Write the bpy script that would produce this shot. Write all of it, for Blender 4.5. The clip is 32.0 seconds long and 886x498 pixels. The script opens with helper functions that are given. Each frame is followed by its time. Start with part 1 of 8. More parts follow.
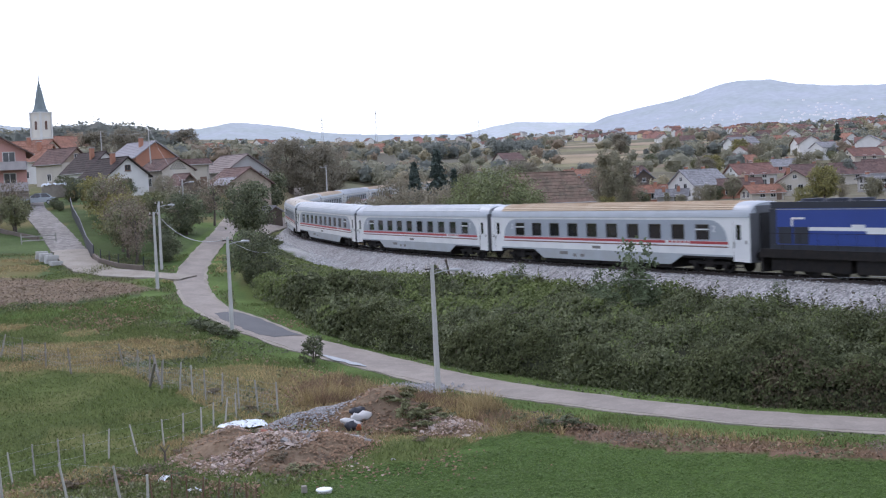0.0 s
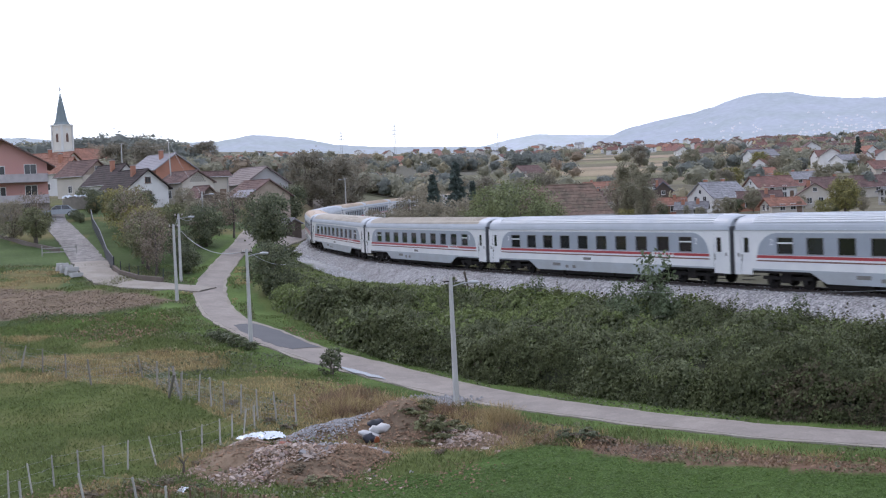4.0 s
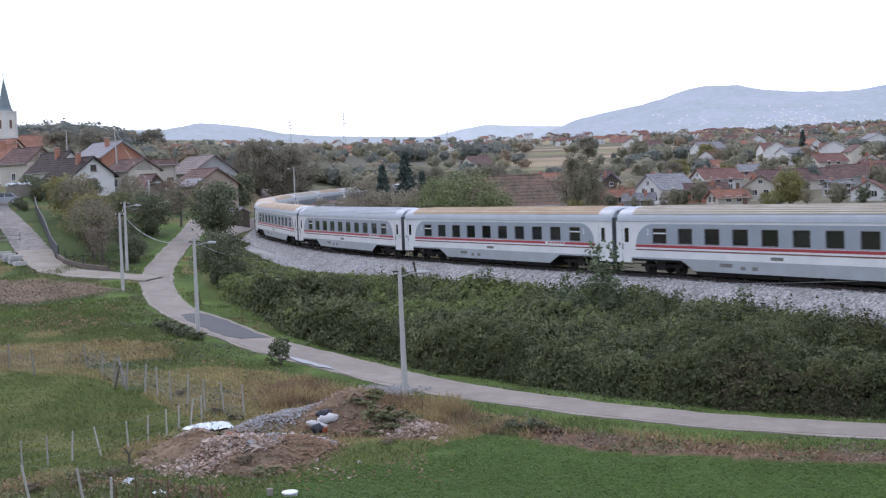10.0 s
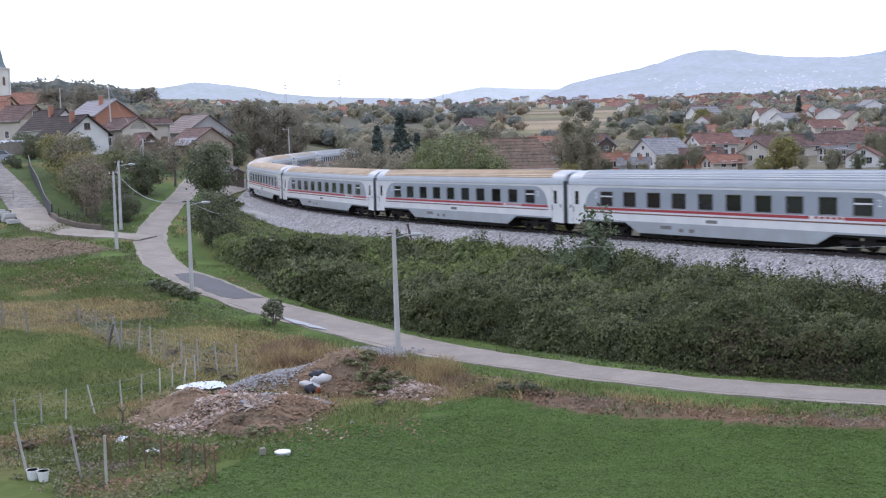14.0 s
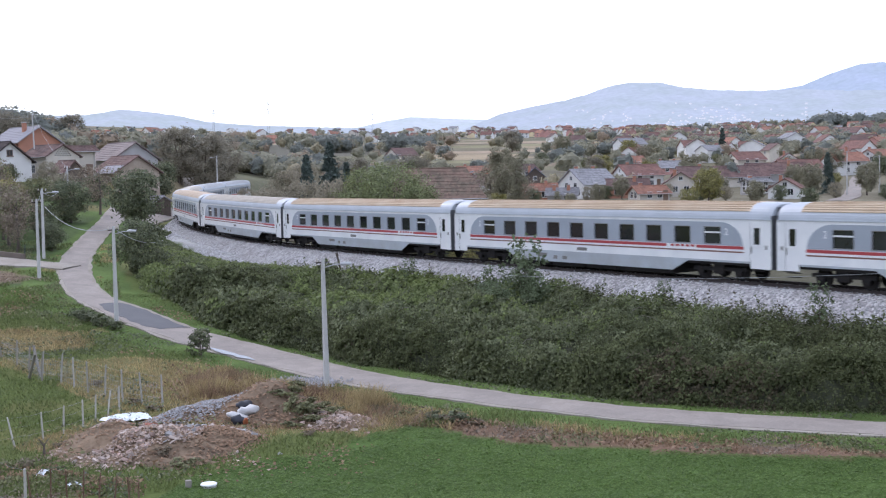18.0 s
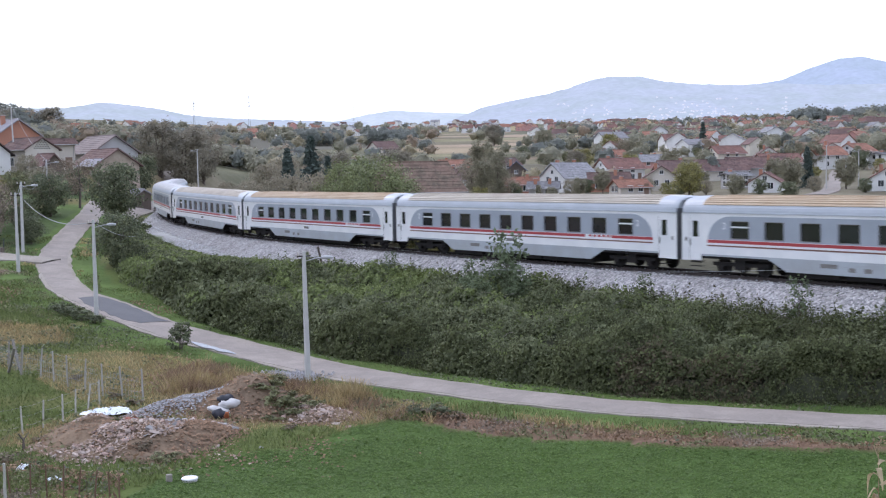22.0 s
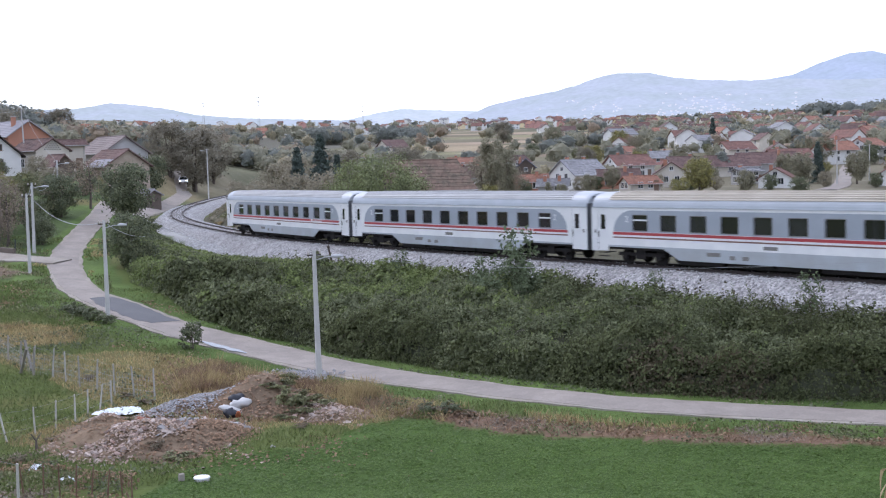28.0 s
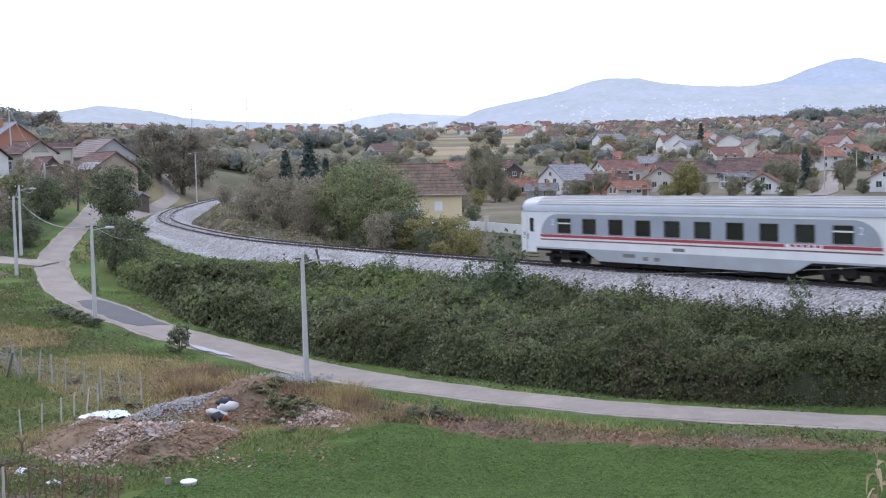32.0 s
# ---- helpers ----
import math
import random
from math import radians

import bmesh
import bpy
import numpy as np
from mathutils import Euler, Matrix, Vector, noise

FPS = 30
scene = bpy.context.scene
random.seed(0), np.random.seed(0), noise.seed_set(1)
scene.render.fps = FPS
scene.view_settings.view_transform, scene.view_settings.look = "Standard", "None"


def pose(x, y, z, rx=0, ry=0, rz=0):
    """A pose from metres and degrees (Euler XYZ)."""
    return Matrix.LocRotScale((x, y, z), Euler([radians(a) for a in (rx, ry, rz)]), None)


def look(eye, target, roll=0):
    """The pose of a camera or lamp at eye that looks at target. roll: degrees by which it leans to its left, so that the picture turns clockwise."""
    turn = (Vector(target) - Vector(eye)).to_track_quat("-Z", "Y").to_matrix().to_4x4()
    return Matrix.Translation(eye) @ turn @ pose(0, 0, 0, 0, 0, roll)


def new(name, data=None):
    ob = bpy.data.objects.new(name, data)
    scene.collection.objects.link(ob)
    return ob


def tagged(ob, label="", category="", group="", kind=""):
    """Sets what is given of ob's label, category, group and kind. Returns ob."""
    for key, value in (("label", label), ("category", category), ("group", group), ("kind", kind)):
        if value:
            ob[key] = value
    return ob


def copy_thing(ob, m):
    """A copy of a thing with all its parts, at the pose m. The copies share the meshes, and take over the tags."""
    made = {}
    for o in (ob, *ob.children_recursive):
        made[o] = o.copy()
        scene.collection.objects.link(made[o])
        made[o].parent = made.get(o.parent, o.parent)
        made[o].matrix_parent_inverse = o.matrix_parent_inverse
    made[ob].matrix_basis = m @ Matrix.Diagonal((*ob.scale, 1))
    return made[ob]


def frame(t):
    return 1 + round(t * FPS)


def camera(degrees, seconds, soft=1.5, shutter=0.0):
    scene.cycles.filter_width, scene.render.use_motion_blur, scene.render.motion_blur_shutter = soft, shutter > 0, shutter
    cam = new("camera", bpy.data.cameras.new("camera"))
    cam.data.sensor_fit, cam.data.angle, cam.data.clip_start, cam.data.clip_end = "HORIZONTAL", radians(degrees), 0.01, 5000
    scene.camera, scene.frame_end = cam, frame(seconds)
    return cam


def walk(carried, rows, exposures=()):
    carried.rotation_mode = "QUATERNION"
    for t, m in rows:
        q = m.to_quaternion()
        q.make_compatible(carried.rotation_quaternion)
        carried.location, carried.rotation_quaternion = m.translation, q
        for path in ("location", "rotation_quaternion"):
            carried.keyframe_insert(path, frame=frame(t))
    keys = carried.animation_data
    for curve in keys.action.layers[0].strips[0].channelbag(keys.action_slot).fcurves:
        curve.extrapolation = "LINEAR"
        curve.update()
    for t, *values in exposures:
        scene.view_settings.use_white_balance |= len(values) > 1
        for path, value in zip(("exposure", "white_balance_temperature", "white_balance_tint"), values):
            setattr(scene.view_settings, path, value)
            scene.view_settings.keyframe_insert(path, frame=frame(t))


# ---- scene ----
EYE_Z = 5.570
cam = camera(41.0, 32.0, soft=1.15, shutter=0.5)
PATH = [
    (0.0, pose(0, 0, EYE_Z, 86.982, 2.469, 0.000)),
    (0.5, pose(0, 0, EYE_Z, 86.889, 2.329, 0.304)),
    (1.0, pose(0, 0, EYE_Z, 86.980, 2.189, 0.337)),
    (1.5, pose(0, 0, EYE_Z, 87.073, 2.223, 0.391)),
    (2.0, pose(0, 0, EYE_Z, 87.196, 2.129, 0.481)),
    (2.5, pose(0, 0, EYE_Z, 87.367, 2.372, 0.653)),
    (3.0, pose(0, 0, EYE_Z, 87.440, 2.329, 0.801)),
    (3.5, pose(0, 0, EYE_Z, 87.500, 2.407, 0.947)),
    (5.5, pose(0, 0, EYE_Z, 87.951, 2.417, 0.669)),
    (6.0, pose(0, 0, EYE_Z, 87.947, 2.421, 0.680)),
    (6.5, pose(0, 0, EYE_Z, 87.815, 2.405, 0.594)),
    (7.0, pose(0, 0, EYE_Z, 87.465, 2.204, 0.577)),
    (7.5, pose(0, 0, EYE_Z, 87.296, 2.165, 0.484)),
    (8.0, pose(0, 0, EYE_Z, 87.149, 2.166, 0.464)),
    (8.5, pose(0, 0, EYE_Z, 87.291, 2.209, 0.663)),
    (9.0, pose(0, 0, EYE_Z, 87.282, 2.277, 0.466)),
    (9.5, pose(0, 0, EYE_Z, 87.376, 2.281, -0.407)),
    (10.0, pose(0, 0, EYE_Z, 87.046, 2.050, -1.541)),
    (10.5, pose(0, 0, EYE_Z, 86.665, 1.880, -2.166)),
    (11.0, pose(0, 0, EYE_Z, 86.702, 1.923, -1.495)),
    (11.5, pose(0, 0, EYE_Z, 86.634, 1.654, -1.715)),
    (12.0, pose(0, 0, EYE_Z, 86.246, 1.563, -2.243)),
    (12.5, pose(0, 0, EYE_Z, 86.038, 1.459, -2.122)),
    (13.0, pose(0, 0, EYE_Z, 85.644, 1.397, -2.207)),
    (13.5, pose(0, 0, EYE_Z, 85.440, 1.430, -2.318)),
    (14.0, pose(0, 0, EYE_Z, 85.216, 1.444, -1.780)),
    (14.5, pose(0, 0, EYE_Z, 85.403, 1.498, -1.558)),
    (16.5, pose(0, 0, EYE_Z, 86.296, 1.271, -2.564)),
    (17.0, pose(0, 0, EYE_Z, 86.440, 1.172, -3.684)),
    (17.5, pose(0, 0, EYE_Z, 86.453, 1.099, -4.530)),
    (18.0, pose(0, 0, EYE_Z, 86.564, 1.117, -5.183)),
    (18.5, pose(0, 0, EYE_Z, 86.513, 1.042, -5.856)),
    (19.0, pose(0, 0, EYE_Z, 86.546, 1.402, -6.606)),
    (19.5, pose(0, 0, EYE_Z, 86.386, 1.142, -6.986)),
    (20.0, pose(0, 0, EYE_Z, 86.342, 0.919, -7.257)),
    (20.5, pose(0, 0, EYE_Z, 86.220, 0.881, -6.994)),
    (21.0, pose(0, 0, EYE_Z, 86.198, 1.081, -6.836)),
    (21.5, pose(0, 0, EYE_Z, 86.226, 1.160, -6.526)),
    (22.0, pose(0, 0, EYE_Z, 86.238, 1.059, -6.082)),
    (22.5, pose(0, 0, EYE_Z, 86.106, 1.150, -6.077)),
    (23.0, pose(0, 0, EYE_Z, 85.863, 1.034, -6.095)),
    (23.5, pose(0, 0, EYE_Z, 85.412, 0.983, -6.097)),
    (24.0, pose(0, 0, EYE_Z, 85.284, 0.861, -5.980)),
    (24.5, pose(0, 0, EYE_Z, 85.219, 0.925, -5.964)),
    (25.0, pose(0, 0, EYE_Z, 85.297, 1.171, -5.979)),
    (25.5, pose(0, 0, EYE_Z, 85.464, 1.280, -5.924)),
    (26.0, pose(0, 0, EYE_Z, 85.597, 1.360, -5.763)),
    (26.5, pose(0, 0, EYE_Z, 85.959, 1.503, -5.668)),
    (28.5, pose(0, 0, EYE_Z, 86.179, 1.461, -5.583)),
    (29.0, pose(0, 0, EYE_Z, 86.233, 1.333, -5.512)),
    (29.5, pose(0, 0, EYE_Z, 86.259, 1.317, -5.431)),
    (30.0, pose(0, 0, EYE_Z, 86.290, 1.279, -5.530)),
    (30.5, pose(0, 0, EYE_Z, 86.109, 1.304, -6.248)),
    (31.0, pose(0, 0, EYE_Z, 86.005, 1.310, -6.166)),
    (31.5, pose(0, 0, EYE_Z, 86.090, 1.232, -6.132)),
    (32.0, pose(0, 0, EYE_Z, 86.337, 1.236, -6.171)),
]
walk(cam, PATH, [(0.0, 0.0, 6300, 16), (3.0, -0.05, 6300, 16), (6.0, -0.02, 6300, 16), (7.0, -0.2, 6300, 16), (8.0, -0.15, 6300, 16), (9.0, -0.1, 6300, 16), (10.0, -0.02, 6280, 16), (11.0, -0.26, 6280, 16), (12.0, 0.05, 6280, 16), (14.0, 0.14, 6280, 16), (18.0, 0.2, 6250, 16), (32.0, 0.22, 6250, 16)])

# ---- light: a bright overcast sky with a weak, wide sun behind it ----
SUN_EL, SUN_AZ = radians(42), radians(-35)
world = bpy.data.worlds.new("overcast")
scene.world = world
world.use_nodes = True
wn = world.node_tree
wn.nodes.clear()
w_out = wn.nodes.new("ShaderNodeOutputWorld")
w_bg = wn.nodes.new("ShaderNodeBackground")
w_cl = wn.nodes.new("ShaderNodeBackground")
w_add = wn.nodes.new("ShaderNodeAddShader")
w_sky = wn.nodes.new("ShaderNodeTexSky")
w_sky.sky_type = "NISHITA"
w_sky.sun_disc = False
w_sky.sun_elevation, w_sky.sun_rotation = SUN_EL, SUN_AZ
w_bg.inputs[1].default_value = 0.06
w_cl.inputs[0].default_value = (0.88, 0.96, 1.15, 1)
w_cl.inputs[1].default_value = 0.98
wn.links.new(w_sky.outputs[0], w_bg.inputs[0])
wn.links.new(w_bg.outputs[0], w_add.inputs[0])
wn.links.new(w_cl.outputs[0], w_add.inputs[1])
wn.links.new(w_add.outputs[0], w_out.inputs[0])
sun = new("sun", bpy.data.lights.new("sun", "SUN"))
sun.data.energy, sun.data.angle, sun.data.color = 0.9, radians(18), (1.0, 0.96, 0.9)
sun.matrix_world = look((0, 0, 0), (-math.sin(SUN_AZ) * math.cos(SUN_EL), -math.cos(SUN_AZ) * math.cos(SUN_EL), -math.sin(SUN_EL)))
scene.view_settings.exposure = 0.0


# ---- geometry helpers ----
class Geo:
    """Collects vertices and faces of one part."""

    def __init__(self):
        self.v, self.f, self.m = [], [], []

    def face(self, pts, m=0):
        i = len(self.v)
        self.v.extend([tuple(p) for p in pts])
        self.f.append(tuple(range(i, i + len(pts))))
        self.m.append(m)
        return self

    def box(self, x0, x1, y0, y1, z0, z1, m=0, at=None):
        c = [(x0, y0, z0), (x1, y0, z0), (x1, y1, z0), (x0, y1, z0), (x0, y0, z1), (x1, y0, z1), (x1, y1, z1), (x0, y1, z1)]
        if at is not None:
            c = [tuple(at @ Vector(p)) for p in c]
        i = len(self.v)
        self.v.extend(c)
        for q in ((0, 3, 2, 1), (4, 5, 6, 7), (0, 1, 5, 4), (1, 2, 6, 5), (2, 3, 7, 6), (3, 0, 4, 7)):
            self.f.append(tuple(i + k for k in q))
            self.m.append(m)
        return self

    def prism(self, outline, a, b, axis="y", m=0):
        """Extrude an outline of (u, w) pairs between a and b along an axis."""
        n, i = len(outline), len(self.v)
        for s in (a, b):
            for u, w in outline:
                self.v.append({"y": (u, s, w), "x": (s, u, w), "z": (u, w, s)}[axis])
        self.f.append(tuple(range(i, i + n)))
        self.f.append(tuple(range(i + 2 * n - 1, i + n - 1, -1)))
        self.m += [m, m]
        for k in range(n):
            j = (k + 1) % n
            self.f.append((i + k, i + n + k, i + n + j, i + j))
            self.m.append(m)
        return self

    def tube(self, pts, radii, sides=8, m=0, caps=True):
        """A round bar through points, with a radius at each."""
        i0, rings = len(self.v), []
        pts = [Vector(p) for p in pts]
        for k, p in enumerate(pts):
            d = (pts[min(k + 1, len(pts) - 1)] - pts[max(k - 1, 0)]).normalized()
            a = d.orthogonal().normalized() if abs(d.z) < 0.95 else Vector((1, 0, 0))
            a = (a - d * a.dot(d)).normalized()
            b = d.cross(a)
            ring = []
            for j in range(sides):
                t = 2 * math.pi * j / sides
                ring.append(len(self.v))
                self.v.append(tuple(p + (a * math.cos(t) + b * math.sin(t)) * radii[k]))
            rings.append(ring)
        for r0, r1 in zip(rings, rings[1:]):
            for j in range(sides):
                k = (j + 1) % sides
                self.f.append((r0[j], r0[k], r1[k], r1[j]))
                self.m.append(m)
        if caps:
            self.f.append(tuple(reversed(rings[0])))
            self.f.append(tuple(rings[-1]))
            self.m += [m, m]
        return self

    def mesh(self, name, mats, smooth=False):
        me = bpy.data.meshes.new(name)
        me.from_pydata(self.v, [], self.f)
        for m in mats if isinstance(mats, (list, tuple)) else [mats]:
            me.materials.append(m)
        me.polygons.foreach_set("material_index", self.m)
        if smooth:
            me.polygons.foreach_set("use_smooth", [True] * len(self.f))
        me.update()
        return me


def part(name, geo, mats, parent=None, label="", smooth=False, m=None):
    me = geo if isinstance(geo, bpy.types.Mesh) else geo.mesh(name, mats, smooth)
    ob = new(name, me)
    if parent is not None:
        ob.parent = parent
    if m is not None:
        ob.matrix_basis = m
    if label:
        ob["label"] = label
    return ob


def empty(name, m, label, category, group="", kind=""):
    ob = new(name)
    ob.empty_display_size = 0.3
    ob.matrix_basis = m
    return tagged(ob, label, category, group, kind)


# ---- the lie of the land ----
KNOTS = np.array([-40, 0, 30, 60, 85, 110, 135, 160, 190.0])
KAPPA = np.array([0.762, -1.310, -4.538, -4.671, -7.816, -3.266, -2.002, -2.193, -2.193]) * 1e-3
TS = np.arange(-470.0, 400.5, 0.5)
kap = np.interp(TS, KNOTS, KAPPA)
kap[TS < -45] = 0.0
T_ZERO = int(np.argmin(np.abs(TS)))
TH = np.concatenate([[0], np.cumsum((kap[1:] + kap[:-1]) * 0.25)])
TH = TH - TH[T_ZERO] + 2.1001
TX = np.concatenate([[0], np.cumsum(np.cos((TH[1:] + TH[:-1]) / 2) * 0.5)])
TY = np.concatenate([[0], np.cumsum(np.sin((TH[1:] + TH[:-1]) / 2) * 0.5)])
TX, TY = TX - TX[T_ZERO] + 11.768, TY - TY[T_ZERO] + 74.969


def rail_z(s):
    u = np.maximum(np.asarray(s, float) - 30, 0)
    return 0.01512 * np.where(u < 20, u * u / 40, u - 10) + 0.0


def on_track(s, d=0.0, z=0.0):
    """A point d metres to the camera's side of the track's middle, at arc length s."""
    x, y, a = np.interp(s, TS, TX), np.interp(s, TS, TY), np.interp(s, TS, TH)
    return Vector((x - math.sin(a) * d, y + math.cos(a) * d, float(rail_z(s)) + z))


def track_near(x, y):
    x, y = np.ravel(np.asarray(x, float)), np.ravel(np.asarray(y, float))
    s, d = np.full(len(x), 999.0), np.full(len(x), 999.0)
    near = np.where((np.abs(x - 30) < 330) & (y > -420) & (y < 460))[0]
    for c in range(0, len(near), 4000):
        k = near[c:c + 4000]
        i = ((TX[None, ::2] - x[k, None]) ** 2 + (TY[None, ::2] - y[k, None]) ** 2).argmin(1) * 2
        s[k] = TS[i]
        d[k] = (x[k] - TX[i]) * -np.sin(TH[i]) + (y[k] - TY[i]) * np.cos(TH[i])
    return s, d


def natural(x, y):
    x, y = np.ravel(np.asarray(x, float)), np.ravel(np.asarray(y, float))
    r = np.hypot(x, y)
    side = np.where(y > 0, x / np.maximum(np.abs(y), 1) + 0.10, 0)
    mix = 1 / (1 + np.exp(-side * 25))
    left = np.interp(r, [0, 45, 62, 75, 90, 105, 125, 150, 175, 300, 500, 1000, 4700], [-3.6, -3.5, -2.8, -1.9, -0.8, 0.6, 2.8, 5, 6.2, 13, 22, 45, 230])
    right = np.interp(r, [0, 66, 100, 157, 262, 400, 600, 1000, 1500, 4700], [-3.6, -3.6, -2.6, -0.5, 0.7, 8, 18, 38, 60, 170])
    z = left * (1 - mix) + right * mix
    return z + 7.5 * np.clip(1 - r / 35, 0, 1) ** 1.6


def land(x, y):
    s, d = track_near(x, y)
    a, z0, n = np.abs(d), rail_z(np.where(s > 900, 0, s)), natural(x, y)
    fill = np.where(a < 1.9, z0 - 0.3, np.where(a < 4.2, z0 - 0.3 - (a - 1.9) / 2.3 * 1.6, z0 - 1.9 - (a - 4.2) / 1.7))
    cut = z0 - 0.9 + np.maximum(a - 4.2, 0) / np.interp(s, [90, 120], [1.5, 4.0]) + np.maximum(a - 11, 0) * 0.8
    return np.maximum(np.minimum(n, cut), fill)


def ground(x, y):
    return float(land(x, y)[0])

# ---- materials ----
def mat(name, color, rough=0.7, metal=0.0, vary=0.15, scale=3.0, fine=25.0, bump=0.0, other=None, amount=0.5, random_hue=0.0, island=0.0, spec=0.5, coat=0.0):
    """Procedural material: a base colour broken by coarse stains and fine grain, with optional relief and per-piece change."""
    m = bpy.data.materials.new(name)
    m.use_nodes = True
    nt = m.node_tree
    b = nt.nodes["Principled BSDF"]
    b.inputs["Roughness"].default_value, b.inputs["Metallic"].default_value = rough, metal
    b.inputs["Specular IOR Level"].default_value, b.inputs["Coat Weight"].default_value = spec, coat
    co = nt.nodes.new("ShaderNodeTexCoord")
    n1, n2 = nt.nodes.new("ShaderNodeTexNoise"), nt.nodes.new("ShaderNodeTexNoise")
    for n, s in ((n1, scale), (n2, fine)):
        n.inputs["Scale"].default_value, n.inputs["Detail"].default_value = s, 5.0
        nt.links.new(co.outputs["Object"], n.inputs["Vector"])
    ramp = nt.nodes.new("ShaderNodeMapRange")
    ramp.inputs[1].default_value, ramp.inputs[2].default_value = 0.35, 0.65
    nt.links.new(n1.outputs[0], ramp.inputs[0])
    mix = nt.nodes.new("ShaderNodeMix")
    mix.data_type = "RGBA"
    mix.inputs["A"].default_value = (*color, 1)
    mix.inputs["B"].default_value = (*(other or [c * (1 - 2 * vary) for c in color]), 1)
    mul = nt.nodes.new("ShaderNodeMath")
    mul.operation = "MULTIPLY"
    mul.inputs[1].default_value = amount
    nt.links.new(ramp.outputs[0], mul.inputs[0])
    nt.links.new(mul.outputs[0], mix.inputs["Factor"])
    hsv = nt.nodes.new("ShaderNodeHueSaturation")
    nt.links.new(mix.outputs["Result"], hsv.inputs["Color"])
    val = nt.nodes.new("ShaderNodeMapRange")
    val.inputs[3].default_value, val.inputs[4].default_value = 1 - vary, 1 + vary
    nt.links.new(n2.outputs[0], val.inputs[0])
    last = val.outputs[0]
    if random_hue or island:
        src = nt.nodes.new("ShaderNodeNewGeometry" if island else "ShaderNodeObjectInfo")
        out = src.outputs["Random Per Island" if island else "Random"]
        rng = nt.nodes.new("ShaderNodeMapRange")
        k = island or random_hue
        rng.inputs[3].default_value, rng.inputs[4].default_value = 1 - k, 1 + k
        nt.links.new(out, rng.inputs[0])
        mm = nt.nodes.new("ShaderNodeMath")
        mm.operation = "MULTIPLY"
        nt.links.new(last, mm.inputs[0])
        nt.links.new(rng.outputs[0], mm.inputs[1])
        last = mm.outputs[0]
    nt.links.new(last, hsv.inputs["Value"])
    nt.links.new(hsv.outputs[0], b.inputs["Base Color"])
    if bump:
        bp = nt.nodes.new("ShaderNodeBump")
        bp.inputs["Strength"].default_value, bp.inputs["Distance"].default_value = 0.6, bump
        nt.links.new(n2.outputs[0], bp.inputs["Height"])
        nt.links.new(bp.outputs[0], b.inputs["Normal"])
    return m


def glow(name, color, strength=1.0, dark=False):
    m = bpy.data.materials.new(name)
    m.use_nodes = True
    b = m.node_tree.nodes["Principled BSDF"]
    b.inputs["Base Color"].default_value = (0, 0, 0, 1) if dark else (*color, 1)
    b.inputs["Emission Color"].default_value = (*color, 1)
    b.inputs["Emission Strength"].default_value = strength
    return m


def leafy(name, color, other, island=0.35, trans=0.25, spec=0.3):
    """Leaves: two greens mixed over the plant, each leaf lighter or darker, a little light coming through."""
    m = mat(name, color, 0.65, vary=0.12, scale=0.7, fine=6.0, other=other, amount=0.9, island=island, spec=spec)
    nt = m.node_tree
    b = nt.nodes["Principled BSDF"]
    tr = nt.nodes.new("ShaderNodeBsdfTranslucent")
    mx = nt.nodes.new("ShaderNodeMixShader")
    mx.inputs[0].default_value = trans
    col = b.inputs["Base Color"].links[0].from_socket
    nt.links.new(col, tr.inputs[0])
    nt.links.new(b.outputs[0], mx.inputs[1])
    nt.links.new(tr.outputs[0], mx.inputs[2])
    nt.links.new(mx.outputs[0], nt.nodes["Material Output"].inputs[0])
    return m


def cells(m, scale, lo, hi, bump=0.0, gap=0.0):
    """Breaks a material into stone-like cells, each lighter or darker, with relief between them."""
    nt = m.node_tree
    b = nt.nodes["Principled BSDF"]
    co = [n for n in nt.nodes if n.bl_idname == "ShaderNodeTexCoord"][0]
    vo = nt.nodes.new("ShaderNodeTexVoronoi")
    vo.inputs["Scale"].default_value = scale
    nt.links.new(co.outputs["Object"], vo.inputs["Vector"])
    sp = nt.nodes.new("ShaderNodeSeparateColor")
    nt.links.new(vo.outputs["Color"], sp.inputs[0])
    rg = nt.nodes.new("ShaderNodeMapRange")
    rg.inputs[3].default_value, rg.inputs[4].default_value = lo, hi
    nt.links.new(sp.outputs[0], rg.inputs[0])
    hs = nt.nodes.new("ShaderNodeHueSaturation")
    nt.links.new(b.inputs["Base Color"].links[0].from_socket, hs.inputs["Color"])
    nt.links.new(rg.outputs[0], hs.inputs["Value"])
    nt.links.new(hs.outputs[0], b.inputs["Base Color"])
    if bump:
        bp = nt.nodes.new("ShaderNodeBump")
        bp.inputs["Strength"].default_value, bp.inputs["Distance"].default_value = 1.0, bump
        bp.invert = True
        nt.links.new(vo.outputs["Distance"], bp.inputs["Height"])
        nt.links.new(bp.outputs[0], b.inputs["Normal"])
    return m


M_LAND = mat("land", (0.1, 0.1, 0.05), 0.95, vary=0.3, scale=0.35, fine=3.0, bump=0.1, spec=0.1)
nt = M_LAND.node_tree
att = nt.nodes.new("ShaderNodeVertexColor")
att.layer_name = "cover"
mixn = [n for n in nt.nodes if n.bl_idname == "ShaderNodeMix"][0]
dk = nt.nodes.new("ShaderNodeMix")
dk.data_type, dk.blend_type = "RGBA", "MULTIPLY"
dk.inputs["Factor"].default_value = 1.0
dk.inputs["B"].default_value = (0.62, 0.66, 0.55, 1)
nt.links.new(att.outputs[0], mixn.inputs["A"])
nt.links.new(att.outputs[0], dk.inputs["A"])
nt.links.new(dk.outputs["Result"], mixn.inputs["B"])

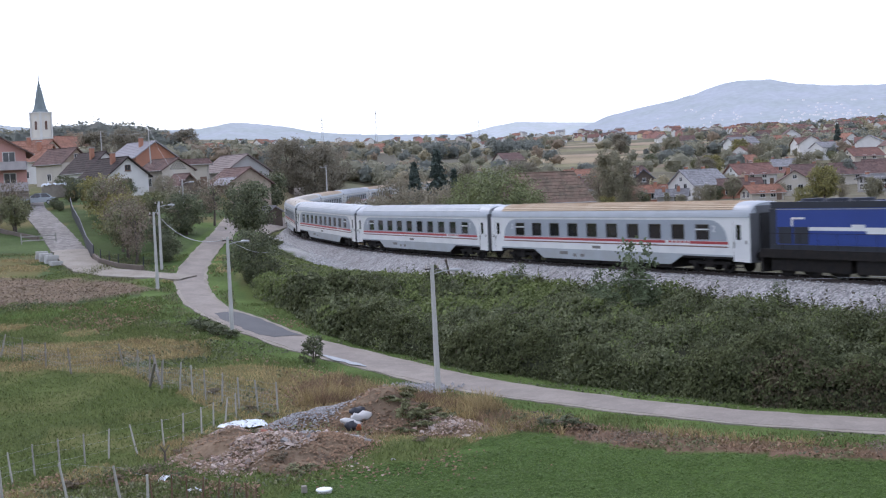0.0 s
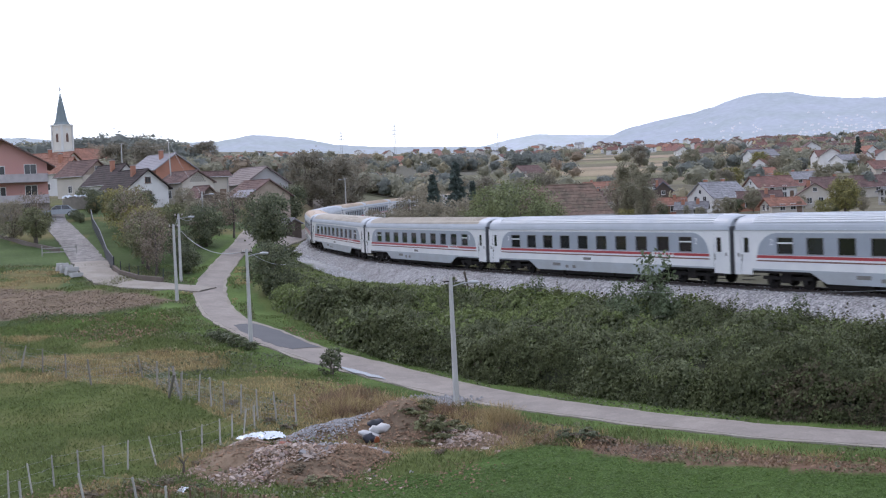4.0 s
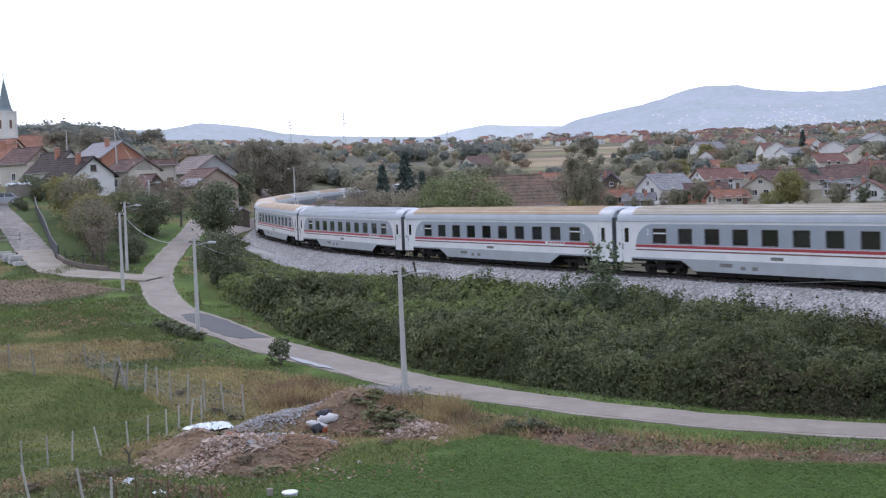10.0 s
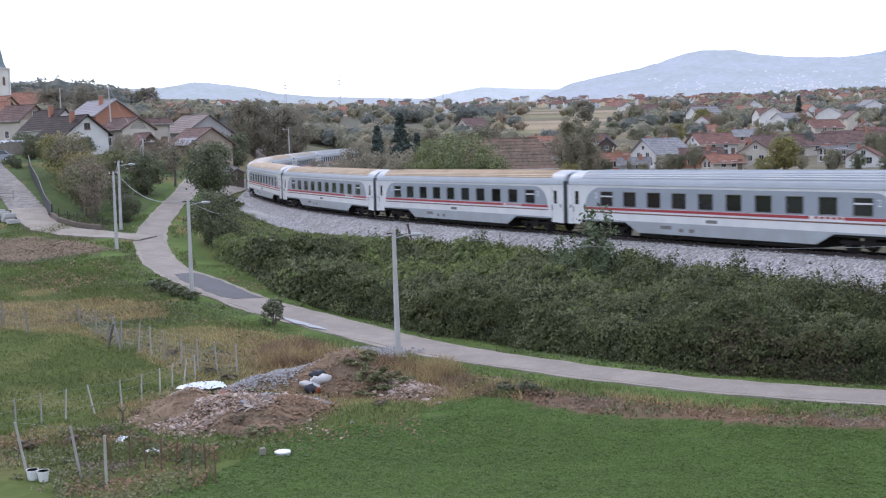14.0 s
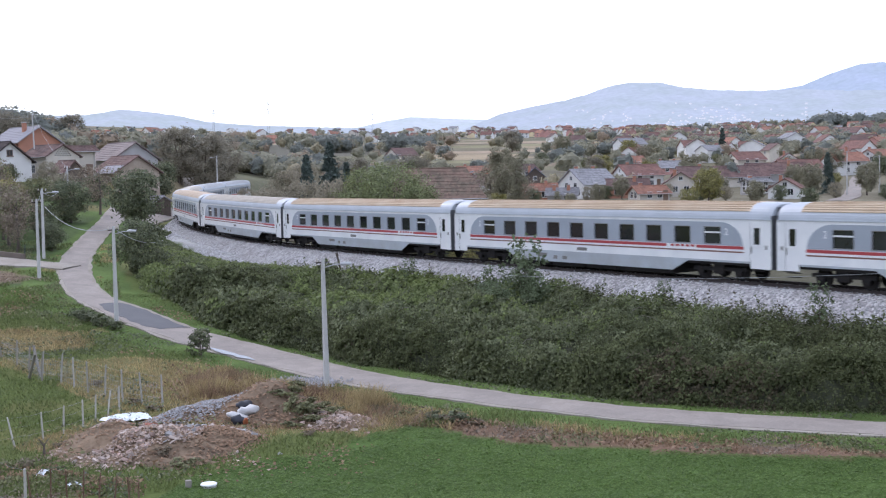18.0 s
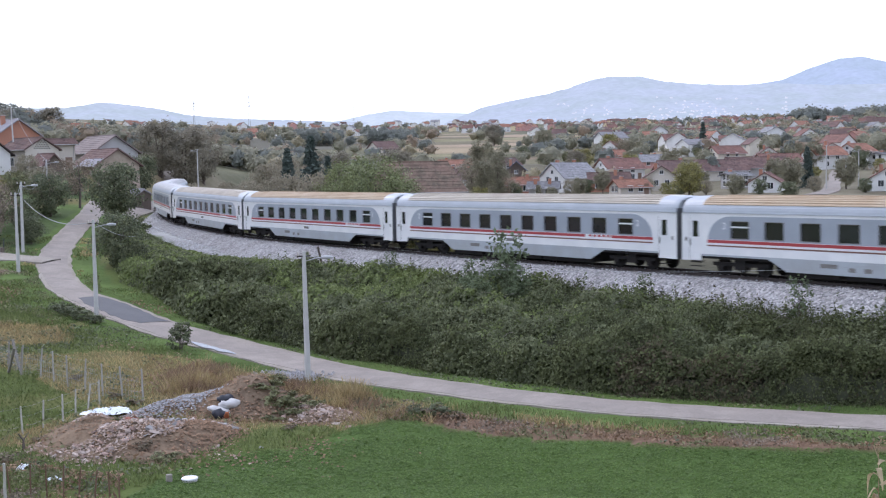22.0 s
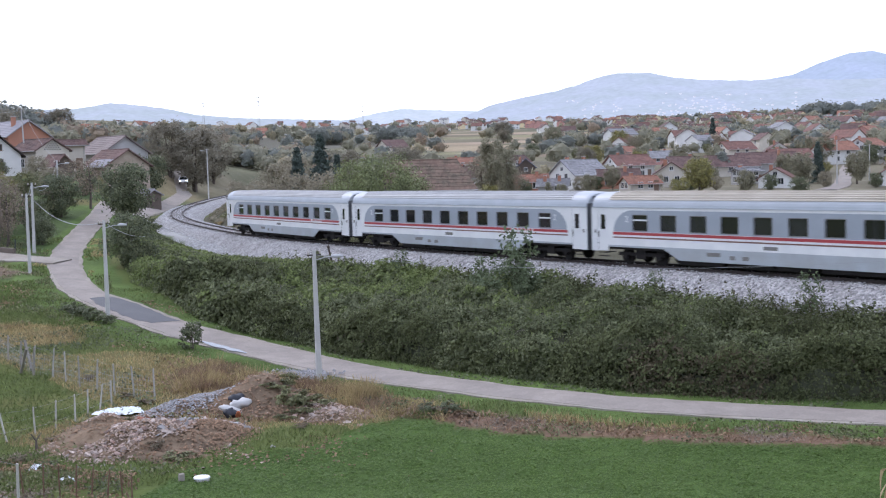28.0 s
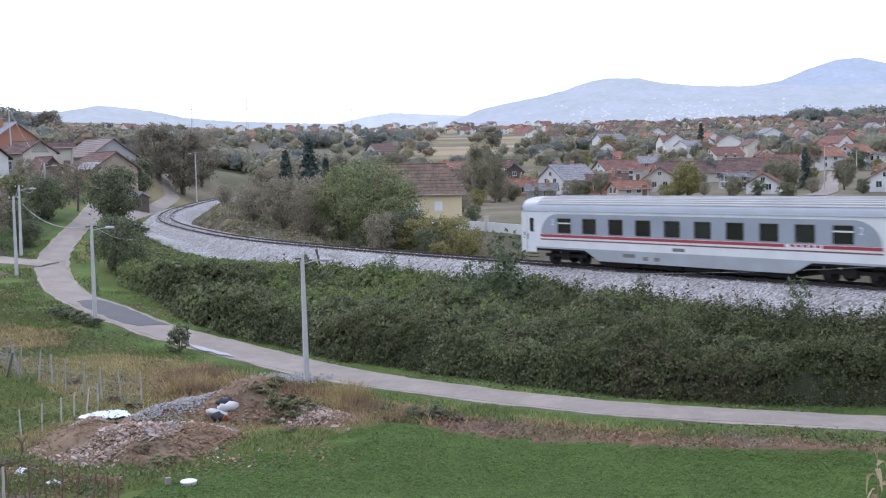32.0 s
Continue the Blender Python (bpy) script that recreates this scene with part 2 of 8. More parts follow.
M_ROAD = cells(mat("worn_asphalt", (0.32, 0.28, 0.245), 0.9, vary=0.2, scale=0.45, fine=9, bump=0.01, other=(0.255, 0.225, 0.2), amount=0.8, spec=0.15), 2.2, 0.94, 1.06)
M_PATCH = mat("new_asphalt", (0.11, 0.11, 0.115), 0.85, vary=0.12, scale=0.8, fine=20, bump=0.01)
M_GRAVEL = mat("pale_gravel", (0.33, 0.295, 0.25), 0.95, vary=0.2, scale=0.6, fine=5, bump=0.05, other=(0.24, 0.205, 0.165), amount=0.8)
M_PAVED = cells(mat("old_paving", (0.27, 0.25, 0.23), 0.9, vary=0.14, scale=0.4, fine=4, other=(0.2, 0.18, 0.165), amount=0.8, spec=0.2), 2.6, 0.72, 1.25)
M_BALLAST = cells(mat("ballast_stone", (0.45, 0.44, 0.435), 0.95, vary=0.22, scale=0.5, fine=7, other=(0.35, 0.33, 0.32), amount=0.8, spec=0.2), 8.0, 0.55, 1.35, 0.14)
M_STONE = mat("loose_stone", (0.5, 0.49, 0.48), 0.95, vary=0.12, scale=5, fine=20, island=0.4)
M_RAIL = mat("rail_steel", (0.06, 0.046, 0.04), 0.7, 0.2, vary=0.2, scale=4, fine=30)
M_SLEEPER = mat("sleeper", (0.17, 0.14, 0.12), 0.9, vary=0.25, scale=3, fine=30, random_hue=0.2)
M_CONC = mat("pole_concrete", (0.5, 0.49, 0.47), 0.9, vary=0.12, scale=1.0, fine=30, bump=0.004, other=(0.36, 0.35, 0.33))
M_WIRE = mat("wire", (0.35, 0.36, 0.37), 0.6, vary=0.05)
M_WOODP = mat("weathered_wood", (0.3, 0.27, 0.23), 0.9, vary=0.2, scale=2, fine=30, random_hue=0.25)
M_WATER = mat("water", (0.1, 0.1, 0.09), 0.02, vary=0.05, spec=1.0)


# ---- ground: one sheet out to the horizon ----
def h01(a, b):
    v = np.sin(a * 127.1 + b * 311.7) * 43758.5453
    return v - np.floor(v)


def soft_noise(x, y, size):
    u, w = x / size, y / size
    i, j = np.floor(u), np.floor(w)
    f, g = u - i, w - j
    f, g = f * f * (3 - 2 * f), g * g * (3 - 2 * g)
    return (h01(i, j) * (1 - f) + h01(i + 1, j) * f) * (1 - g) + (h01(i, j + 1) * (1 - f) + h01(i + 1, j + 1) * f) * g


def road_off(x, y):
    """Distance to the lane's centre line, less what the lane is wider there than 2.2 m."""
    off = np.full(len(x), 99.0)
    for (xa, ya), (xb, yb), wide in zip(ROAD[:-1], ROAD[1:], ROAD_W):
        u = np.clip(((x - xa) * (xb - xa) + (y - ya) * (yb - ya)) / ((xb - xa) ** 2 + (yb - ya) ** 2), 0, 1)
        off = np.minimum(off, np.hypot(x - xa - u * (xb - xa), y - ya - u * (yb - ya)) - (wide / 2 - 1.1))
    return off


def inside(x, y, poly):
    res = np.zeros(len(x), bool)
    n = len(poly)
    for k in range(n):
        (x0, y0), (x1, y1) = poly[k], poly[(k + 1) % n]
        if y0 == y1:
            continue
        c = ((y0 > y) != (y1 > y)) & (x < (x1 - x0) * (y - y0) / (y1 - y0) + x0)
        res ^= c
    return res


ROAD = [(48, 19), (33, 31), (24, 37.2), (18.7, 40.1), (14.9, 41.9), (11.1, 44.2), (7, 47.6), (2.6, 52.2), (-0.3, 55.9), (-1.7, 57.9), (-3.1, 60.1), (-4.7, 62.1), (-6.3, 64.0), (-8, 65.8), (-9.7, 67.9), (-11.8, 71.2), (-13.7, 74.4), (-15.2, 76.6), (-16.7, 80), (-18.2, 84.8), (-19.6, 90.2), (-20.6, 95.9), (-21.2, 102.5), (-21.7, 109.1), (-22.1, 119), (-23.4, 134), (-25.4, 152), (-26.4, 172), (-26.2, 192), (-26.6, 213), (-27, 230), (-30.6, 250), (-31, 262), (-36, 290)]
ROAD_W = [2.2, 2.2, 2.1, 2.1, 2.2, 2.2, 2.15, 2.4, 2.55, 2.7, 2.95, 3.2, 3.25, 3.0, 2.8, 2.8, 2.5, 2.1, 1.95, 2.0, 2.05, 1.9, 1.75, 1.75, 1.8, 2.2, 2.4, 2.4, 2.4, 2.4, 2.4, 2.4, 2.4, 2.4]
CROP = [(-60, -30), (-9, 26), (-5.3, 34.4), (-4.6, 36.9), (-2.8, 38.9), (-1, 39.3), (1.2, 42.3), (2.7, 43.2), (3.5, 42.9), (4.6, 41.4), (6.4, 40.1), (8.2, 39), (10, 38.3), (11.6, 37.3), (13.3, 36.8), (17.7, 35.6), (40, 28), (60, -30)]
PLOUGH = [(-48, 92), (-36, 92), (-30.6, 91.2), (-25, 89.3), (-20.4, 85.4), (-24.4, 82.4), (-27.5, 79.8), (-30.6, 77.9), (-44, 75)]
FURROW = [(-44, 72.8), (-29.8, 75.7), (-26.5, 78), (-23.9, 80.9), (-20.6, 83.3), (-20.5, 85), (-24.4, 82.4), (-27.5, 79.8), (-30.6, 77.9), (-44, 75)]
STRIP = [(-29.8, 75.2), (-26.5, 77.6), (-23.9, 80.3), (-20.6, 82.9), (-19.2, 80.6), (-18, 77.2), (-16.4, 73), (-21.5, 72.4), (-28.7, 73), (-40, 72)]
MEADOW = [(-60, 20), (-14.2, 37), (-8.7, 47), (-13.2, 53.6), (-16.2, 57.4), (-20.4, 59.4), (-23.3, 58.6), (-60, 58)]
DRY = [(-7, 47.6), (-6.9, 49.5), (-6.9, 53), (-5.8, 57.2), (-3.2, 55), (-1, 53), (4, 48), (9, 43.5), (17, 38.5), (17.7, 36.2), (8.2, 39.3), (4.5, 41.5), (2.7, 43.5), (0.5, 43), (-2, 46)]
LAWN = [(-19.8, 94), (-22, 97), (-23.8, 108), (-24, 116), (-28, 122), (-33, 118), (-27, 104), (-24, 97)]


def cover(x, y):
    """Land cover as colour: crops, meadow, dry grass, ploughed soil, thicket, and far off a patchwork of fields and woods."""
    r = np.hypot(x, y)
    n1, n2, n3 = soft_noise(x, y, 9), soft_noise(x + 40, y, 2.3), soft_noise(x, y + 70, 30)
    c = np.zeros((len(x), 3))
    grass, dry = np.array([0.105, 0.135, 0.04]), np.array([0.2, 0.155, 0.075])
    k = np.clip(0.15 + 0.9 * (n1 - 0.35) + 0.6 * (n2 - 0.5), 0, 1)[:, None]
    c[:] = grass * (1 - k) + dry * k
    q = inside(x, y, MEADOW)
    c[q] = (np.array([0.098, 0.126, 0.034]) * (1 - 0.5 * k) + dry * 0.5 * k * (n2 > 0.55)[:, None])[q]
    q = inside(x, y, DRY)
    c[q] = (np.array([0.17, 0.14, 0.075]) * (1 - 0.7 * k) + grass * 0.7 * k)[q]
    q = inside(x, y - 2.3 - n2, CROP) & ~inside(x, y, CROP) & (x > 3)
    c[q] = (np.array([0.2, 0.13, 0.09]) * (0.8 + 0.4 * n2[:, None]))[q]
    q = inside(x, y, CROP)
    c[q] = (np.array([0.085, 0.14, 0.036]) * (0.8 + 0.4 * n1[:, None]) )[q]
    q = inside(x, y, PLOUGH)
    c[q] = (np.array([0.21, 0.155, 0.105]) * (0.85 + 0.3 * n2[:, None]))[q]
    q = inside(x, y, FURROW)
    c[q] = (np.array([0.06, 0.085, 0.03]) * (0.7 + 0.6 * n2[:, None]))[q]
    q = inside(x, y, STRIP)
    c[q] = (np.array([0.09, 0.145, 0.03]) * (0.85 + 0.3 * n2[:, None]))[q]
    q = inside(x, y, LAWN)
    c[q] = np.array([0.1, 0.16, 0.04])
    s, d = track_near(x, y)
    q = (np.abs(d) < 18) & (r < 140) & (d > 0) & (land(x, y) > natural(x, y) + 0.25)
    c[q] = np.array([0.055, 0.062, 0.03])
    q = (d < -3.5) & (d > -34) & (r < 200)
    c[q] = (np.array([0.095, 0.088, 0.058]) * (0.75 + 0.5 * n2[:, None]))[q]
    lip = np.interp(s, [6, 24, 28, 34, 43, 60], [3.0, 3.3, 4.2, 7.4, 8.4, 7.5])
    q = (s > 20) & (s < 90) & (d > 3) & (d < lip + 1.2 * (n2 - 0.5))
    c[q] = (np.array([0.4, 0.385, 0.37]) * (0.8 + 0.4 * n2[:, None]))[q]
    off = road_off(x, y)
    q = (off < 3.3 + 0.8 * n2) & (r < 130)
    c[q] = (np.array([0.105, 0.155, 0.045]) * (0.75 + 0.5 * n2[:, None]))[q]
    q = (x > -52) & (x < -19) & (y > 93) & (y < 165) & (n1 + 0.4 * n2 < 0.95) & (off > 2)
    c[q] = (np.array([0.085, 0.118, 0.045]) * (0.75 + 0.5 * n2[:, None]))[q]
    q = (r > 150) & (r < 480) & (x > -0.02 * y) & (y > 0)
    town = np.array([0.19, 0.168, 0.118]) * (0.7 + 0.6 * n1[:, None])
    # far fields in strips
    far = r > 190
    u, w = np.floor((x * 0.94 + y * 0.34) / 55), np.floor((y * 0.94 - x * 0.34) / (30 + 18 * (r > 600)))
    p = h01(u, w)
    tone = np.array([[0.19, 0.175, 0.11], [0.33, 0.26, 0.175], [0.16, 0.155, 0.1], [0.36, 0.275, 0.2], [0.2, 0.175, 0.12], [0.25, 0.225, 0.135]])
    fc = tone[np.minimum((p * 6).astype(int), 5)] * (0.8 + 0.4 * n3[:, None])
    wood = soft_noise(x + 500, y, 90) > 0.62
    fc[wood] = np.array([0.15, 0.14, 0.11])
    k = np.clip((r - 190) / 60, 0, 1)[:, None]
    c = np.where(far[:, None], c * (1 - k) + fc * k, c)
    c[q] = (c * np.clip((r - 330) / 150, 0, 1)[:, None] + town * np.clip((480 - r) / 150, 0, 1)[:, None])[q]
    return c


def uneven(x, y):
    """Small hollows and hummocks of the soil, none on the lane."""
    return ((soft_noise(x, y, 3.1) - 0.5) * 0.18 + (soft_noise(x, y, 0.9) - 0.5) * 0.08) * np.clip((np.hypot(x, y) - 20) / 20, 0, 1) * np.clip((road_off(x, y) - 1.6) / 1.5, 0, 1)


az = np.concatenate([np.arange(-180, -37, 6.0), np.arange(-36, 42.01, 0.24), np.arange(48, 180, 6.0)])
rr = np.concatenate([[0.0], 2.0 * 1.0205 ** np.arange(0, 383)])
A, R = np.meshgrid(np.radians(az), rr)
gx, gy = (R * np.sin(A)).ravel(), (R * np.cos(A)).ravel()
gz = land(gx, gy)
s_, d_ = track_near(gx, gy)
gz = np.where(np.abs(d_) < 4.6, gz - 0.25, gz)
rad = np.hypot(gx, gy)
r_off = road_off(gx, gy)
gz += np.where(np.abs(d_) > 6, uneven(gx, gy), 0) - 0.07 * np.clip((1.75 - r_off) / 0.4, 0, 1) * (rad < 120)
gz += (soft_noise(gx, gy, 260) - 0.5) * np.clip((rad - 450) / 600, 0, 1) * 9
na, nr = len(az), len(rr)
idx = np.arange(na * nr).reshape(nr, na)
nxt = np.roll(idx, -1, 1)
quads = np.stack([idx[:-1], idx[1:], nxt[1:], nxt[:-1]], -1).reshape(-1, 4)
me = bpy.data.meshes.new("ground")
me.from_pydata(np.stack([gx, gy, gz], 1).tolist(), [], quads.tolist())
me.materials.append(M_LAND)
me.polygons.foreach_set("use_smooth", [True] * len(me.polygons))
lay = me.color_attributes.new("cover", "FLOAT_COLOR", "POINT")
cc = np.ones((len(gx), 4))
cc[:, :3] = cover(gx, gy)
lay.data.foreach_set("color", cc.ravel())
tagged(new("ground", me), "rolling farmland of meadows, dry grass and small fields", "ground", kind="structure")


# ---- far hills, a plain backdrop behind everything ----
def hills(name, dist, crest, base, tint, rough, seed, label):
    """A range at one distance; crest: pairs of azimuth in degrees and elevation in degrees above eye level."""
    g, a0, a1 = Geo(), crest[0][0], crest[-1][0]
    ca, ce = zip(*crest)
    n, m = 420, 14
    for i in range(n + 1):
        a = a0 + (a1 - a0) * i / n
        e = float(np.interp(a, ca, ce)) + rough * (noise.noise(Vector((a * 2.1, seed, 0))) + 0.6 * noise.noise(Vector((a * 7.3, seed, 3))) + 0.25 * noise.noise(Vector((a * 22, seed, 5))))
        for j in range(m + 1):
            k = j / m
            rr_ = dist - 900 * (1 - k) ** 1.3
            z = EYE_Z + math.tan(radians(base + (e - base) * k)) * rr_ + 9 * noise.noise(Vector((a * 1.7, k * 5, seed))) * math.sin(math.pi * k)
            g.v.append((rr_ * math.sin(radians(a)), rr_ * math.cos(radians(a)), z))
    for i in range(n):
        for j in range(m):
            p = i * (m + 1) + j
            g.f.append((p, p + m + 1, p + m + 2, p + 1))
            g.m.append(0)
    # Haze is put into a pale glowing tint that takes no light.
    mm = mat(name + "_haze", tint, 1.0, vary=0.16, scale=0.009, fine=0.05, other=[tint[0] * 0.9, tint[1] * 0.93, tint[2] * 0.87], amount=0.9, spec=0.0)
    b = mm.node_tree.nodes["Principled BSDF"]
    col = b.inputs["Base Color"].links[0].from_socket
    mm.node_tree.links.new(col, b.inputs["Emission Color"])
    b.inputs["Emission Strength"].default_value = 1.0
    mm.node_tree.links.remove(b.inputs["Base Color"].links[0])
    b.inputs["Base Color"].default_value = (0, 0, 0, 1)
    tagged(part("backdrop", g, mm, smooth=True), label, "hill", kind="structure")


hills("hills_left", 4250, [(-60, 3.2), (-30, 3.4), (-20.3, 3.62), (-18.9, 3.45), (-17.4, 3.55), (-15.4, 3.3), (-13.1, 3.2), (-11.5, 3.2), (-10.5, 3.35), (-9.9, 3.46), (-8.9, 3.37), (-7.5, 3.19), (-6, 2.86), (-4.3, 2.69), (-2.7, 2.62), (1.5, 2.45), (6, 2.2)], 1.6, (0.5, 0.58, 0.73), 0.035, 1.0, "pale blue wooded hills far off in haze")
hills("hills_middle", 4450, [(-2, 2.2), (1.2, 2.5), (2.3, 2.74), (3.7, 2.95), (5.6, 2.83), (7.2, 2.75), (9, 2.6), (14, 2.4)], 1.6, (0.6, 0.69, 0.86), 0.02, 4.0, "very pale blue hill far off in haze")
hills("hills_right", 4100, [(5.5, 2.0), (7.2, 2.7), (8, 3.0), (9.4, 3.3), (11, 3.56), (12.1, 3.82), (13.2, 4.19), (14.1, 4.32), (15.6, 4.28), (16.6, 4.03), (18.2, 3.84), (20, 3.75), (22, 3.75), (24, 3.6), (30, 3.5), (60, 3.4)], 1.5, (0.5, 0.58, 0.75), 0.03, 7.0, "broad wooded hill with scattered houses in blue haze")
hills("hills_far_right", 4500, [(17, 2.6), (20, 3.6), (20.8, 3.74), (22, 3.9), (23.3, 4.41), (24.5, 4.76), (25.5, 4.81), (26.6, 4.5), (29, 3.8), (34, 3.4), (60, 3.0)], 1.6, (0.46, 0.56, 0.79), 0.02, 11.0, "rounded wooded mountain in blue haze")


# ---- railway: ballast, sleepers, rails ----
def loft(g, ss, profile, jitter=0.0, m=0):
    n = len(profile)
    i0 = len(g.v)
    for s in ss:
        for d, z in profile:
            p = on_track(s, d, z)
            if jitter:
                p += Vector((random.uniform(-1, 1), random.uniform(-1, 1), random.uniform(-0.6, 0.6))) * jitter
            g.v.append(tuple(p))
    for a in range(len(ss) - 1):
        for b in range(n - 1):
            p = i0 + a * n + b
            g.f.append((p, p + 1, p + n + 1, p + n))
            g.m.append(m)


g = Geo()
prof = [(d, -0.16) for d in np.arange(-1.7, 1.8, 0.35)]
prof = [(-5.4, -1.85), (-4.0, -1.5), (-3.2, -1.0), (-2.4, -0.45)] + prof + [(1.9 + 0.25 * k, -0.2 - 0.185 * k) for k in range(1, 11)] + [(5.0, -2.31), (5.6, -2.66), (6.2, -3.03)]
loft(g, np.arange(-48, 150, 0.3), prof, 0.035)
loft(g, np.arange(-460, -47, 4.0), prof[::2], 0.02)
loft(g, np.arange(150, 396, 3.0), prof[::2], 0.02)
tagged(part("ballast", g, M_BALLAST), "pale grey crushed-stone ballast shoulder", "ballast", kind="stuff")
rng = random.Random(5)
g = Geo()
for _ in range(15000):
    s, d = rng.uniform(-42, 120), rng.uniform(-2.6, 4.4)
    z = -0.15 if abs(d) < 1.75 else -0.15 - (abs(d) - 1.75) * 0.74
    if rng.random() < 0.25 and d > 0:
        d, z = d + 0.5, z - 0.35
    p, r = on_track(s, d, z), rng.uniform(0.035, 0.085)
    i = len(g.v)
    for k in range(4):
        t = k * math.pi / 2 + rng.random()
        g.v.append((p.x + r * math.cos(t), p.y + r * math.sin(t), p.z + rng.uniform(-0.02, 0.02)))
    g.v.append((p.x + rng.uniform(-0.02, 0.02), p.y, p.z + r * 0.9))
    for k in range(4):
        g.f.append((i + k, i + (k + 1) % 4, i + 4))
        g.m.append(0)
for _ in range(2600):
    s, d = rng.uniform(22, 50), rng.uniform(3.6, 8.2)
    p, r = on_track(s, d, 0), rng.uniform(0.05, 0.1)
    z = ground(p.x, p.y)
    i = len(g.v)
    for k in range(4):
        t = k * math.pi / 2 + rng.random()
        g.v.append((p.x + r * math.cos(t), p.y + r * math.sin(t), z - 0.01))
    g.v.append((p.x, p.y, z + r * 0.9))
    for k in range(4):
        g.f.append((i + k, i + (k + 1) % 4, i + 4))
        g.m.append(0)
tagged(part("ballast_stones", g, M_STONE), "loose grey stones strewn over the ballast", "gravel", kind="stuff")
track = empty("railway_track", Matrix(), "single curved railway track on sleepers and ballast", "railway track", kind="structure")
RAILP = [(-0.06, -0.16), (-0.06, -0.14), (-0.012, -0.12), (-0.012, -0.04), (-0.036, -0.03), (-0.036, 0.0), (0.036, 0.0), (0.036, -0.03), (0.012, -0.04), (0.012, -0.12), (0.06, -0.14), (0.06, -0.16)]
for side in (-0.7525, 0.7525):
    g = Geo()
    loft(g, np.concatenate([np.arange(-460, -48, 8.0), np.arange(-48, 160, 1.0), np.arange(160, 396, 4.0)]), [(side + u, w) for u, w in RAILP])
    part("rail", g, M_RAIL, track)
sl = Geo().box(-0.12, 0.12, -1.25, 1.25, -0.2, -0.145).box(-0.1, 0.1, -0.9, -0.6, -0.145, -0.128).box(-0.1, 0.1, 0.6, 0.9, -0.145, -0.128).mesh("sleeper", M_SLEEPER)
for s in np.arange(-42, 128, 0.6):
    p = on_track(s)
    part("sleeper", sl, None, track, m=pose(p.x, p.y, p.z, 0, 0, math.degrees(np.interp(s, TS, TH))))


# ---- roads ----
def drape(name, centre, widths, material, lift, label, category, step=1.0, thick=0.12, across=6, ragged=0.12):
    """A paved strip laid on the land along a centre line."""
    c = np.array(centre, float)
    q = np.concatenate([[0], np.cumsum(np.hypot(*np.diff(c, axis=0).T))])
    u = np.arange(0, q[-1], step)
    x, y, w = np.interp(u, q, c[:, 0]), np.interp(u, q, c[:, 1]), np.interp(u, q, widths)
    for _ in range(int(3 / step)):
        x[1:-1] = (x[:-2] + 2 * x[1:-1] + x[2:]) / 4
        y[1:-1] = (y[:-2] + 2 * y[1:-1] + y[2:]) / 4
    tx, ty = np.gradient(x), np.gradient(y)
    ln = np.hypot(tx, ty)
    nx_, ny_ = -ty / ln, tx / ln
    g = Geo()
    n = across + 3
    span = [land(x + nx_ * w / 2 * f, y + ny_ * w / 2 * f) for f in (-1, -0.5, 0, 0.5, 1)]
    for k in range(len(u)):
        e0, e1 = (1 + ragged * noise.noise(Vector((u[k] * 0.9, lift * 50, 1)))), (1 + ragged * noise.noise(Vector((u[k] * 0.9, 9, lift * 50))))
        offs = [-w[k] / 2 * e0] + [-w[k] / 2 * e0 * (1 - 2 * j / across) if j < across / 2 else w[k] / 2 * e1 * (2 * j / across - 1) for j in range(across + 1)] + [w[k] / 2 * e1]
        for j, o in enumerate(offs):
            z = float(np.interp(2 * o / w[k], [-1, -0.5, 0, 0.5, 1], [q[k] for q in span])) + lift + 0.03 * (1 - (2 * o / w[k]) ** 2) + 0.012 * noise.noise(Vector((u[k] * 0.6, o, 4)))
            g.v.append((x[k] + nx_[k] * o, y[k] + ny_[k] * o, z - (thick + 0.15 if j in (0, n - 1) else 0)))
    for k in range(len(u) - 1):
        for j in range(n - 1):
            p = k * n + j
            g.f.append((p, p + n, p + n + 1, p + 1))
            g.m.append(0)
    return tagged(part(name, g, material), label, category, kind="structure")


drape("road", ROAD, ROAD_W, M_ROAD, 0.03, "narrow worn pale asphalt lane", "road")
drape("road_shoulder", ROAD, [w + 0.45 for w in ROAD_W], M_GRAVEL, 0.008, "pale gravel edge of the lane", "road edge", step=0.5, ragged=0.14)
LANE = [(-19.8, 90.6), (-21.4, 91.3), (-22.8, 92.2), (-25.5, 92.8), (-27.8, 94.2), (-30.0, 97.6), (-31.6, 100.6), (-33.9, 106.6)]
drape("lane", LANE, [2.4, 2.4, 2.7, 3.2, 3.0, 2.9, 2.9, 3.2], M_GRAVEL, 0.11, "pale gravel lane up to the houses", "lane", ragged=0.3)
STREET = [(86, 198), (96, 214.5), (103, 229), (110, 244.5), (117.4, 259), (124, 274), (133, 292)]
drape("far_street", STREET, [3.8, 3.6, 3.4, 3.2, 3, 3, 3], M_ROAD, 0.14, "pale asphalt street climbing between the far houses", "street", ragged=0.03)
DRIVE = [(-33.4, 105.2), (-34.8, 108.4), (-37.7, 115.3), (-41.4, 123.8), (-45.8, 134), (-49.2, 140.8), (-53, 150), (-57, 162)]
drape("paved_drive", DRIVE, [3, 3, 2.9, 2.9, 3, 3.6, 4.6, 4.6], M_PAVED, 0.1, "grey-brown paved drive beside the pink house", "drive", ragged=0.1)

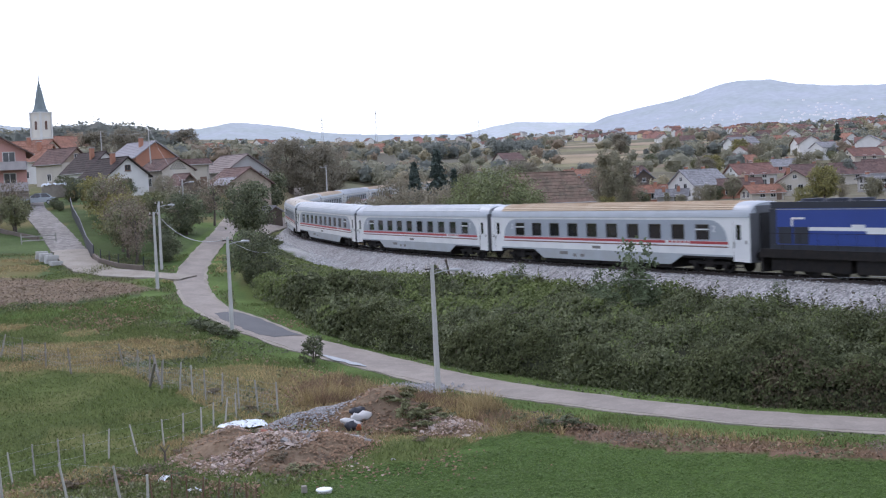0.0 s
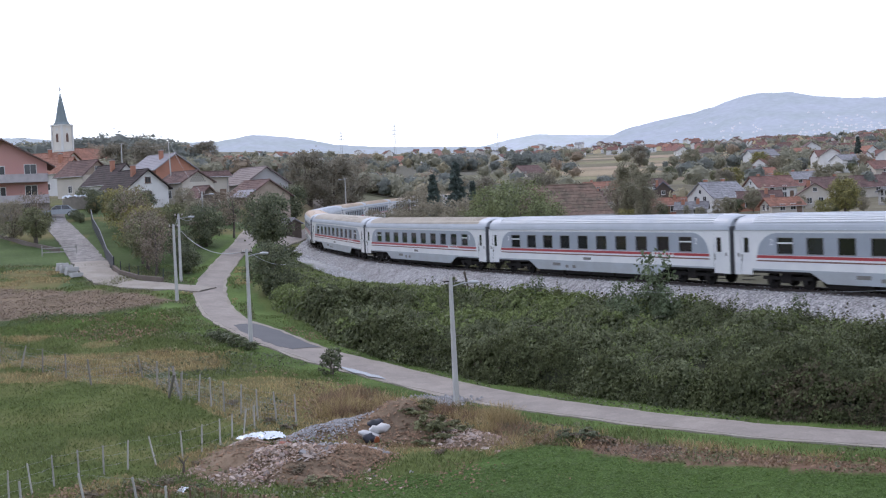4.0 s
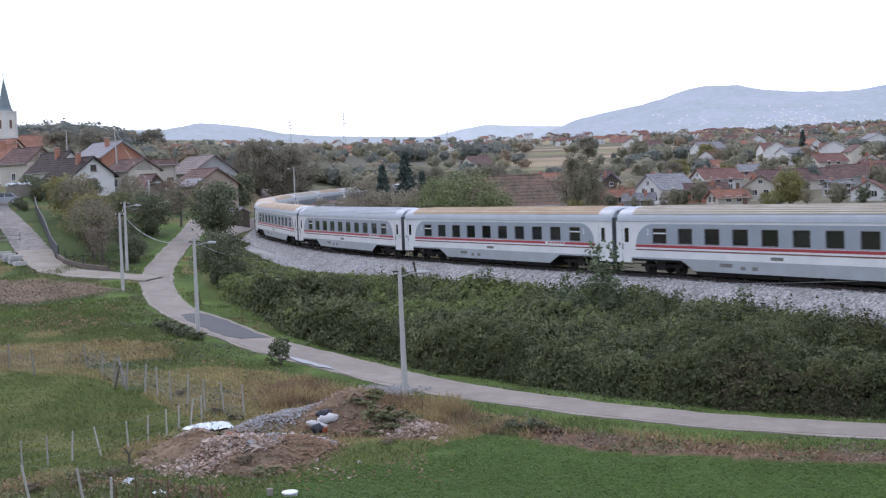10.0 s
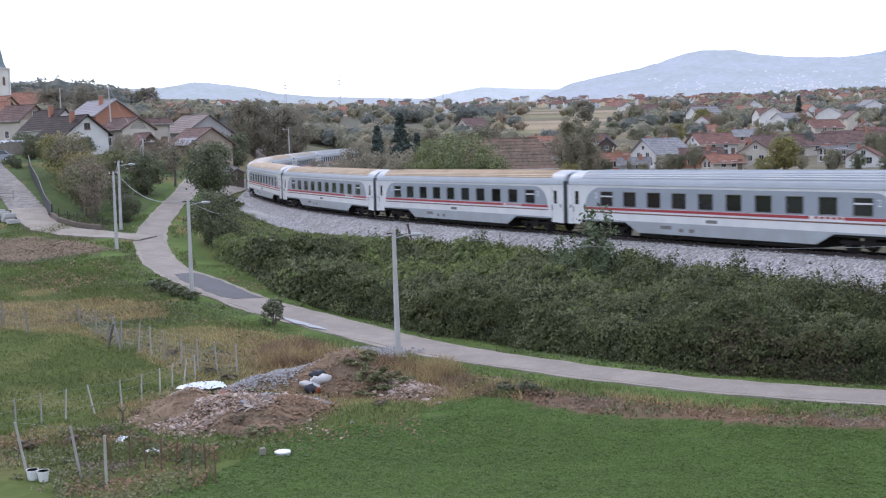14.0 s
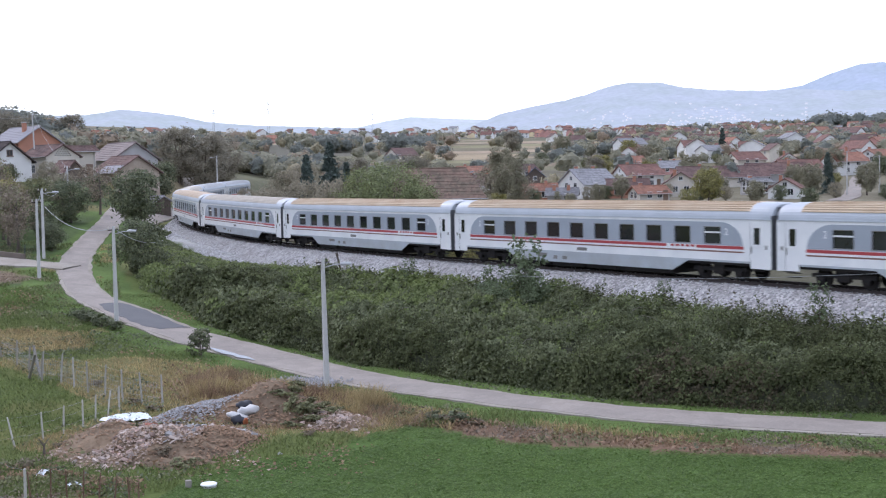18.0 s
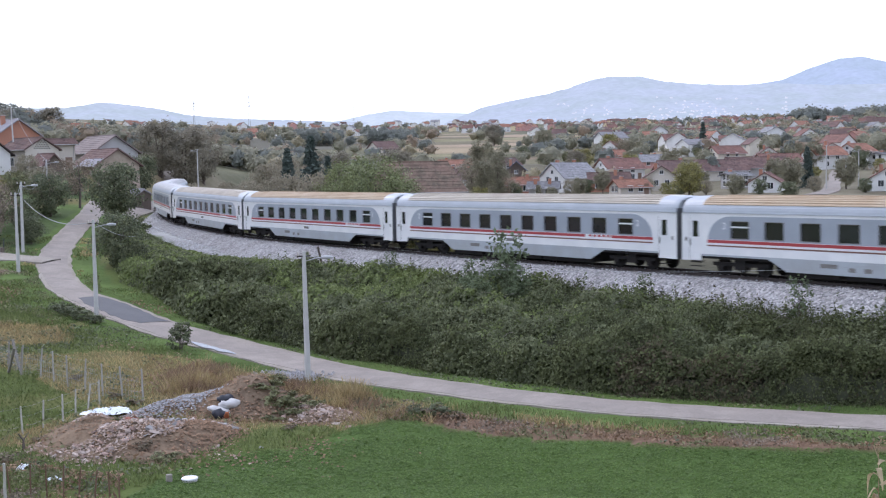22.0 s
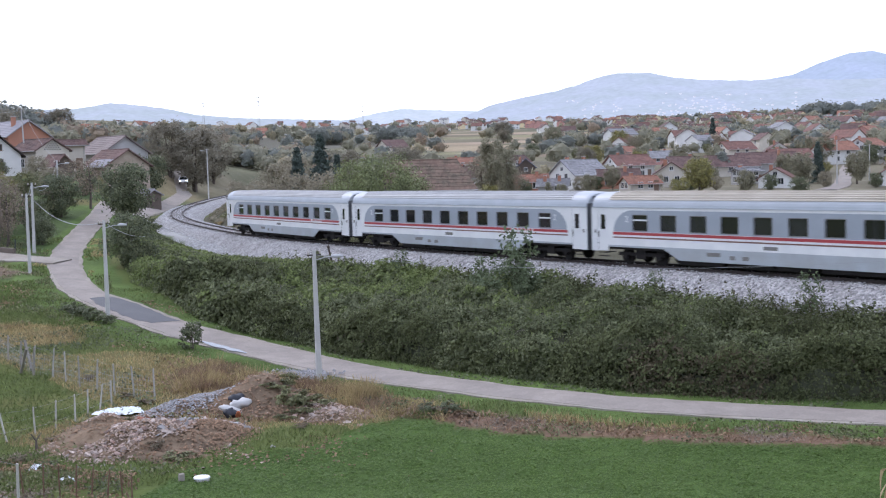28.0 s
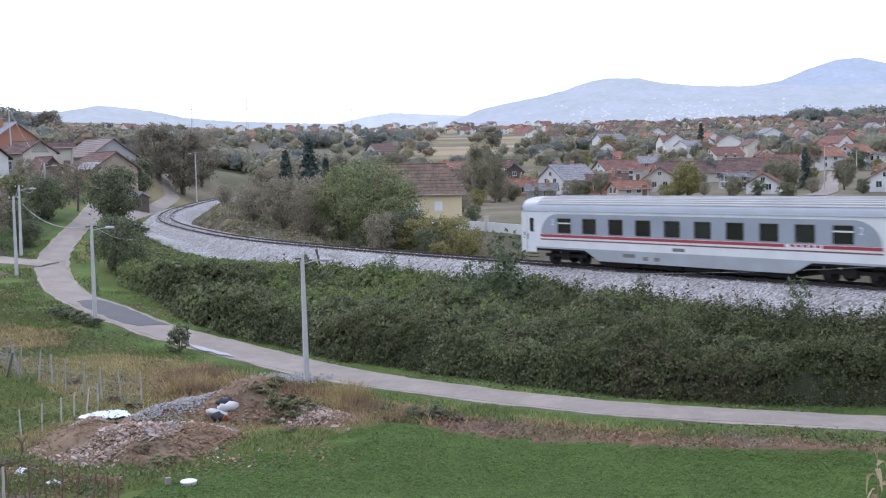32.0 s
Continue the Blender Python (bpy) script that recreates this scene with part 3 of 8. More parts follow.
# ---- the train ----
M_WHITE = mat("coach_white", (0.785, 0.78, 0.765), 0.38, vary=0.04, scale=0.9, fine=9, other=(0.66, 0.67, 0.67), amount=0.7, coat=0.2)
M_GREY = mat("coach_grey", (0.34, 0.37, 0.41), 0.4, vary=0.05, scale=0.9, fine=9, other=(0.29, 0.32, 0.35), amount=0.7)
M_SKIRT = mat("coach_skirt", (0.4, 0.435, 0.46), 0.5, vary=0.08, scale=0.8, fine=9, other=(0.34, 0.35, 0.35), amount=0.8)
M_RED = mat("coach_red", (0.4, 0.045, 0.05), 0.45, vary=0.05)
M_CANT = mat("coach_cant", (0.44, 0.47, 0.51), 0.42, vary=0.05, scale=0.9, fine=9, other=(0.38, 0.41, 0.44), amount=0.7)
M_LINE = mat("coach_line", (0.19, 0.085, 0.06), 0.5, vary=0.05)
M_GLASS = mat("coach_glass", (0.021, 0.022, 0.025), 0.06, vary=0.3, scale=0.6, fine=2, random_hue=0.5, spec=0.8)
# Dark grey puts the shade of the gaps between coaches into the ends.
M_ENDWALL = mat("end_wall_shade", (0.14, 0.145, 0.155), 0.6, vary=0.15, scale=1.5, fine=9)
M_VANE = mat("coach_vane", (0.4, 0.43, 0.44), 0.2, vary=0.05)
M_BLACK = mat("running_gear", (0.016, 0.015, 0.015), 0.8, vary=0.3, scale=4, fine=20, other=(0.032, 0.025, 0.02), spec=0.2)
M_RUBBER = mat("gangway_rubber", (0.035, 0.035, 0.037), 0.8, vary=0.1)
M_BLUE = mat("loco_blue", (0.02, 0.055, 0.27), 0.35, vary=0.08, scale=0.8, fine=8, coat=0.3)
M_NAVY = mat("loco_dark", (0.018, 0.022, 0.035), 0.5, vary=0.15)
M_BOX = mat("equipment_grey", (0.2, 0.19, 0.17), 0.7, vary=0.15)
ROOFS = {}
for key, c, o in (("tan", (0.44, 0.32, 0.21), (0.54, 0.43, 0.31)), ("white", (0.56, 0.59, 0.62), (0.66, 0.67, 0.68)), ("beige", (0.42, 0.37, 0.3), (0.52, 0.47, 0.4)), ("grey", (0.41, 0.41, 0.415), (0.49, 0.49, 0.49)), ("blue", (0.41, 0.44, 0.485), (0.48, 0.5, 0.52))):
    ROOFS[key] = mat("roof_" + key, c, 0.55, 0.0, vary=0.09, scale=0.5, fine=6, other=o, amount=0.9)

HALF, WALL_Y = 13.05, 1.41
WINDOWS = [-9.3 + 18.6 / 9 * k for k in range(10)]
WIN_W, WIN_Z0, WIN_Z1 = 1.1, 1.93, 2.77


def side_wall(sgn):
    """One flank of a coach as a sheet with real window and door openings and reveals."""
    g = Geo()
    xs = [-HALF, -12.55, -11.75] + sum([[c - WIN_W / 2, c + WIN_W / 2] for c in WINDOWS], []) + [11.75, 12.55, HALF]
    zs = [0.72, 1.08, 1.84, WIN_Z0, WIN_Z1, 3.04, 3.2]
    for i in range(len(xs) - 1):
        for j in range(len(zs) - 1):
            x0, x1, z0, z1 = xs[i], xs[i + 1], zs[j], zs[j + 1]
            xm = (x0 + x1) / 2
            if any(abs(xm - c) < 0.1 for c in WINDOWS) and z0 == WIN_Z0:
                for a, b in (((x0, z0), (x1, z0)), ((x1, z0), (x1, z1)), ((x1, z1), (x0, z1)), ((x0, z1), (x0, z0))):
                    g.face([(a[0], sgn * WALL_Y, a[1]), (b[0], sgn * WALL_Y, b[1]), (b[0], sgn * (WALL_Y - 0.09), b[1]), (a[0], sgn * (WALL_Y - 0.09), a[1])], 1)
                continue
            if 11.75 < abs(xm) < 12.55 and 0.72 <= z0 < 3.0:
                continue
            if abs(xm) < 11.7 and z0 < 1.0:
                continue
            grey = abs(xm) < 9.9 and 1.84 <= z0 < 3.0
            g.face([(x0, sgn * WALL_Y, z0), (x1, sgn * WALL_Y, z0), (x1, sgn * WALL_Y, z1), (x0, sgn * WALL_Y, z1)], 1 if grey else 0)
    return g


def make_coach():
    c = empty("coach", Matrix(), "white and grey passenger coach with a red stripe and ribbed roof", "railway coach", "coaches of the train")
    for sgn in (-1, 1):
        part("side_wall", side_wall(sgn), [M_WHITE, M_GREY], c)
        y = sgn * WALL_Y
        o = sgn * 0.006
        # curved ends of the grey window band
        for e in (-1, 1):
            pts = [(9.85, 1.84)] + [(11.3 - 1.45 * (1 - math.cos(radians(a))), 1.84 + 1.2 * math.sin(radians(a))) for a in range(0, 91, 10)]
            outline = [(e * u, w) for u, w in pts]
            part("band_end", Geo().prism(outline, y, y + o, "y"), M_GREY, c)
        for x0, x1 in ((-11.35, 6.1), (8.2, 11.35)):
            part("red_stripe", Geo().box(x0 if sgn < 0 else -x1, x1 if sgn < 0 else -x0, y, y + o, 1.67, 1.825), M_RED, c, "dull red stripe")
        lettering = Geo()
        for k in range(5):
            lettering.box(-sgn * (6.4 + 0.36 * k), -sgn * (6.65 + 0.36 * k), y, y + o, 1.7, 1.82)
        part("lettering", lettering, M_RED, c)
        part("thin_stripe", Geo().box(-11.35, 11.35, y, y + o, 1.49, 1.565), M_LINE, c, "thin reddish brown line")
        sk = [(-11.7, 1.1), (-11.7, 0.98), (-7.6, 0.98), (-6.5, 0.42), (6.5, 0.42), (7.6, 0.98), (11.7, 0.98), (11.7, 1.1)]
        part("skirt", Geo().prism(sk, y - sgn * 0.05, y - sgn * 0.003, "y"), M_SKIRT, c, "dusty grey skirt panel")
        part("cant_rail", Geo().box(-HALF, HALF, y, y + sgn * 0.035, 3.17, 3.215), M_SKIRT, c)
        for k, x in enumerate(WINDOWS):
            fr = Geo()
            for q in ((x - WIN_W / 2 - 0.03, x + WIN_W / 2 + 0.03, WIN_Z1, WIN_Z1 + 0.03), (x - WIN_W / 2 - 0.03, x + WIN_W / 2 + 0.03, WIN_Z0 - 0.03, WIN_Z0), (x - WIN_W / 2 - 0.03, x - WIN_W / 2, WIN_Z0, WIN_Z1), (x + WIN_W / 2, x + WIN_W / 2 + 0.03, WIN_Z0, WIN_Z1)):
                fr.box(q[0], q[1], y - sgn * 0.02, y + o, q[2], q[3])
            w = part("window", fr, M_BOX, c)
            part("pane", Geo().box(x - WIN_W / 2, x + WIN_W / 2, y - sgn * 0.07, y - sgn * 0.055, WIN_Z0, WIN_Z1), M_GLASS, w)
            if k in (0, 9):
                part("vane", Geo().box(x - WIN_W / 2, x + WIN_W / 2, y - sgn * 0.05, y - sgn * 0.01, WIN_Z1 - 0.31, WIN_Z1 - 0.23), M_WHITE, w, "white bar of the opening light")
        for e in (-1, 1):
            dg = Geo()
            x0, x1 = sorted((e * 11.76, e * 12.54))
            dg.box(x0, x1, y - sgn * 0.06, y - sgn * 0.012, 0.74, 1.95).box(x0, x1, y - sgn * 0.06, y - sgn * 0.012, 2.78, 3.16)
            dg.box(x0, x0 + 0.2, y - sgn * 0.06, y - sgn * 0.012, 1.95, 2.78).box(x1 - 0.2, x1, y - sgn * 0.06, y - sgn * 0.012, 1.95, 2.78)
            d = part("door", dg, M_WHITE, c)
            part("door_window", Geo().box(x0 + 0.2, x1 - 0.2, y - sgn * 0.05, y - sgn * 0.03, 1.95, 2.78), M_GLASS, d)
            part("door_handle", Geo().box(x0 + 0.05, x0 + 0.09, y - sgn * 0.012, y + sgn * 0.03, 1.5, 1.85), M_BOX, d)
            st = Geo()
            for zz in (0.62, 0.42):
                st.box(x0 + 0.03, x1 - 0.03, y - sgn * 0.25, y - sgn * 0.02, zz, zz + 0.03)
            part("step", st, M_BLACK, c)
            part("end_lamp", Geo().box(e * 12.75 - 0.06, e * 12.75 + 0.06, y, y + sgn * 0.02, 1.72, 1.92), M_BOX, c)
        part("vent", Geo().box(-1.0, -0.15, y, y + sgn * 0.012, 1.18, 1.36), M_BOX, c, "brown-grey ventilation grille")
        for x0, x1, z0 in ((-4.6, -3.7, 0.72), (-3.1, -2.75, 0.6), (-2.3, -1.9, 0.6)):
            part("data_panel", Geo().box(x0, x1, y - sgn * 0.003, y + o, z0, z0 + 0.2), M_BOX, c)
    # roof with ribs
    g = Geo()
    prof = [(WALL_Y + 0.005, 3.2)] + [(1.41 * math.cos(radians(a)) ** 0.62, 3.2 + 0.85 * math.sin(radians(a)) ** 0.9) for a in (8, 16, 26, 36, 46, 56, 66, 78)]
    prof = prof + [(0, 4.055)] + [(-u, w) for u, w in reversed(prof)]
    stations = [(-HALF, 0.9, 0.0), (-HALF + 0.25, 0.965, -0.0), (-HALF + 1.35, 1.0, 0), (-4, 1.0, 0), (4, 1.0, 0), (HALF - 1.35, 1.0, 0), (HALF - 0.25, 0.965, 0), (HALF, 0.9, 0)]
    n = len(prof)
    for x, k, _ in stations:
        for u, w in prof:
            g.v.append((x, u * (0.5 + 0.5 * k), 3.2 + (w - 3.2) * k))
    for a in range(len(stations) - 1):
        for b in range(n - 1):
            p = a * n + b
            g.f.append((p, p + n, p + n + 1, p + 1))
            g.m.append(1 if a in (0, 1, len(stations) - 3, len(stations) - 2) or b < 3 or b > n - 5 else 0)
    g.f.append(tuple(range(n)))
    g.f.append(tuple(reversed(range((len(stations) - 1) * n, len(stations) * n))))
    g.m += [1, 1]
    part("roof", g, [M_GREY, M_CANT], c)
    for k in (3, 4, 5, 6, 7, 8):
        for sgn in (-1, 1):
            u, w = prof[k]
            part("roof_rib", Geo().box(-HALF + 1.4, HALF - 1.4, sgn * u - 0.025, sgn * u + 0.025, w - 0.01, w + 0.035), M_SKIRT, c)
    for e in (-1, 1):
        part("end_wall", Geo().box(e * HALF - 0.03, e * HALF + 0.03, -1.39, 1.39, 0.72, 3.4).box(e * HALF - 0.03, e * HALF + 0.03, -0.95, 0.95, 3.4, 3.8), M_ENDWALL, c)
    part("floor_pan", Geo().box(-12.9, 12.9, -1.33, 1.33, 0.85, 1.1), M_BLACK, c)
    part("interior", Geo().box(-12.6, 12.6, -0.9, 0.9, 1.1, 2.0), M_BOX, c)
    ug = Geo()
    for x0, x1 in ((-6.6, -3.7), (-3.4, -0.6), (-0.4, 2.0), (2.2, 6.4)):
        ug.box(x0, x1, -1.2, 1.2, 0.2, 0.86)
    part("underfloor_box", ug, M_BLACK, c)
    for e in (-1, 1):
        gw = Geo()
        for k in range(4):
            gw.box(e * (HALF + 0.04 * k) - 0.02, e * (HALF + 0.04 * k) + 0.02, -0.72 + 0.02 * (k % 2), 0.72 - 0.02 * (k % 2), 0.95, 3.4)
        part("gangway", gw, M_RUBBER, c)
        for y in (-0.87, 0.87):
            part("buffer", Geo().tube([(e * HALF, y, 1.05), (e * (HALF + 0.1), y, 1.05), (e * (HALF + 0.11), y, 1.05), (e * (HALF + 0.15), y, 1.05)], [0.09, 0.09, 0.24, 0.24], 10), M_BLACK, c)
        bg = Geo()
        for y in (-1, 1):
            bg.box(e * 9.5 - 1.75, e * 9.5 + 1.75, y - 0.09, y + 0.09, 0.5, 0.68).box(e * 9.5 - 0.35, e * 9.5 + 0.35, y - 0.14, y + 0.14, 0.34, 0.85)
        bg.box(e * 9.5 - 0.3, e * 9.5 + 0.3, -1.0, 1.0, 0.45, 0.85)
        bo = part("bogie", bg, M_BLACK, c)
        for x in (-1.25, 1.25):
            for y in (-0.76, 0.76):
                part("wheel", Geo().tube([(e * 9.5 + x, y - 0.07, 0.46), (e * 9.5 + x, y + 0.07, 0.46)], [0.46, 0.46], 18), M_BLACK, bo)
                part("axle_box", Geo().box(e * 9.5 + x - 0.17, e * 9.5 + x + 0.17, y * 1.2, y * 1.45, 0.3, 0.62), M_BLACK, bo)
    for e in (-1, 1):
        cu = bpy.data.curves.new("class_mark", "FONT")
        cu.body, cu.size, cu.extrude = "2", 0.5, 0.004
        t = new("class_mark", cu)
        dg = bpy.context.evaluated_depsgraph_get()
        me2 = bpy.data.meshes.new_from_object(t.evaluated_get(dg))
        bpy.data.objects.remove(t)
        me2.materials.clear()
        me2.materials.append(M_WHITE)
        for sgn in (-1, 1):
            part("class_mark", me2, None, c, "white figure 2", m=pose(e * 10.25 - 0.14 * (-sgn), sgn * (WALL_Y + 0.012), 2.38, 90, 0, 0 if sgn < 0 else 180))
    return c


COACH = make_coach()
ROOF_ORDER = ["tan", "white", "white", "beige", "beige", "tan", "blue", "tan", "tan", "tan", "beige", "tan", "beige", "grey", "grey"]
ROOF_WORDS = {"tan": "weathered tan roof", "white": "clean white roof", "beige": "faded beige roof", "grey": "pale grey roof", "blue": "bluish grey roof"}
coaches = [COACH]
for _ in range(14):
    coaches.append(copy_thing(COACH, Matrix()))
for ob, key in zip(coaches, ROOF_ORDER):
    ob["label"] = "white and grey passenger coach with red stripe and " + ROOF_WORDS[key]
    for ch in ob.children:
        if ch.name.split(".")[0] in ("roof", "roof_rib"):
            ch.material_slots[0].link = "OBJECT"
            ch.material_slots[0].material = ROOFS[key]


def make_loco():
    """Blue six-axle diesel engine: frame, long hood, cab at the far end, bogies, tank, rails."""
    c = empty("locomotive", Matrix(), "blue diesel locomotive with a white stripe and black frame", "locomotive")
    part("frame", Geo().box(-8.7, 8.7, -1.42, 1.42, 1.05, 1.5), M_BLACK, c)
    hood = [(-1.25, 1.5), (1.25, 1.5), (1.25, 3.7), (1.05, 3.95), (-1.05, 3.95), (-1.25, 3.7)]
    part("hood", Geo().prism(hood, -7.6, 5.2, "x"), M_BLUE, c)
    part("rear_hood", Geo().prism([(-1.24, 1.5), (1.24, 1.5), (1.24, 3.6), (0.9, 3.85), (-0.9, 3.85), (-1.24, 3.6)], -8.1, -7.6, "x"), M_NAVY, c)
    cab = part("cab", Geo().prism([(-1.4, 1.5), (1.4, 1.5), (1.4, 3.6), (1.0, 4.05), (-1.0, 4.05), (-1.4, 3.6)], 5.2, 7.3, "x"), M_BLUE, c)
    part("nose", Geo().prism([(-1.2, 1.5), (1.2, 1.5), (1.2, 2.6), (0.9, 2.9), (-0.9, 2.9), (-1.2, 2.6)], 7.3, 8.5, "x"), M_BLUE, c)
    for y in (-1.405, 1.405):
        part("cab_window", Geo().box(5.6, 6.9, y - 0.01, y + 0.01, 2.6, 3.35), M_GLASS, cab)
    for y in (-1, 1):
        part("white_stripe", Geo().box(-5.4, 5.2, y * 1.25, y * 1.268, 2.5, 2.68), M_WHITE, c)
        part("logo", Geo().box(-2.7, -1.9, y * 1.25, y * 1.272, 2.6, 2.82).box(-1.8, -0.6, y * 1.25, y * 1.272, 2.36, 2.56), M_WHITE, c)
        part("number_mark", Geo().box(-6.6, -5.7, y * 1.25, y * 1.262, 3.08, 3.18).box(-6.6, -6.48, y * 1.25, y * 1.262, 2.72, 3.08), M_WHITE, c)
        part("door_panel", Geo().box(-7.5, -6.55, y * 1.25, y * 1.28, 1.8, 2.68).box(-6.4, -5.45, y * 1.25, y * 1.28, 1.8, 2.68), M_NAVY, c)
        part("roof_line", Geo().box(-7.6, 5.2, y * 1.25, y * 1.275, 3.58, 3.62), M_GREY, c, "thin grey line under the roof")
        for k in range(4):
            part("body_door", Geo().box(-4.6 + k * 2.3, -2.4 + k * 2.3, y * 1.25, y * 1.262, 1.85, 3.5), M_BLUE, c)
        hr = Geo()
        for k in range(12):
            hr.tube([(-8.3 + k * 1.2, y * 1.4, 1.5), (-8.3 + k * 1.2, y * 1.4, 2.35)], [0.013, 0.013], 5)
        hr.tube([(-8.3, y * 1.4, 2.35), (4.9, y * 1.4, 2.35)], [0.013, 0.013], 5)
        part("handrail", hr, M_BLACK, c)
    for k in range(3):
        part("roof_fan", Geo().tube([(-6.2 + k * 1.6, 0, 3.9), (-6.2 + k * 1.6, 0, 4.12)], [0.62, 0.6], 16), M_NAVY, c)
    for y in (-1, 1):
        part("lower_panel", Geo().box(-8.0, 5.2, y * 1.25, y * 1.3, 1.5, 1.75), M_NAVY, c, "black lower panels")
        part("roof_edge", Geo().box(-8.0, 5.2, y * 1.0, y * 1.27, 3.66, 3.99), M_NAVY, c)
    part("exhaust", Geo().box(0.4, 1.6, -0.25, 0.25, 3.9, 4.15), M_NAVY, c)
    part("fuel_tank", Geo().box(-2.4, 2.4, -1.3, 1.3, 0.35, 1.05), M_BLACK, c)
    for e in (-1, 1):
        bg = Geo().box(e * 5.5 - 2.6, e * 5.5 + 2.6, -1.15, 1.15, 0.35, 1.05)
        bo = part("bogie", bg, M_BLACK, c)
        for x in (-1.8, 0, 1.8):
            for y in (-0.78, 0.78):
                part("wheel", Geo().tube([(e * 5.5 + x, y - 0.07, 0.5), (e * 5.5 + x, y + 0.07, 0.5)], [0.5, 0.5], 16), M_BLACK, bo)
        for y in (-0.87, 0.87):
            part("buffer", Geo().tube([(e * 8.7, y, 1.05), (e * 8.95, y, 1.05), (e * 8.96, y, 1.05), (e * 9.0, y, 1.05)], [0.1, 0.1, 0.25, 0.25], 10), M_BLACK, c)
        part("snow_plough", Geo().box(e * 8.6, e * 8.75, -1.3, 1.3, 0.25, 1.05), M_BLACK, c)
    for y in (-1.0, 1.0):
        part("tail_lamp", Geo().tube([(-8.1, y * 0.9, 2.9), (-8.18, y * 0.9, 2.9)], [0.12, 0.12], 10), M_VANE, c)
    return c


LOCO = make_loco()

# ---- vegetation ----
L_BRAMBLE = leafy("bramble_leaf", (0.126, 0.14, 0.065), (0.086, 0.098, 0.048), 0.5, 0.38, spec=0.1)
L_VINE = leafy("vine_leaf", (0.182, 0.2, 0.108), (0.14, 0.156, 0.084), 0.4, 0.35, spec=0.14)
L_SHOOT = leafy("fresh_shoot_leaf", (0.195, 0.235, 0.085), (0.15, 0.182, 0.07), 0.35, spec=0.14)
L_UNDERLEAF = leafy("withering_leaf", (0.12, 0.1, 0.06), (0.085, 0.075, 0.048), 0.4, spec=0.1)
L_BANK = leafy("bank_shrub_leaf", (0.145, 0.178, 0.095), (0.106, 0.134, 0.074), 0.4, spec=0.14)
L_OLIVE = leafy("olive_leaf", (0.215, 0.215, 0.11), (0.15, 0.155, 0.08), 0.45)
L_DARK = leafy("dark_leaf", (0.165, 0.18, 0.1), (0.11, 0.125, 0.075), 0.45)
L_BROWN = leafy("autumn_brown_leaf", (0.27, 0.215, 0.16), (0.19, 0.155, 0.115), 0.4)
L_BRUSH = leafy("brush_leaf", (0.33, 0.29, 0.21), (0.24, 0.22, 0.155), 0.25, 0.4)
L_OAK = leafy("oak_leaf", (0.28, 0.25, 0.185), (0.21, 0.195, 0.15), 0.2, 0.4)
L_YELLOW = leafy("yellowing_leaf", (0.296, 0.261, 0.095), (0.197, 0.197, 0.084), 0.4)
L_GREEN = leafy("fresh_leaf", (0.225, 0.25, 0.11), (0.165, 0.19, 0.09), 0.4)
# Garden and fir leaves are lightened, with some haze put into the colour.
L_TOWN = leafy("garden_leaf", (0.29, 0.27, 0.18), (0.22, 0.21, 0.145), 0.2, 0.35)
L_FIR = leafy("fir_needles", (0.11, 0.14, 0.12), (0.08, 0.105, 0.09), 0.35, 0.05)
L_GRASS = leafy("grass_blade", (0.16, 0.19, 0.066), (0.125, 0.16, 0.052), 0.4)
L_DRY = leafy("dry_grass_blade", (0.422, 0.333, 0.166), (0.307, 0.230, 0.122), 0.35)
L_RUST = leafy("dead_bracken", (0.3, 0.2, 0.125), (0.225, 0.155, 0.1), 0.4)
L_CLOD = leafy("stubble_clod", (0.26, 0.195, 0.14), (0.225, 0.165, 0.115), 0.25, 0.0)
L_CORN = leafy("dry_maize", (0.45, 0.35, 0.225), (0.32, 0.225, 0.14), 0.3)
# Far leaves are paler, the haze of distance put into their colour.
L_FAR = leafy("hazed_wood_leaf", (0.34, 0.325, 0.23), (0.285, 0.275, 0.2), 0.12, 0.4)
L_FARD = leafy("hazed_dark_leaf", (0.235, 0.25, 0.212), (0.195, 0.21, 0.188), 0.1, 0.4)
L_FARB = leafy("hazed_brown_leaf", (0.37, 0.295, 0.21), (0.31, 0.25, 0.185), 0.08, 0.4)
L_FARY = leafy("hazed_yellow_leaf", (0.42, 0.37, 0.24), (0.35, 0.315, 0.215), 0.08, 0.4)
M_BARK = mat("bark", (0.13, 0.105, 0.085), 0.95, vary=0.25, scale=2, fine=14, bump=0.03)
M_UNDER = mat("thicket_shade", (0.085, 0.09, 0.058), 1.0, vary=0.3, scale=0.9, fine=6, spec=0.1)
RNG = np.random.default_rng(11)


def quads_mesh(name, verts, material, index=None, mats=None):
    """A mesh of separate quads from an (n, 4, 3) array."""
    n = len(verts)
    me = bpy.data.meshes.new(name)
    me.vertices.add(4 * n)
    me.vertices.foreach_set("co", verts.astype(np.float32).ravel())
    me.loops.add(4 * n)
    me.loops.foreach_set("vertex_index", np.arange(4 * n, dtype=np.int32))
    me.polygons.add(n)
    me.polygons.foreach_set("loop_start", np.arange(0, 4 * n, 4, dtype=np.int32))
    for m in mats or [material]:
        me.materials.append(m)
    if index is not None:
        me.polygons.foreach_set("material_index", index.astype(np.int32))
    me.update()
    me.validate()
    return me


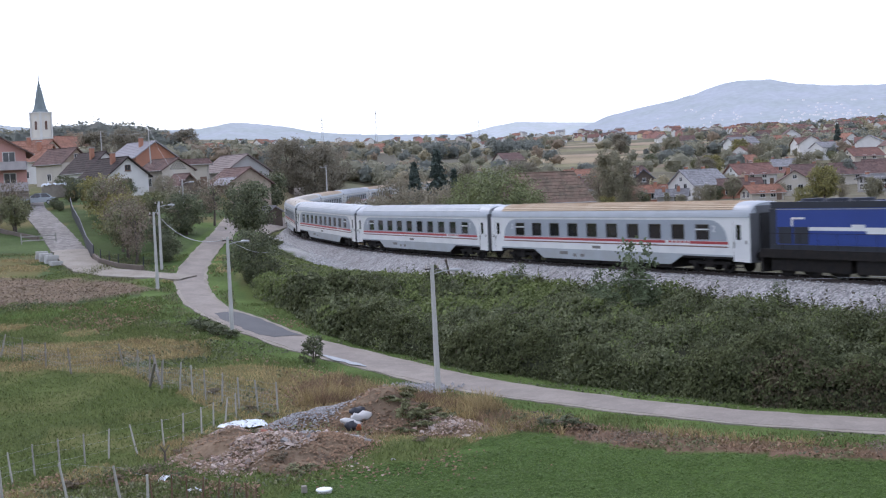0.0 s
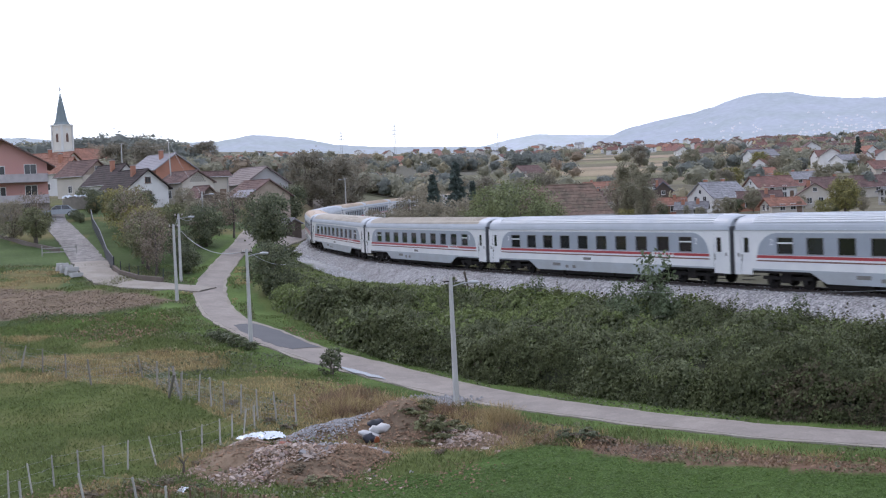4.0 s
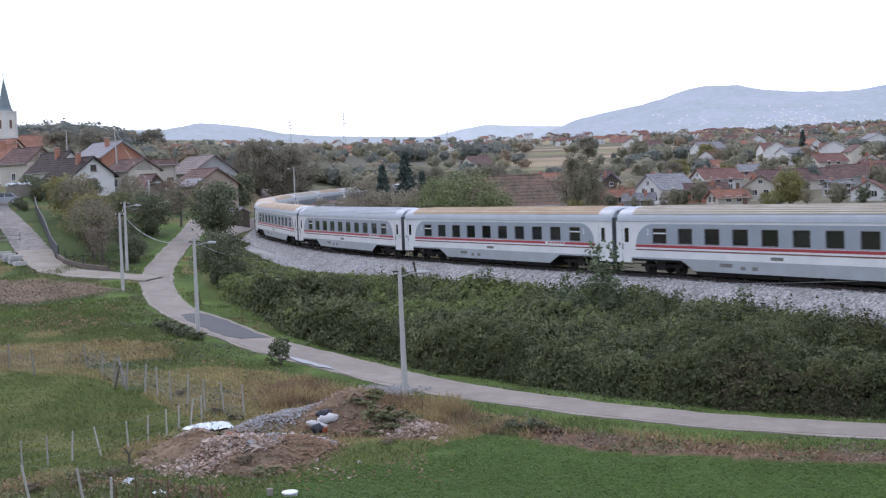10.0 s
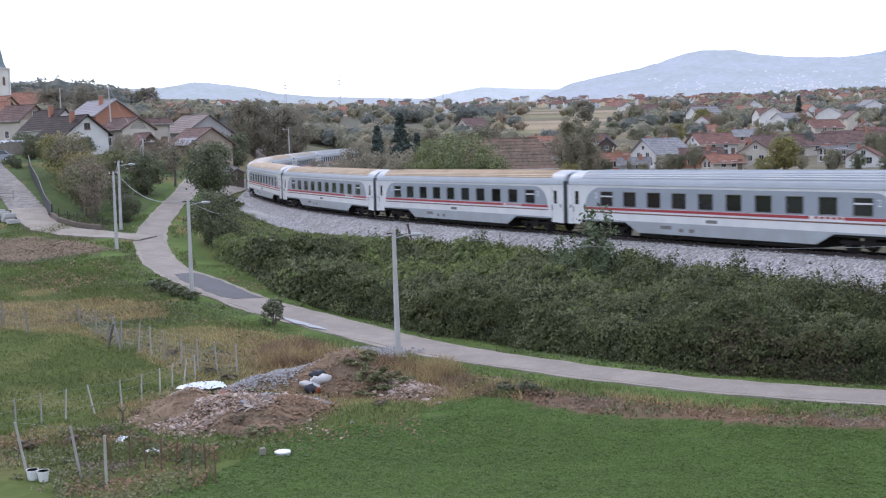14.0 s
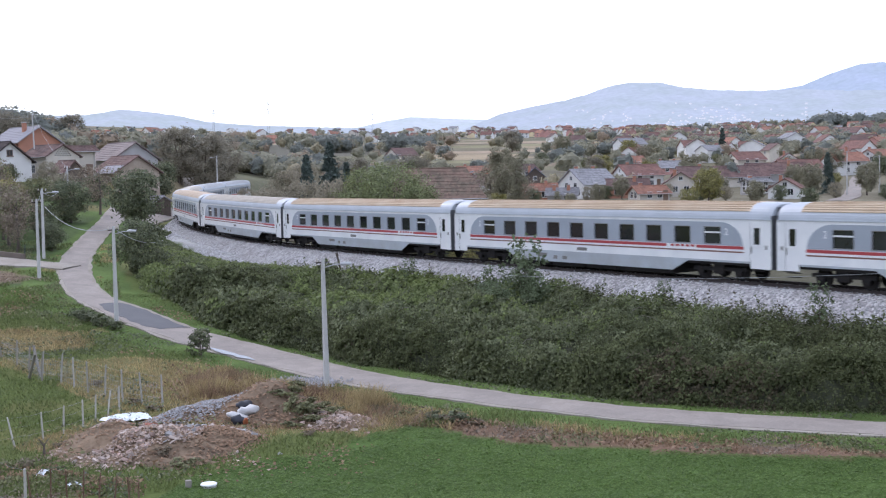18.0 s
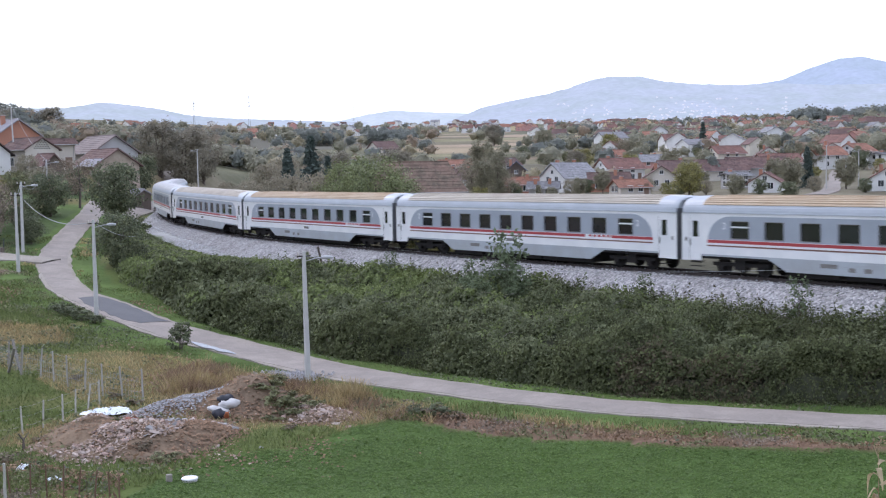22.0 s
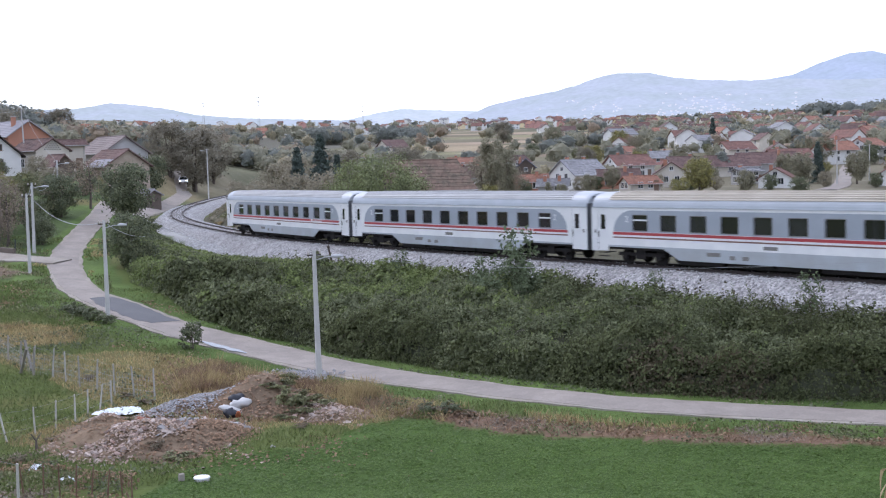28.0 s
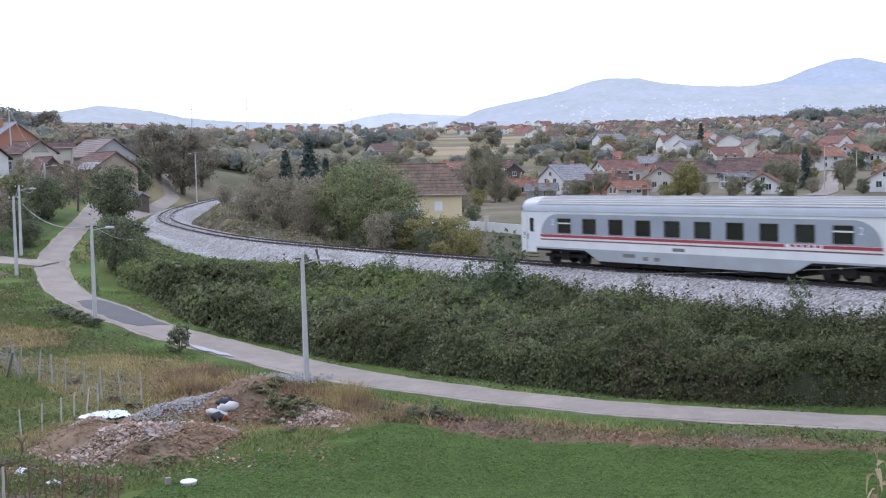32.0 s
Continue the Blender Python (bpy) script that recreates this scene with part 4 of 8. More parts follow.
def leaf_quads(p, size, rng, up=0.35, long=1.5, out=None, loose=0.5):
    """Leaves of about the given size at points p, turned every way, leaning to face upwards by up, or along out with some looseness."""
    n = len(p)
    nrm = rng.normal(size=(n, 3))
    if out is None:
        nrm[:, 2] = np.abs(nrm[:, 2]) + up
    else:
        nrm = nrm * loose + out / (np.linalg.norm(out, axis=1, keepdims=True) + 1e-9)
    nrm /= np.linalg.norm(nrm, axis=1, keepdims=True)
    a = np.cross(nrm, rng.normal(size=(n, 3)))
    a /= np.linalg.norm(a, axis=1, keepdims=True) + 1e-9
    b = np.cross(nrm, a)
    s = (size * rng.uniform(0.6, 1.4, n))[:, None]
    a, b = a * s * long / 2, b * s / 2
    return np.stack([p - a, p + b * 0.9 - a * 0.1, p + a, p - b * 0.9 - a * 0.1], 1)


def blade_quads(p, height, width, rng, lean=0.35):
    """Upright blades of grass: narrow quads that lean and taper."""
    n = len(p)
    t = rng.uniform(0, 2 * np.pi, n)
    w = np.stack([np.cos(t), np.sin(t), np.zeros(n)], 1) * (width * rng.uniform(0.6, 1.4, n))[:, None] / 2
    hgt = height * rng.uniform(0.5, 1.3, n)
    tip = np.stack([rng.normal(0, lean, n) * hgt, rng.normal(0, lean, n) * hgt, hgt], 1)
    return np.stack([p - w, p + w, p + tip + w * 0.25, p + tip - w * 0.25], 1)


# -- bramble thicket on the embankment --
road_s, road_d = track_near([q[0] for q in ROAD], [q[1] for q in ROAD])
order = np.argsort(road_s)
road_s, road_d = road_s[order], road_d[order]


def foot(s):
    return np.interp(s, road_s, road_d) - 3.2 - 1.8 * np.clip((s - 4) / 8, 0, 1) + 0.6 * (soft_noise(s * 1.0, s * 0 + 3, 3.0) - 0.5)


def crest(s):
    return np.interp(s, [-46, 6, 13, 24, 28, 34, 43, 48], [2.95, 3.2, 3.4, 3.5, 4.1, 7.3, 8.3, 8.6]) + 0.7 * (soft_noise(s, s * 0 + 9, 6.0) - 0.3) + 0.5 * (soft_noise(s, s * 0 + 5, 1.7) - 0.5)


def bush_top(s, d):
    """Height of the thicket above the soil."""
    lump = soft_noise(s, d, 4.6) ** 2 * 1.2 + soft_noise(s + 31, d, 1.7) ** 1.5 * 1.5 + soft_noise(s + 11, d + 3, 0.75) ** 1.3 * 0.8
    edge = np.clip((d - crest(s)) / 3.2, 0, 1) ** 1.5 * np.clip((foot(s) - d) / 0.5, 0, 1)
    return (0.25 + lump * np.clip((s + 60) / 30, 0.7, 1.15)) * np.sqrt(edge) * np.clip((31 - s) / 16, 0.3, 1)


def track_xy(s, d):
    a = np.interp(s, TS, TH)
    return np.interp(s, TS, TX) - np.sin(a) * d, np.interp(s, TS, TY) + np.cos(a) * d


# A dark sheet under the leaves, its colour standing in for inner shade.
ns, nd = 420, 44
SS, KK = np.meshgrid(np.linspace(-54, 48, ns), np.linspace(0, 1, nd), indexing="ij")
DD = crest(SS.ravel()) + KK.ravel() * (foot(SS.ravel()) - crest(SS.ravel()))
bx, by = track_xy(SS.ravel(), DD)
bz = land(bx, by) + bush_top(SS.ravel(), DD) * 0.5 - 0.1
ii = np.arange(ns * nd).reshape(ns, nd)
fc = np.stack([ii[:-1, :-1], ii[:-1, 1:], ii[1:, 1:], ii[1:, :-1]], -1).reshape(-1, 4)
me = bpy.data.meshes.new("shade_core")
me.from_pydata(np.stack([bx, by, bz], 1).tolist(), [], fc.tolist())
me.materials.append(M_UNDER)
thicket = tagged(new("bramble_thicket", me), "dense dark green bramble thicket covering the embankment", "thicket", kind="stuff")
n = 76000
s = -54 + 102 * RNG.random(n) ** 1.6
d = crest(s) + RNG.uniform(0, 1.02, n) * (foot(s) - crest(s))
keep = foot(s) - crest(s) > RNG.uniform(0, 9, n)
s, d = s[keep], d[keep]
s2 = -54 + 102 * RNG.random(15000) ** 1.6
s, d = np.concatenate([s, s2]), np.concatenate([d, foot(s2) - 1.5 * RNG.random(15000) ** 1.5 + 0.15])
# sprays: leaves strung along short arching shoots that lean downhill
n, per = len(s), 9
ang, ln, lift = RNG.normal(1.3, 0.9, n), RNG.uniform(0.2, 0.75, n), RNG.uniform(0.0, 1.0, n) ** 3 * 0.5
# Lower tone picks darker leaves: near end and foot; lifted sprays get lighter.
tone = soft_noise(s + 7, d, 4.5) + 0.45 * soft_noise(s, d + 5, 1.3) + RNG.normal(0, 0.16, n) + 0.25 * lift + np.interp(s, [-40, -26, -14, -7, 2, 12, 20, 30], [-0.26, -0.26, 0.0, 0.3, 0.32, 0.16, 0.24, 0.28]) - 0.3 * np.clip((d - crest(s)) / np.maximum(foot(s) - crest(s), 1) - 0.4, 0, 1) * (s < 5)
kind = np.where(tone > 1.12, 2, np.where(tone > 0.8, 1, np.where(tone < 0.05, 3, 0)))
u = np.tile(np.linspace(0, 1, per), n)
S, D, A, L_, U = [np.repeat(q, per) for q in (s, d, ang, ln, lift)]
S = S + np.cos(A) * L_ * u + RNG.normal(0, 0.07, n * per)
D = D + np.sin(A) * L_ * u + RNG.normal(0, 0.07, n * per)
x, y = track_xy(S, D)
z = land(x, y) + np.repeat(bush_top(s, d), per) * 0.85 + U * np.clip((31 - S) / 16, 0.3, 1) + L_ * (0.55 * u - 0.75 * u * u) + RNG.normal(0, 0.05, n * per)
slope_s = (bush_top(s + 0.25, d) - bush_top(s - 0.25, d)) / 0.5
slope_d = (bush_top(s, d + 0.25) - bush_top(s, d - 0.25)) / 0.5 - 0.55
head = np.interp(s, TS, TH)
face = np.stack([-slope_s * np.cos(head) + slope_d * np.sin(head), -slope_s * np.sin(head) - slope_d * np.cos(head), np.full(n, 0.8)], 1)
size = np.repeat(np.where(soft_noise(s, d, 2.2) > 0.5, 0.145, 0.1) * np.clip(1 + s / 70, 0.55, 1.1), per)
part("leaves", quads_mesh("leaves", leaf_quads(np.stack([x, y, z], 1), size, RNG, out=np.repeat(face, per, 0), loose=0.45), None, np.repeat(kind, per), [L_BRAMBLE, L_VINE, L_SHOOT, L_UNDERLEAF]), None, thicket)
# weeds and shoots standing ragged along the crest, against the ballast
n, per = 520, 16
s = RNG.uniform(-44, 26, n)
d = crest(s) + RNG.uniform(-0.25, 1.0, n)
tall, lean = RNG.uniform(0.25, 0.95, n) ** 1.5 + 0.15, RNG.normal(0, 0.25, (n, 2))
x, y = track_xy(s, d)
u = np.tile(np.linspace(0.05, 1, per), n)
stem = np.stack([np.repeat(x, per) + np.repeat(lean[:, 0] * tall, per) * u, np.repeat(y, per) + np.repeat(lean[:, 1] * tall, per) * u, np.repeat(land(x, y) + 0.1, per) + np.repeat(tall, per) * u], 1)
stem += RNG.normal(0, 0.06, stem.shape)
tagged(new("crest_weeds", quads_mesh("crest_weeds", leaf_quads(stem, 0.09, RNG, 0.3, 1.9), None, np.repeat(RNG.choice([0, 0, 1, 2], n), per), [L_BRAMBLE, L_VINE, L_UNDERLEAF])), "tall weeds and shoots along the embankment's crest", "weeds", kind="stuff")
# arching canes above the mass
g = Geo()
rng = random.Random(3)
for _ in range(420):
    s = rng.uniform(-50, 44)
    d = rng.uniform(float(crest(np.array([s]))[0]) + 0.3, float(foot(np.array([s]))[0]) - 0.8)
    x, y = track_xy(np.array([s]), np.array([d]))
    z = float(land(x, y)[0] + bush_top(np.array([s]), np.array([d]))[0]) - 0.2
    a, ln = rng.uniform(0, 6.28), rng.uniform(0.5, 1.3)
    p = [(x[0] + math.cos(a) * ln * k, y[0] + math.sin(a) * ln * k, z + ln * (0.9 * k - 0.75 * k * k)) for k in (0, 0.35, 0.7, 1.0)]
    g.tube(p, [0.012, 0.01, 0.008, 0.005], 4, caps=False)
part("canes", g, M_WOODP, thicket)


# -- trees and shrubs --
def make_tree(name, height, spread, leaf, label, category="tree", seed=1, clumps=70, per=34, size=0.3, base=0.28, trunk=0.16, stems=1, bare=0.0, shape=1.0):
    """Tapered trunk with limbs under a crown of leaf clumps; base: height share where the crown begins."""
    rng = np.random.default_rng(seed)
    pr = random.Random(seed)
    ob = empty(name, Matrix(), label, category)
    g = Geo()
    tips = []
    for k in range(stems):
        a = pr.uniform(0, 6.28)
        off = 0 if stems == 1 else pr.uniform(0.1, 0.35) * spread
        foot_ = Vector((math.cos(a) * off * 0.4, math.sin(a) * off * 0.4, -0.15))
        topp = Vector((math.cos(a) * off, math.sin(a) * off, height * pr.uniform(0.72, 0.9)))
        mid = foot_.lerp(topp, 0.5) + Vector((pr.uniform(-1, 1), pr.uniform(-1, 1), 0)) * 0.05 * height
        g.tube([foot_, foot_.lerp(mid, 0.5), mid, topp], [trunk * 1.25, trunk, trunk * 0.7, trunk * 0.15], 7)
        for _ in range(max(3, 8 // stems)):
            u = pr.uniform(base, 0.85)
            p0 = foot_.lerp(mid, u * 2) if u < 0.5 else mid.lerp(topp, u * 2 - 1)
            b = pr.uniform(0, 6.28)
            r = spread * pr.uniform(0.45, 0.95) * (1.15 - u * 0.7)
            p1 = p0 + Vector((math.cos(b) * r, math.sin(b) * r, height * pr.uniform(0.06, 0.24)))
            pm = p0.lerp(p1, 0.5) + Vector((0, 0, -0.03 * height))
            g.tube([p0, pm, p1], [trunk * 0.5, trunk * 0.3, trunk * 0.07], 5)
            tips += [p1, pm.lerp(p1, 0.4)]
            for _ in range(2):
                q = p0.lerp(p1, pr.uniform(0.4, 0.9))
                g.tube([q, q + Vector((pr.uniform(-1, 1), pr.uniform(-1, 1), pr.uniform(0, 1))) * 0.3 * spread], [trunk * 0.15, trunk * 0.04], 4, caps=False)
    part("trunk", g, M_BARK, ob)
    c = []
    for k in range(clumps):
        if k < len(tips):
            c.append(np.array(tips[k]))
            continue
        u = rng.uniform(0, 1) ** 0.8
        zz = base + (1 - base) * u
        w = spread * (math.sin(math.pi * min(1, 0.16 + 0.84 * (1 - u) ** shape)) * 0.85 + 0.18)
        a, r = rng.uniform(0, 6.28), w * rng.uniform(0.35, 1.0) ** 0.6 * rng.uniform(0.75, 1.15)
        c.append(np.array([math.cos(a) * r, math.sin(a) * r, height * zz * rng.uniform(0.93, 1.02)]))
    c = np.array(c)
    p = np.repeat(c, per, 0) + rng.normal(0, 1, (len(c) * per, 3)) * np.array([0.16, 0.16, 0.12]) * (0.5 * spread + 0.12 * height)
    p = p[rng.random(len(p)) > bare]
    p = p[p[:, 2] > 0.1]
    part("crown", quads_mesh("crown", leaf_quads(p, size, rng, out=(p - np.array([0, 0, height * 0.42])) / np.array([spread, spread, height * 0.5]), loose=0.55), leaf), None, ob)
    return ob


def make_fir(name, height, spread, seed):
    rng = np.random.default_rng(seed)
    ob = empty(name, Matrix(), "dark green fir with drooping branches", "fir tree")
    part("trunk", Geo().tube([(0, 0, -0.2), (0, 0, height * 0.6), (0, 0, height)], [0.2, 0.12, 0.02], 7), M_BARK, ob)
    pts = []
    z = height * 0.08
    while z < height * 0.98:
        w = spread * (1 - z / height) ** 0.85 + 0.1
        for k in range(9):
            a = rng.uniform(0, 6.28)
            ln = w * rng.uniform(0.7, 1.1)
            for u in np.linspace(0.15, 1, 12):
                pts.append((math.cos(a) * ln * u, math.sin(a) * ln * u, z - 0.25 * ln * u * u))
        z += height * 0.045
    pts = np.array(pts)
    pts = np.repeat(pts, 2, 0) + rng.normal(0, 0.09, (len(pts) * 2, 3)) * (0.5 + spread * 0.5)
    part("crown", quads_mesh("crown", leaf_quads(pts, 0.3, rng, 0.1, 2.0), L_FIR), None, ob)
    return ob


PROTO = {
    "plum": make_tree("garden_tree", 5.5, 2.2, L_BROWN, "half-bare garden tree with reddish brown twigs", seed=2, clumps=90, per=22, size=0.13, bare=0.25, trunk=0.13),
    "apple": make_tree("fruit_tree", 5.5, 2.6, L_OLIVE, "olive green fruit tree with a spreading crown", seed=3, clumps=110, per=50, size=0.16),
    "walnut": make_tree("walnut_tree", 7.0, 3.0, L_DARK, "large dark olive tree with a dense crown", seed=4, clumps=130, per=60, size=0.19, base=0.2),
    "elder": make_tree("elder_bush", 5.0, 2.6, L_DARK, "dense dark green shrub beside the lane", "shrub", seed=5, clumps=110, per=60, size=0.15, base=0.04, stems=4, trunk=0.07),
    "brush": make_tree("brushwood", 6.5, 3.2, L_BRUSH, "brownish autumn brush with thin stems", "shrub", seed=6, clumps=130, per=46, size=0.18, base=0.05, stems=5, trunk=0.08, bare=0.15),
    "willow": make_tree("willow", 9.5, 3.8, L_GREEN, "tall pale green willow shrub beside the track", "tree", seed=7, clumps=170, per=70, size=0.18, base=0.04, stems=5, trunk=0.12),
    "hazel": make_tree("hazel_bush", 4.0, 2.4, L_YELLOW, "yellowing hazel bush beside the track", "shrub", seed=8, clumps=100, per=50, size=0.14, base=0.03, stems=5, trunk=0.06),
    "oak": make_tree("broad_tree", 12.5, 5.0, L_OAK, "broad grey-brown autumn tree", "tree", seed=9, clumps=150, per=60, size=0.28, base=0.12, trunk=0.3, stems=2),
    "maple": make_tree("round_tree", 9.0, 3.6, L_TOWN, "round olive green tree", "tree", seed=10, clumps=110, per=50, size=0.28, base=0.15, trunk=0.22),
    "poplar": make_tree("slim_tree", 11.0, 2.2, L_TOWN, "slim tall tree thinning in autumn", "tree", seed=12, clumps=110, per=40, size=0.26, base=0.1, trunk=0.16, bare=0.1, shape=0.7),
    "golden": make_tree("golden_tree", 7.0, 3.4, L_YELLOW, "round tree in yellow autumn leaf", "tree", seed=13, clumps=100, per=44, size=0.26, base=0.12, trunk=0.18),
    "fir": make_fir("fir_tree", 11.0, 2.4, 14),
    "alder": make_tree("alder_shrub", 5.0, 1.9, L_BANK, "dark green alder shrub rising from the embankment", "shrub", seed=15, clumps=120, per=55, size=0.11, base=0.03, stems=6, trunk=0.05),
}
HEIGHT = {"plum": 6.27, "apple": 6.27, "walnut": 7.98, "elder": 5.70, "brush": 7.41, "willow": 10.83, "hazel": 4.56, "oak": 14.25, "maple": 10.26, "poplar": 12.54, "golden": 7.98, "fir": 12.54, "alder": 5.7}
used = set()


def plant(kind, x, y, h, turn=0.0, sink=0.0):
    """A tree of that kind, h metres high, on the ground at x, y."""
    m = pose(x, y, ground(x, y) - sink, 0, 0, turn) @ Matrix.Scale(h / HEIGHT[kind], 4)
    if kind not in used:
        used.add(kind)
        PROTO[kind].matrix_basis = m
        return PROTO[kind]
    src = PROTO[kind]
    keep_scale = src.matrix_basis.copy()
    src.matrix_basis = Matrix()
    ob = copy_thing(src, m)
    src.matrix_basis = keep_scale
    return ob


turn_rng = random.Random(21)
for kind, x, y, h in (
    ("plum", -26.0, 99.7, 5.3), ("plum", -28.6, 105.0, 5.4), ("hazel", -31.8, 115.7, 4.6), ("apple", -42.2, 116.6, 4.2), ("plum", -24.0, 123.7, 5.6), ("walnut", -18.4, 111.5, 6.6),
    ("elder", -14.6, 89.6, 4.5), ("elder", -23.4, 99.6, 2.6), ("elder", -25.5, 116.2, 4.6), ("apple", -27.2, 101.4, 4.6), ("elder", -46.4, 141.5, 1.5), ("plum", -25.6, 97.6, 3.6), ("plum", -30.2, 114.5, 4.4)):
    plant(kind, x, y, h, turn_rng.uniform(0, 360))
for kind, x, y, h in (
    ("oak", -30.5, 238, 12.5), ("oak", -26.2, 240, 14), ("oak", -24.5, 264, 14.0), ("brush", -33, 205, 6.0), ("oak", -87.6, 410, 13), ("oak", -84.0, 288, 11),
    ("fir", -0.7, 165, 12.0), ("fir", -3.8, 160, 9.8), ("fir", 1.6, 170, 9.0), ("brush", -6.9, 171, 6.8), ("brush", -9.0, 157, 4.2), ("brush", -12.4, 166, 3.2), ("brush", -7.6, 143, 4.6), ("brush", -3.6, 138, 6.6), ("brush", -0.6, 131, 6.4),
    ("willow", 2.9, 128, 8.8), ("willow", 5.8, 121.5, 9.8), ("willow", 8.0, 118.0, 7.6), ("brush", 0.2, 135, 7.2)):
    plant(kind, x, y, h, turn_rng.uniform(0, 360))
for kind, x, y, h in (
    ("hazel", 9.6, 111.6, 4.1), ("hazel", 12.1, 109.3, 4.3), ("hazel", 13.6, 105.6, 3.3), ("brush", 15.3, 102.0, 2.6), ("elder", 10.2, 107.4, 3.2), ("hazel", 11.0, 104.4, 2.2), ("elder", 8.6, 113.5, 4.6), ("brush", 6.2, 112.2, 4.6),
    ("poplar", 29.9, 212.9, 11.8), ("poplar", 31.6, 208, 10.4), ("brush", 29.5, 220, 8.6), ("brush", 33.0, 211, 6.0), ("fir", 100.2, 234.5, 9.7), ("maple", 93, 226, 7.2), ("maple", 105, 226.8, 7.2), ("golden", 65.6, 204.7, 6.7), ("maple", 69.0, 190, 4.6)):
    plant(kind, x, y, h, turn_rng.uniform(0, 360))
for kind, x, y, h in (
    ("maple", 57.7, 236, 5.0), ("maple", 91.5, 471, 10.5), ("golden", 104.6, 417, 9.0), ("maple", 111, 415, 7), ("oak", 89, 593, 12), ("maple", 110.6, 332, 5.5), ("oak", 17.7, 259, 11), ("maple", 15.5, 299, 8.2), ("maple", 87.6, 287, 8.2),
    ("brush", 40, 262, 6), ("golden", 75, 330, 7), ("maple", 130, 300, 8), ("fir", 140, 420, 13), ("oak", 4, 250, 10), ("brush", -6, 230, 8)):
    plant(kind, x, y, h, turn_rng.uniform(0, 360))

for kind, x, y, h in (
    ("elder", -38.2, 136, 3.0), ("plum", -34.2, 126, 3.6), ("elder", -33.0, 124, 3.2), ("hazel", -32.4, 119.7, 3.4), ("apple", -30.4, 124.3, 3.8), ("elder", -31.4, 136.4, 2.8), ("plum", -30.6, 146.8, 3.6), ("elder", -49.0, 157.6, 3.0), ("plum", -28.9, 112.4, 3.8),
    ("elder", -45.0, 139, 1.3), ("elder", -27.1, 137.4, 3.3), ("walnut", -29.4, 200.8, 8.2), ("elder", -44.0, 165, 3.0), ("brush", -37.5, 160, 3.6), ("oak", -56, 215, 11), ("elder", -26.0, 108.0, 3.0), ("apple", -29.4, 108.5, 4.6)):
    plant(kind, x, y, h, turn_rng.uniform(0, 360))
for kind, x, y, h in (
    ("brush", 22, 176, 3.5), ("hazel", 27, 196, 3.2), ("elder", 36, 215, 3.4), ("brush", 48, 222, 3.5), ("elder", 55, 238, 3.2), ("brush", 66, 232, 3.4), ("maple", 78, 236, 5.0), ("elder", 80, 208, 3.2), ("brush", 92, 212, 3.4), ("maple", 84, 262, 6.5), ("brush", 62, 262, 5), ("maple", 104, 262, 6),
    ("oak", 66, 300, 8), ("brush", 45, 300, 6), ("maple", 25, 285, 7), ("golden", 82, 305, 6), ("maple", 118, 300, 6), ("elder", 98, 204, 3.0), ("brush", 72, 214, 3.0), ("elder", 20, 150, 2.4)):
    plant(kind, x, y, h, turn_rng.uniform(0, 360))

for kind, x, y, h in (
    ("elder", -52, 168, 3.2), ("elder", -55, 172, 3.4), ("elder", -49, 164, 3.0), ("hazel", -38, 133, 5.2), ("plum", -33.3, 119.7, 6.0), ("apple", -36, 127, 4.8), ("brush", -29, 129, 4.0), ("plum", -43.4, 119.5, 5.6), ("brush", -46.5, 121, 4.6), ("plum", -27.4, 102.4, 4.6)):
    plant(kind, x, y, h, turn_rng.uniform(0, 360))

# saplings that stand out of the thicket
sap = make_tree("sapling", 3.6, 0.95, L_BANK, "slender green sapling on the embankment", "sapling", seed=31, clumps=46, per=13, size=0.13, base=0.06, trunk=0.03, stems=2)
for k, (s, d, h) in enumerate(((-6.5, 5.2, 4.6), (-7.8, 6.4, 3.4), (-5.0, 6.2, 2.8), (-9.4, 6.6, 2.6), (-6.8, 7.8, 2.6), (-25.5, 4.2, 1.9), (-35.0, 4.5, 2.4), (-16.0, 3.9, 1.4), (6.0, 4.6, 1.9), (-30, 4.0, 1.3))):
    p = on_track(s, d)
    m = pose(p.x, p.y, ground(p.x, p.y), 0, 0, 70 * k) @ Matrix.Scale(h / 3.6, 4)
    if k == 0:
        sap.matrix_basis = m
    else:
        copy_thing(sap, m)
for k, (s, d, h) in enumerate(((-7.0, 5.8, 3.6), (-5.4, 6.6, 3.3), (-8.8, 6.4, 3.2), (-3.6, 5.8, 2.4), (-10.6, 6.2, 2.3), (-7.6, 8.0, 3.4), (-6.2, 5.0, 2.3))):
    p = on_track(s, d)
    plant("alder", p.x, p.y, h, 50 * k)
# a lone dark shrub by the road and the ones under the poles
lone = make_tree("roadside_bush", 1.7, 0.85, L_DARK, "small dark round bush on the verge", "shrub", seed=41, clumps=40, per=30, size=0.11, base=0.02, stems=4, trunk=0.03)
lone.matrix_basis = pose(-7.0, 60.4, ground(-7.0, 60.4)) @ Matrix.Scale(0.82, 4)
for x, y, k in ((-14.2, 69.0, 0.85), (-15.0, 70.2, 0.75), (-12.4, 66.6, 0.75), (-13.3, 67.6, 0.9), (4.3, 43.5, 0.62), (3.5, 43.9, 0.5)):
    copy_thing(lone, pose(x, y, ground(x, y), 0, 0, x * 40) @ Matrix.Diagonal((1.15 * k, 1.15 * k, 0.6 * k, 1.0)))

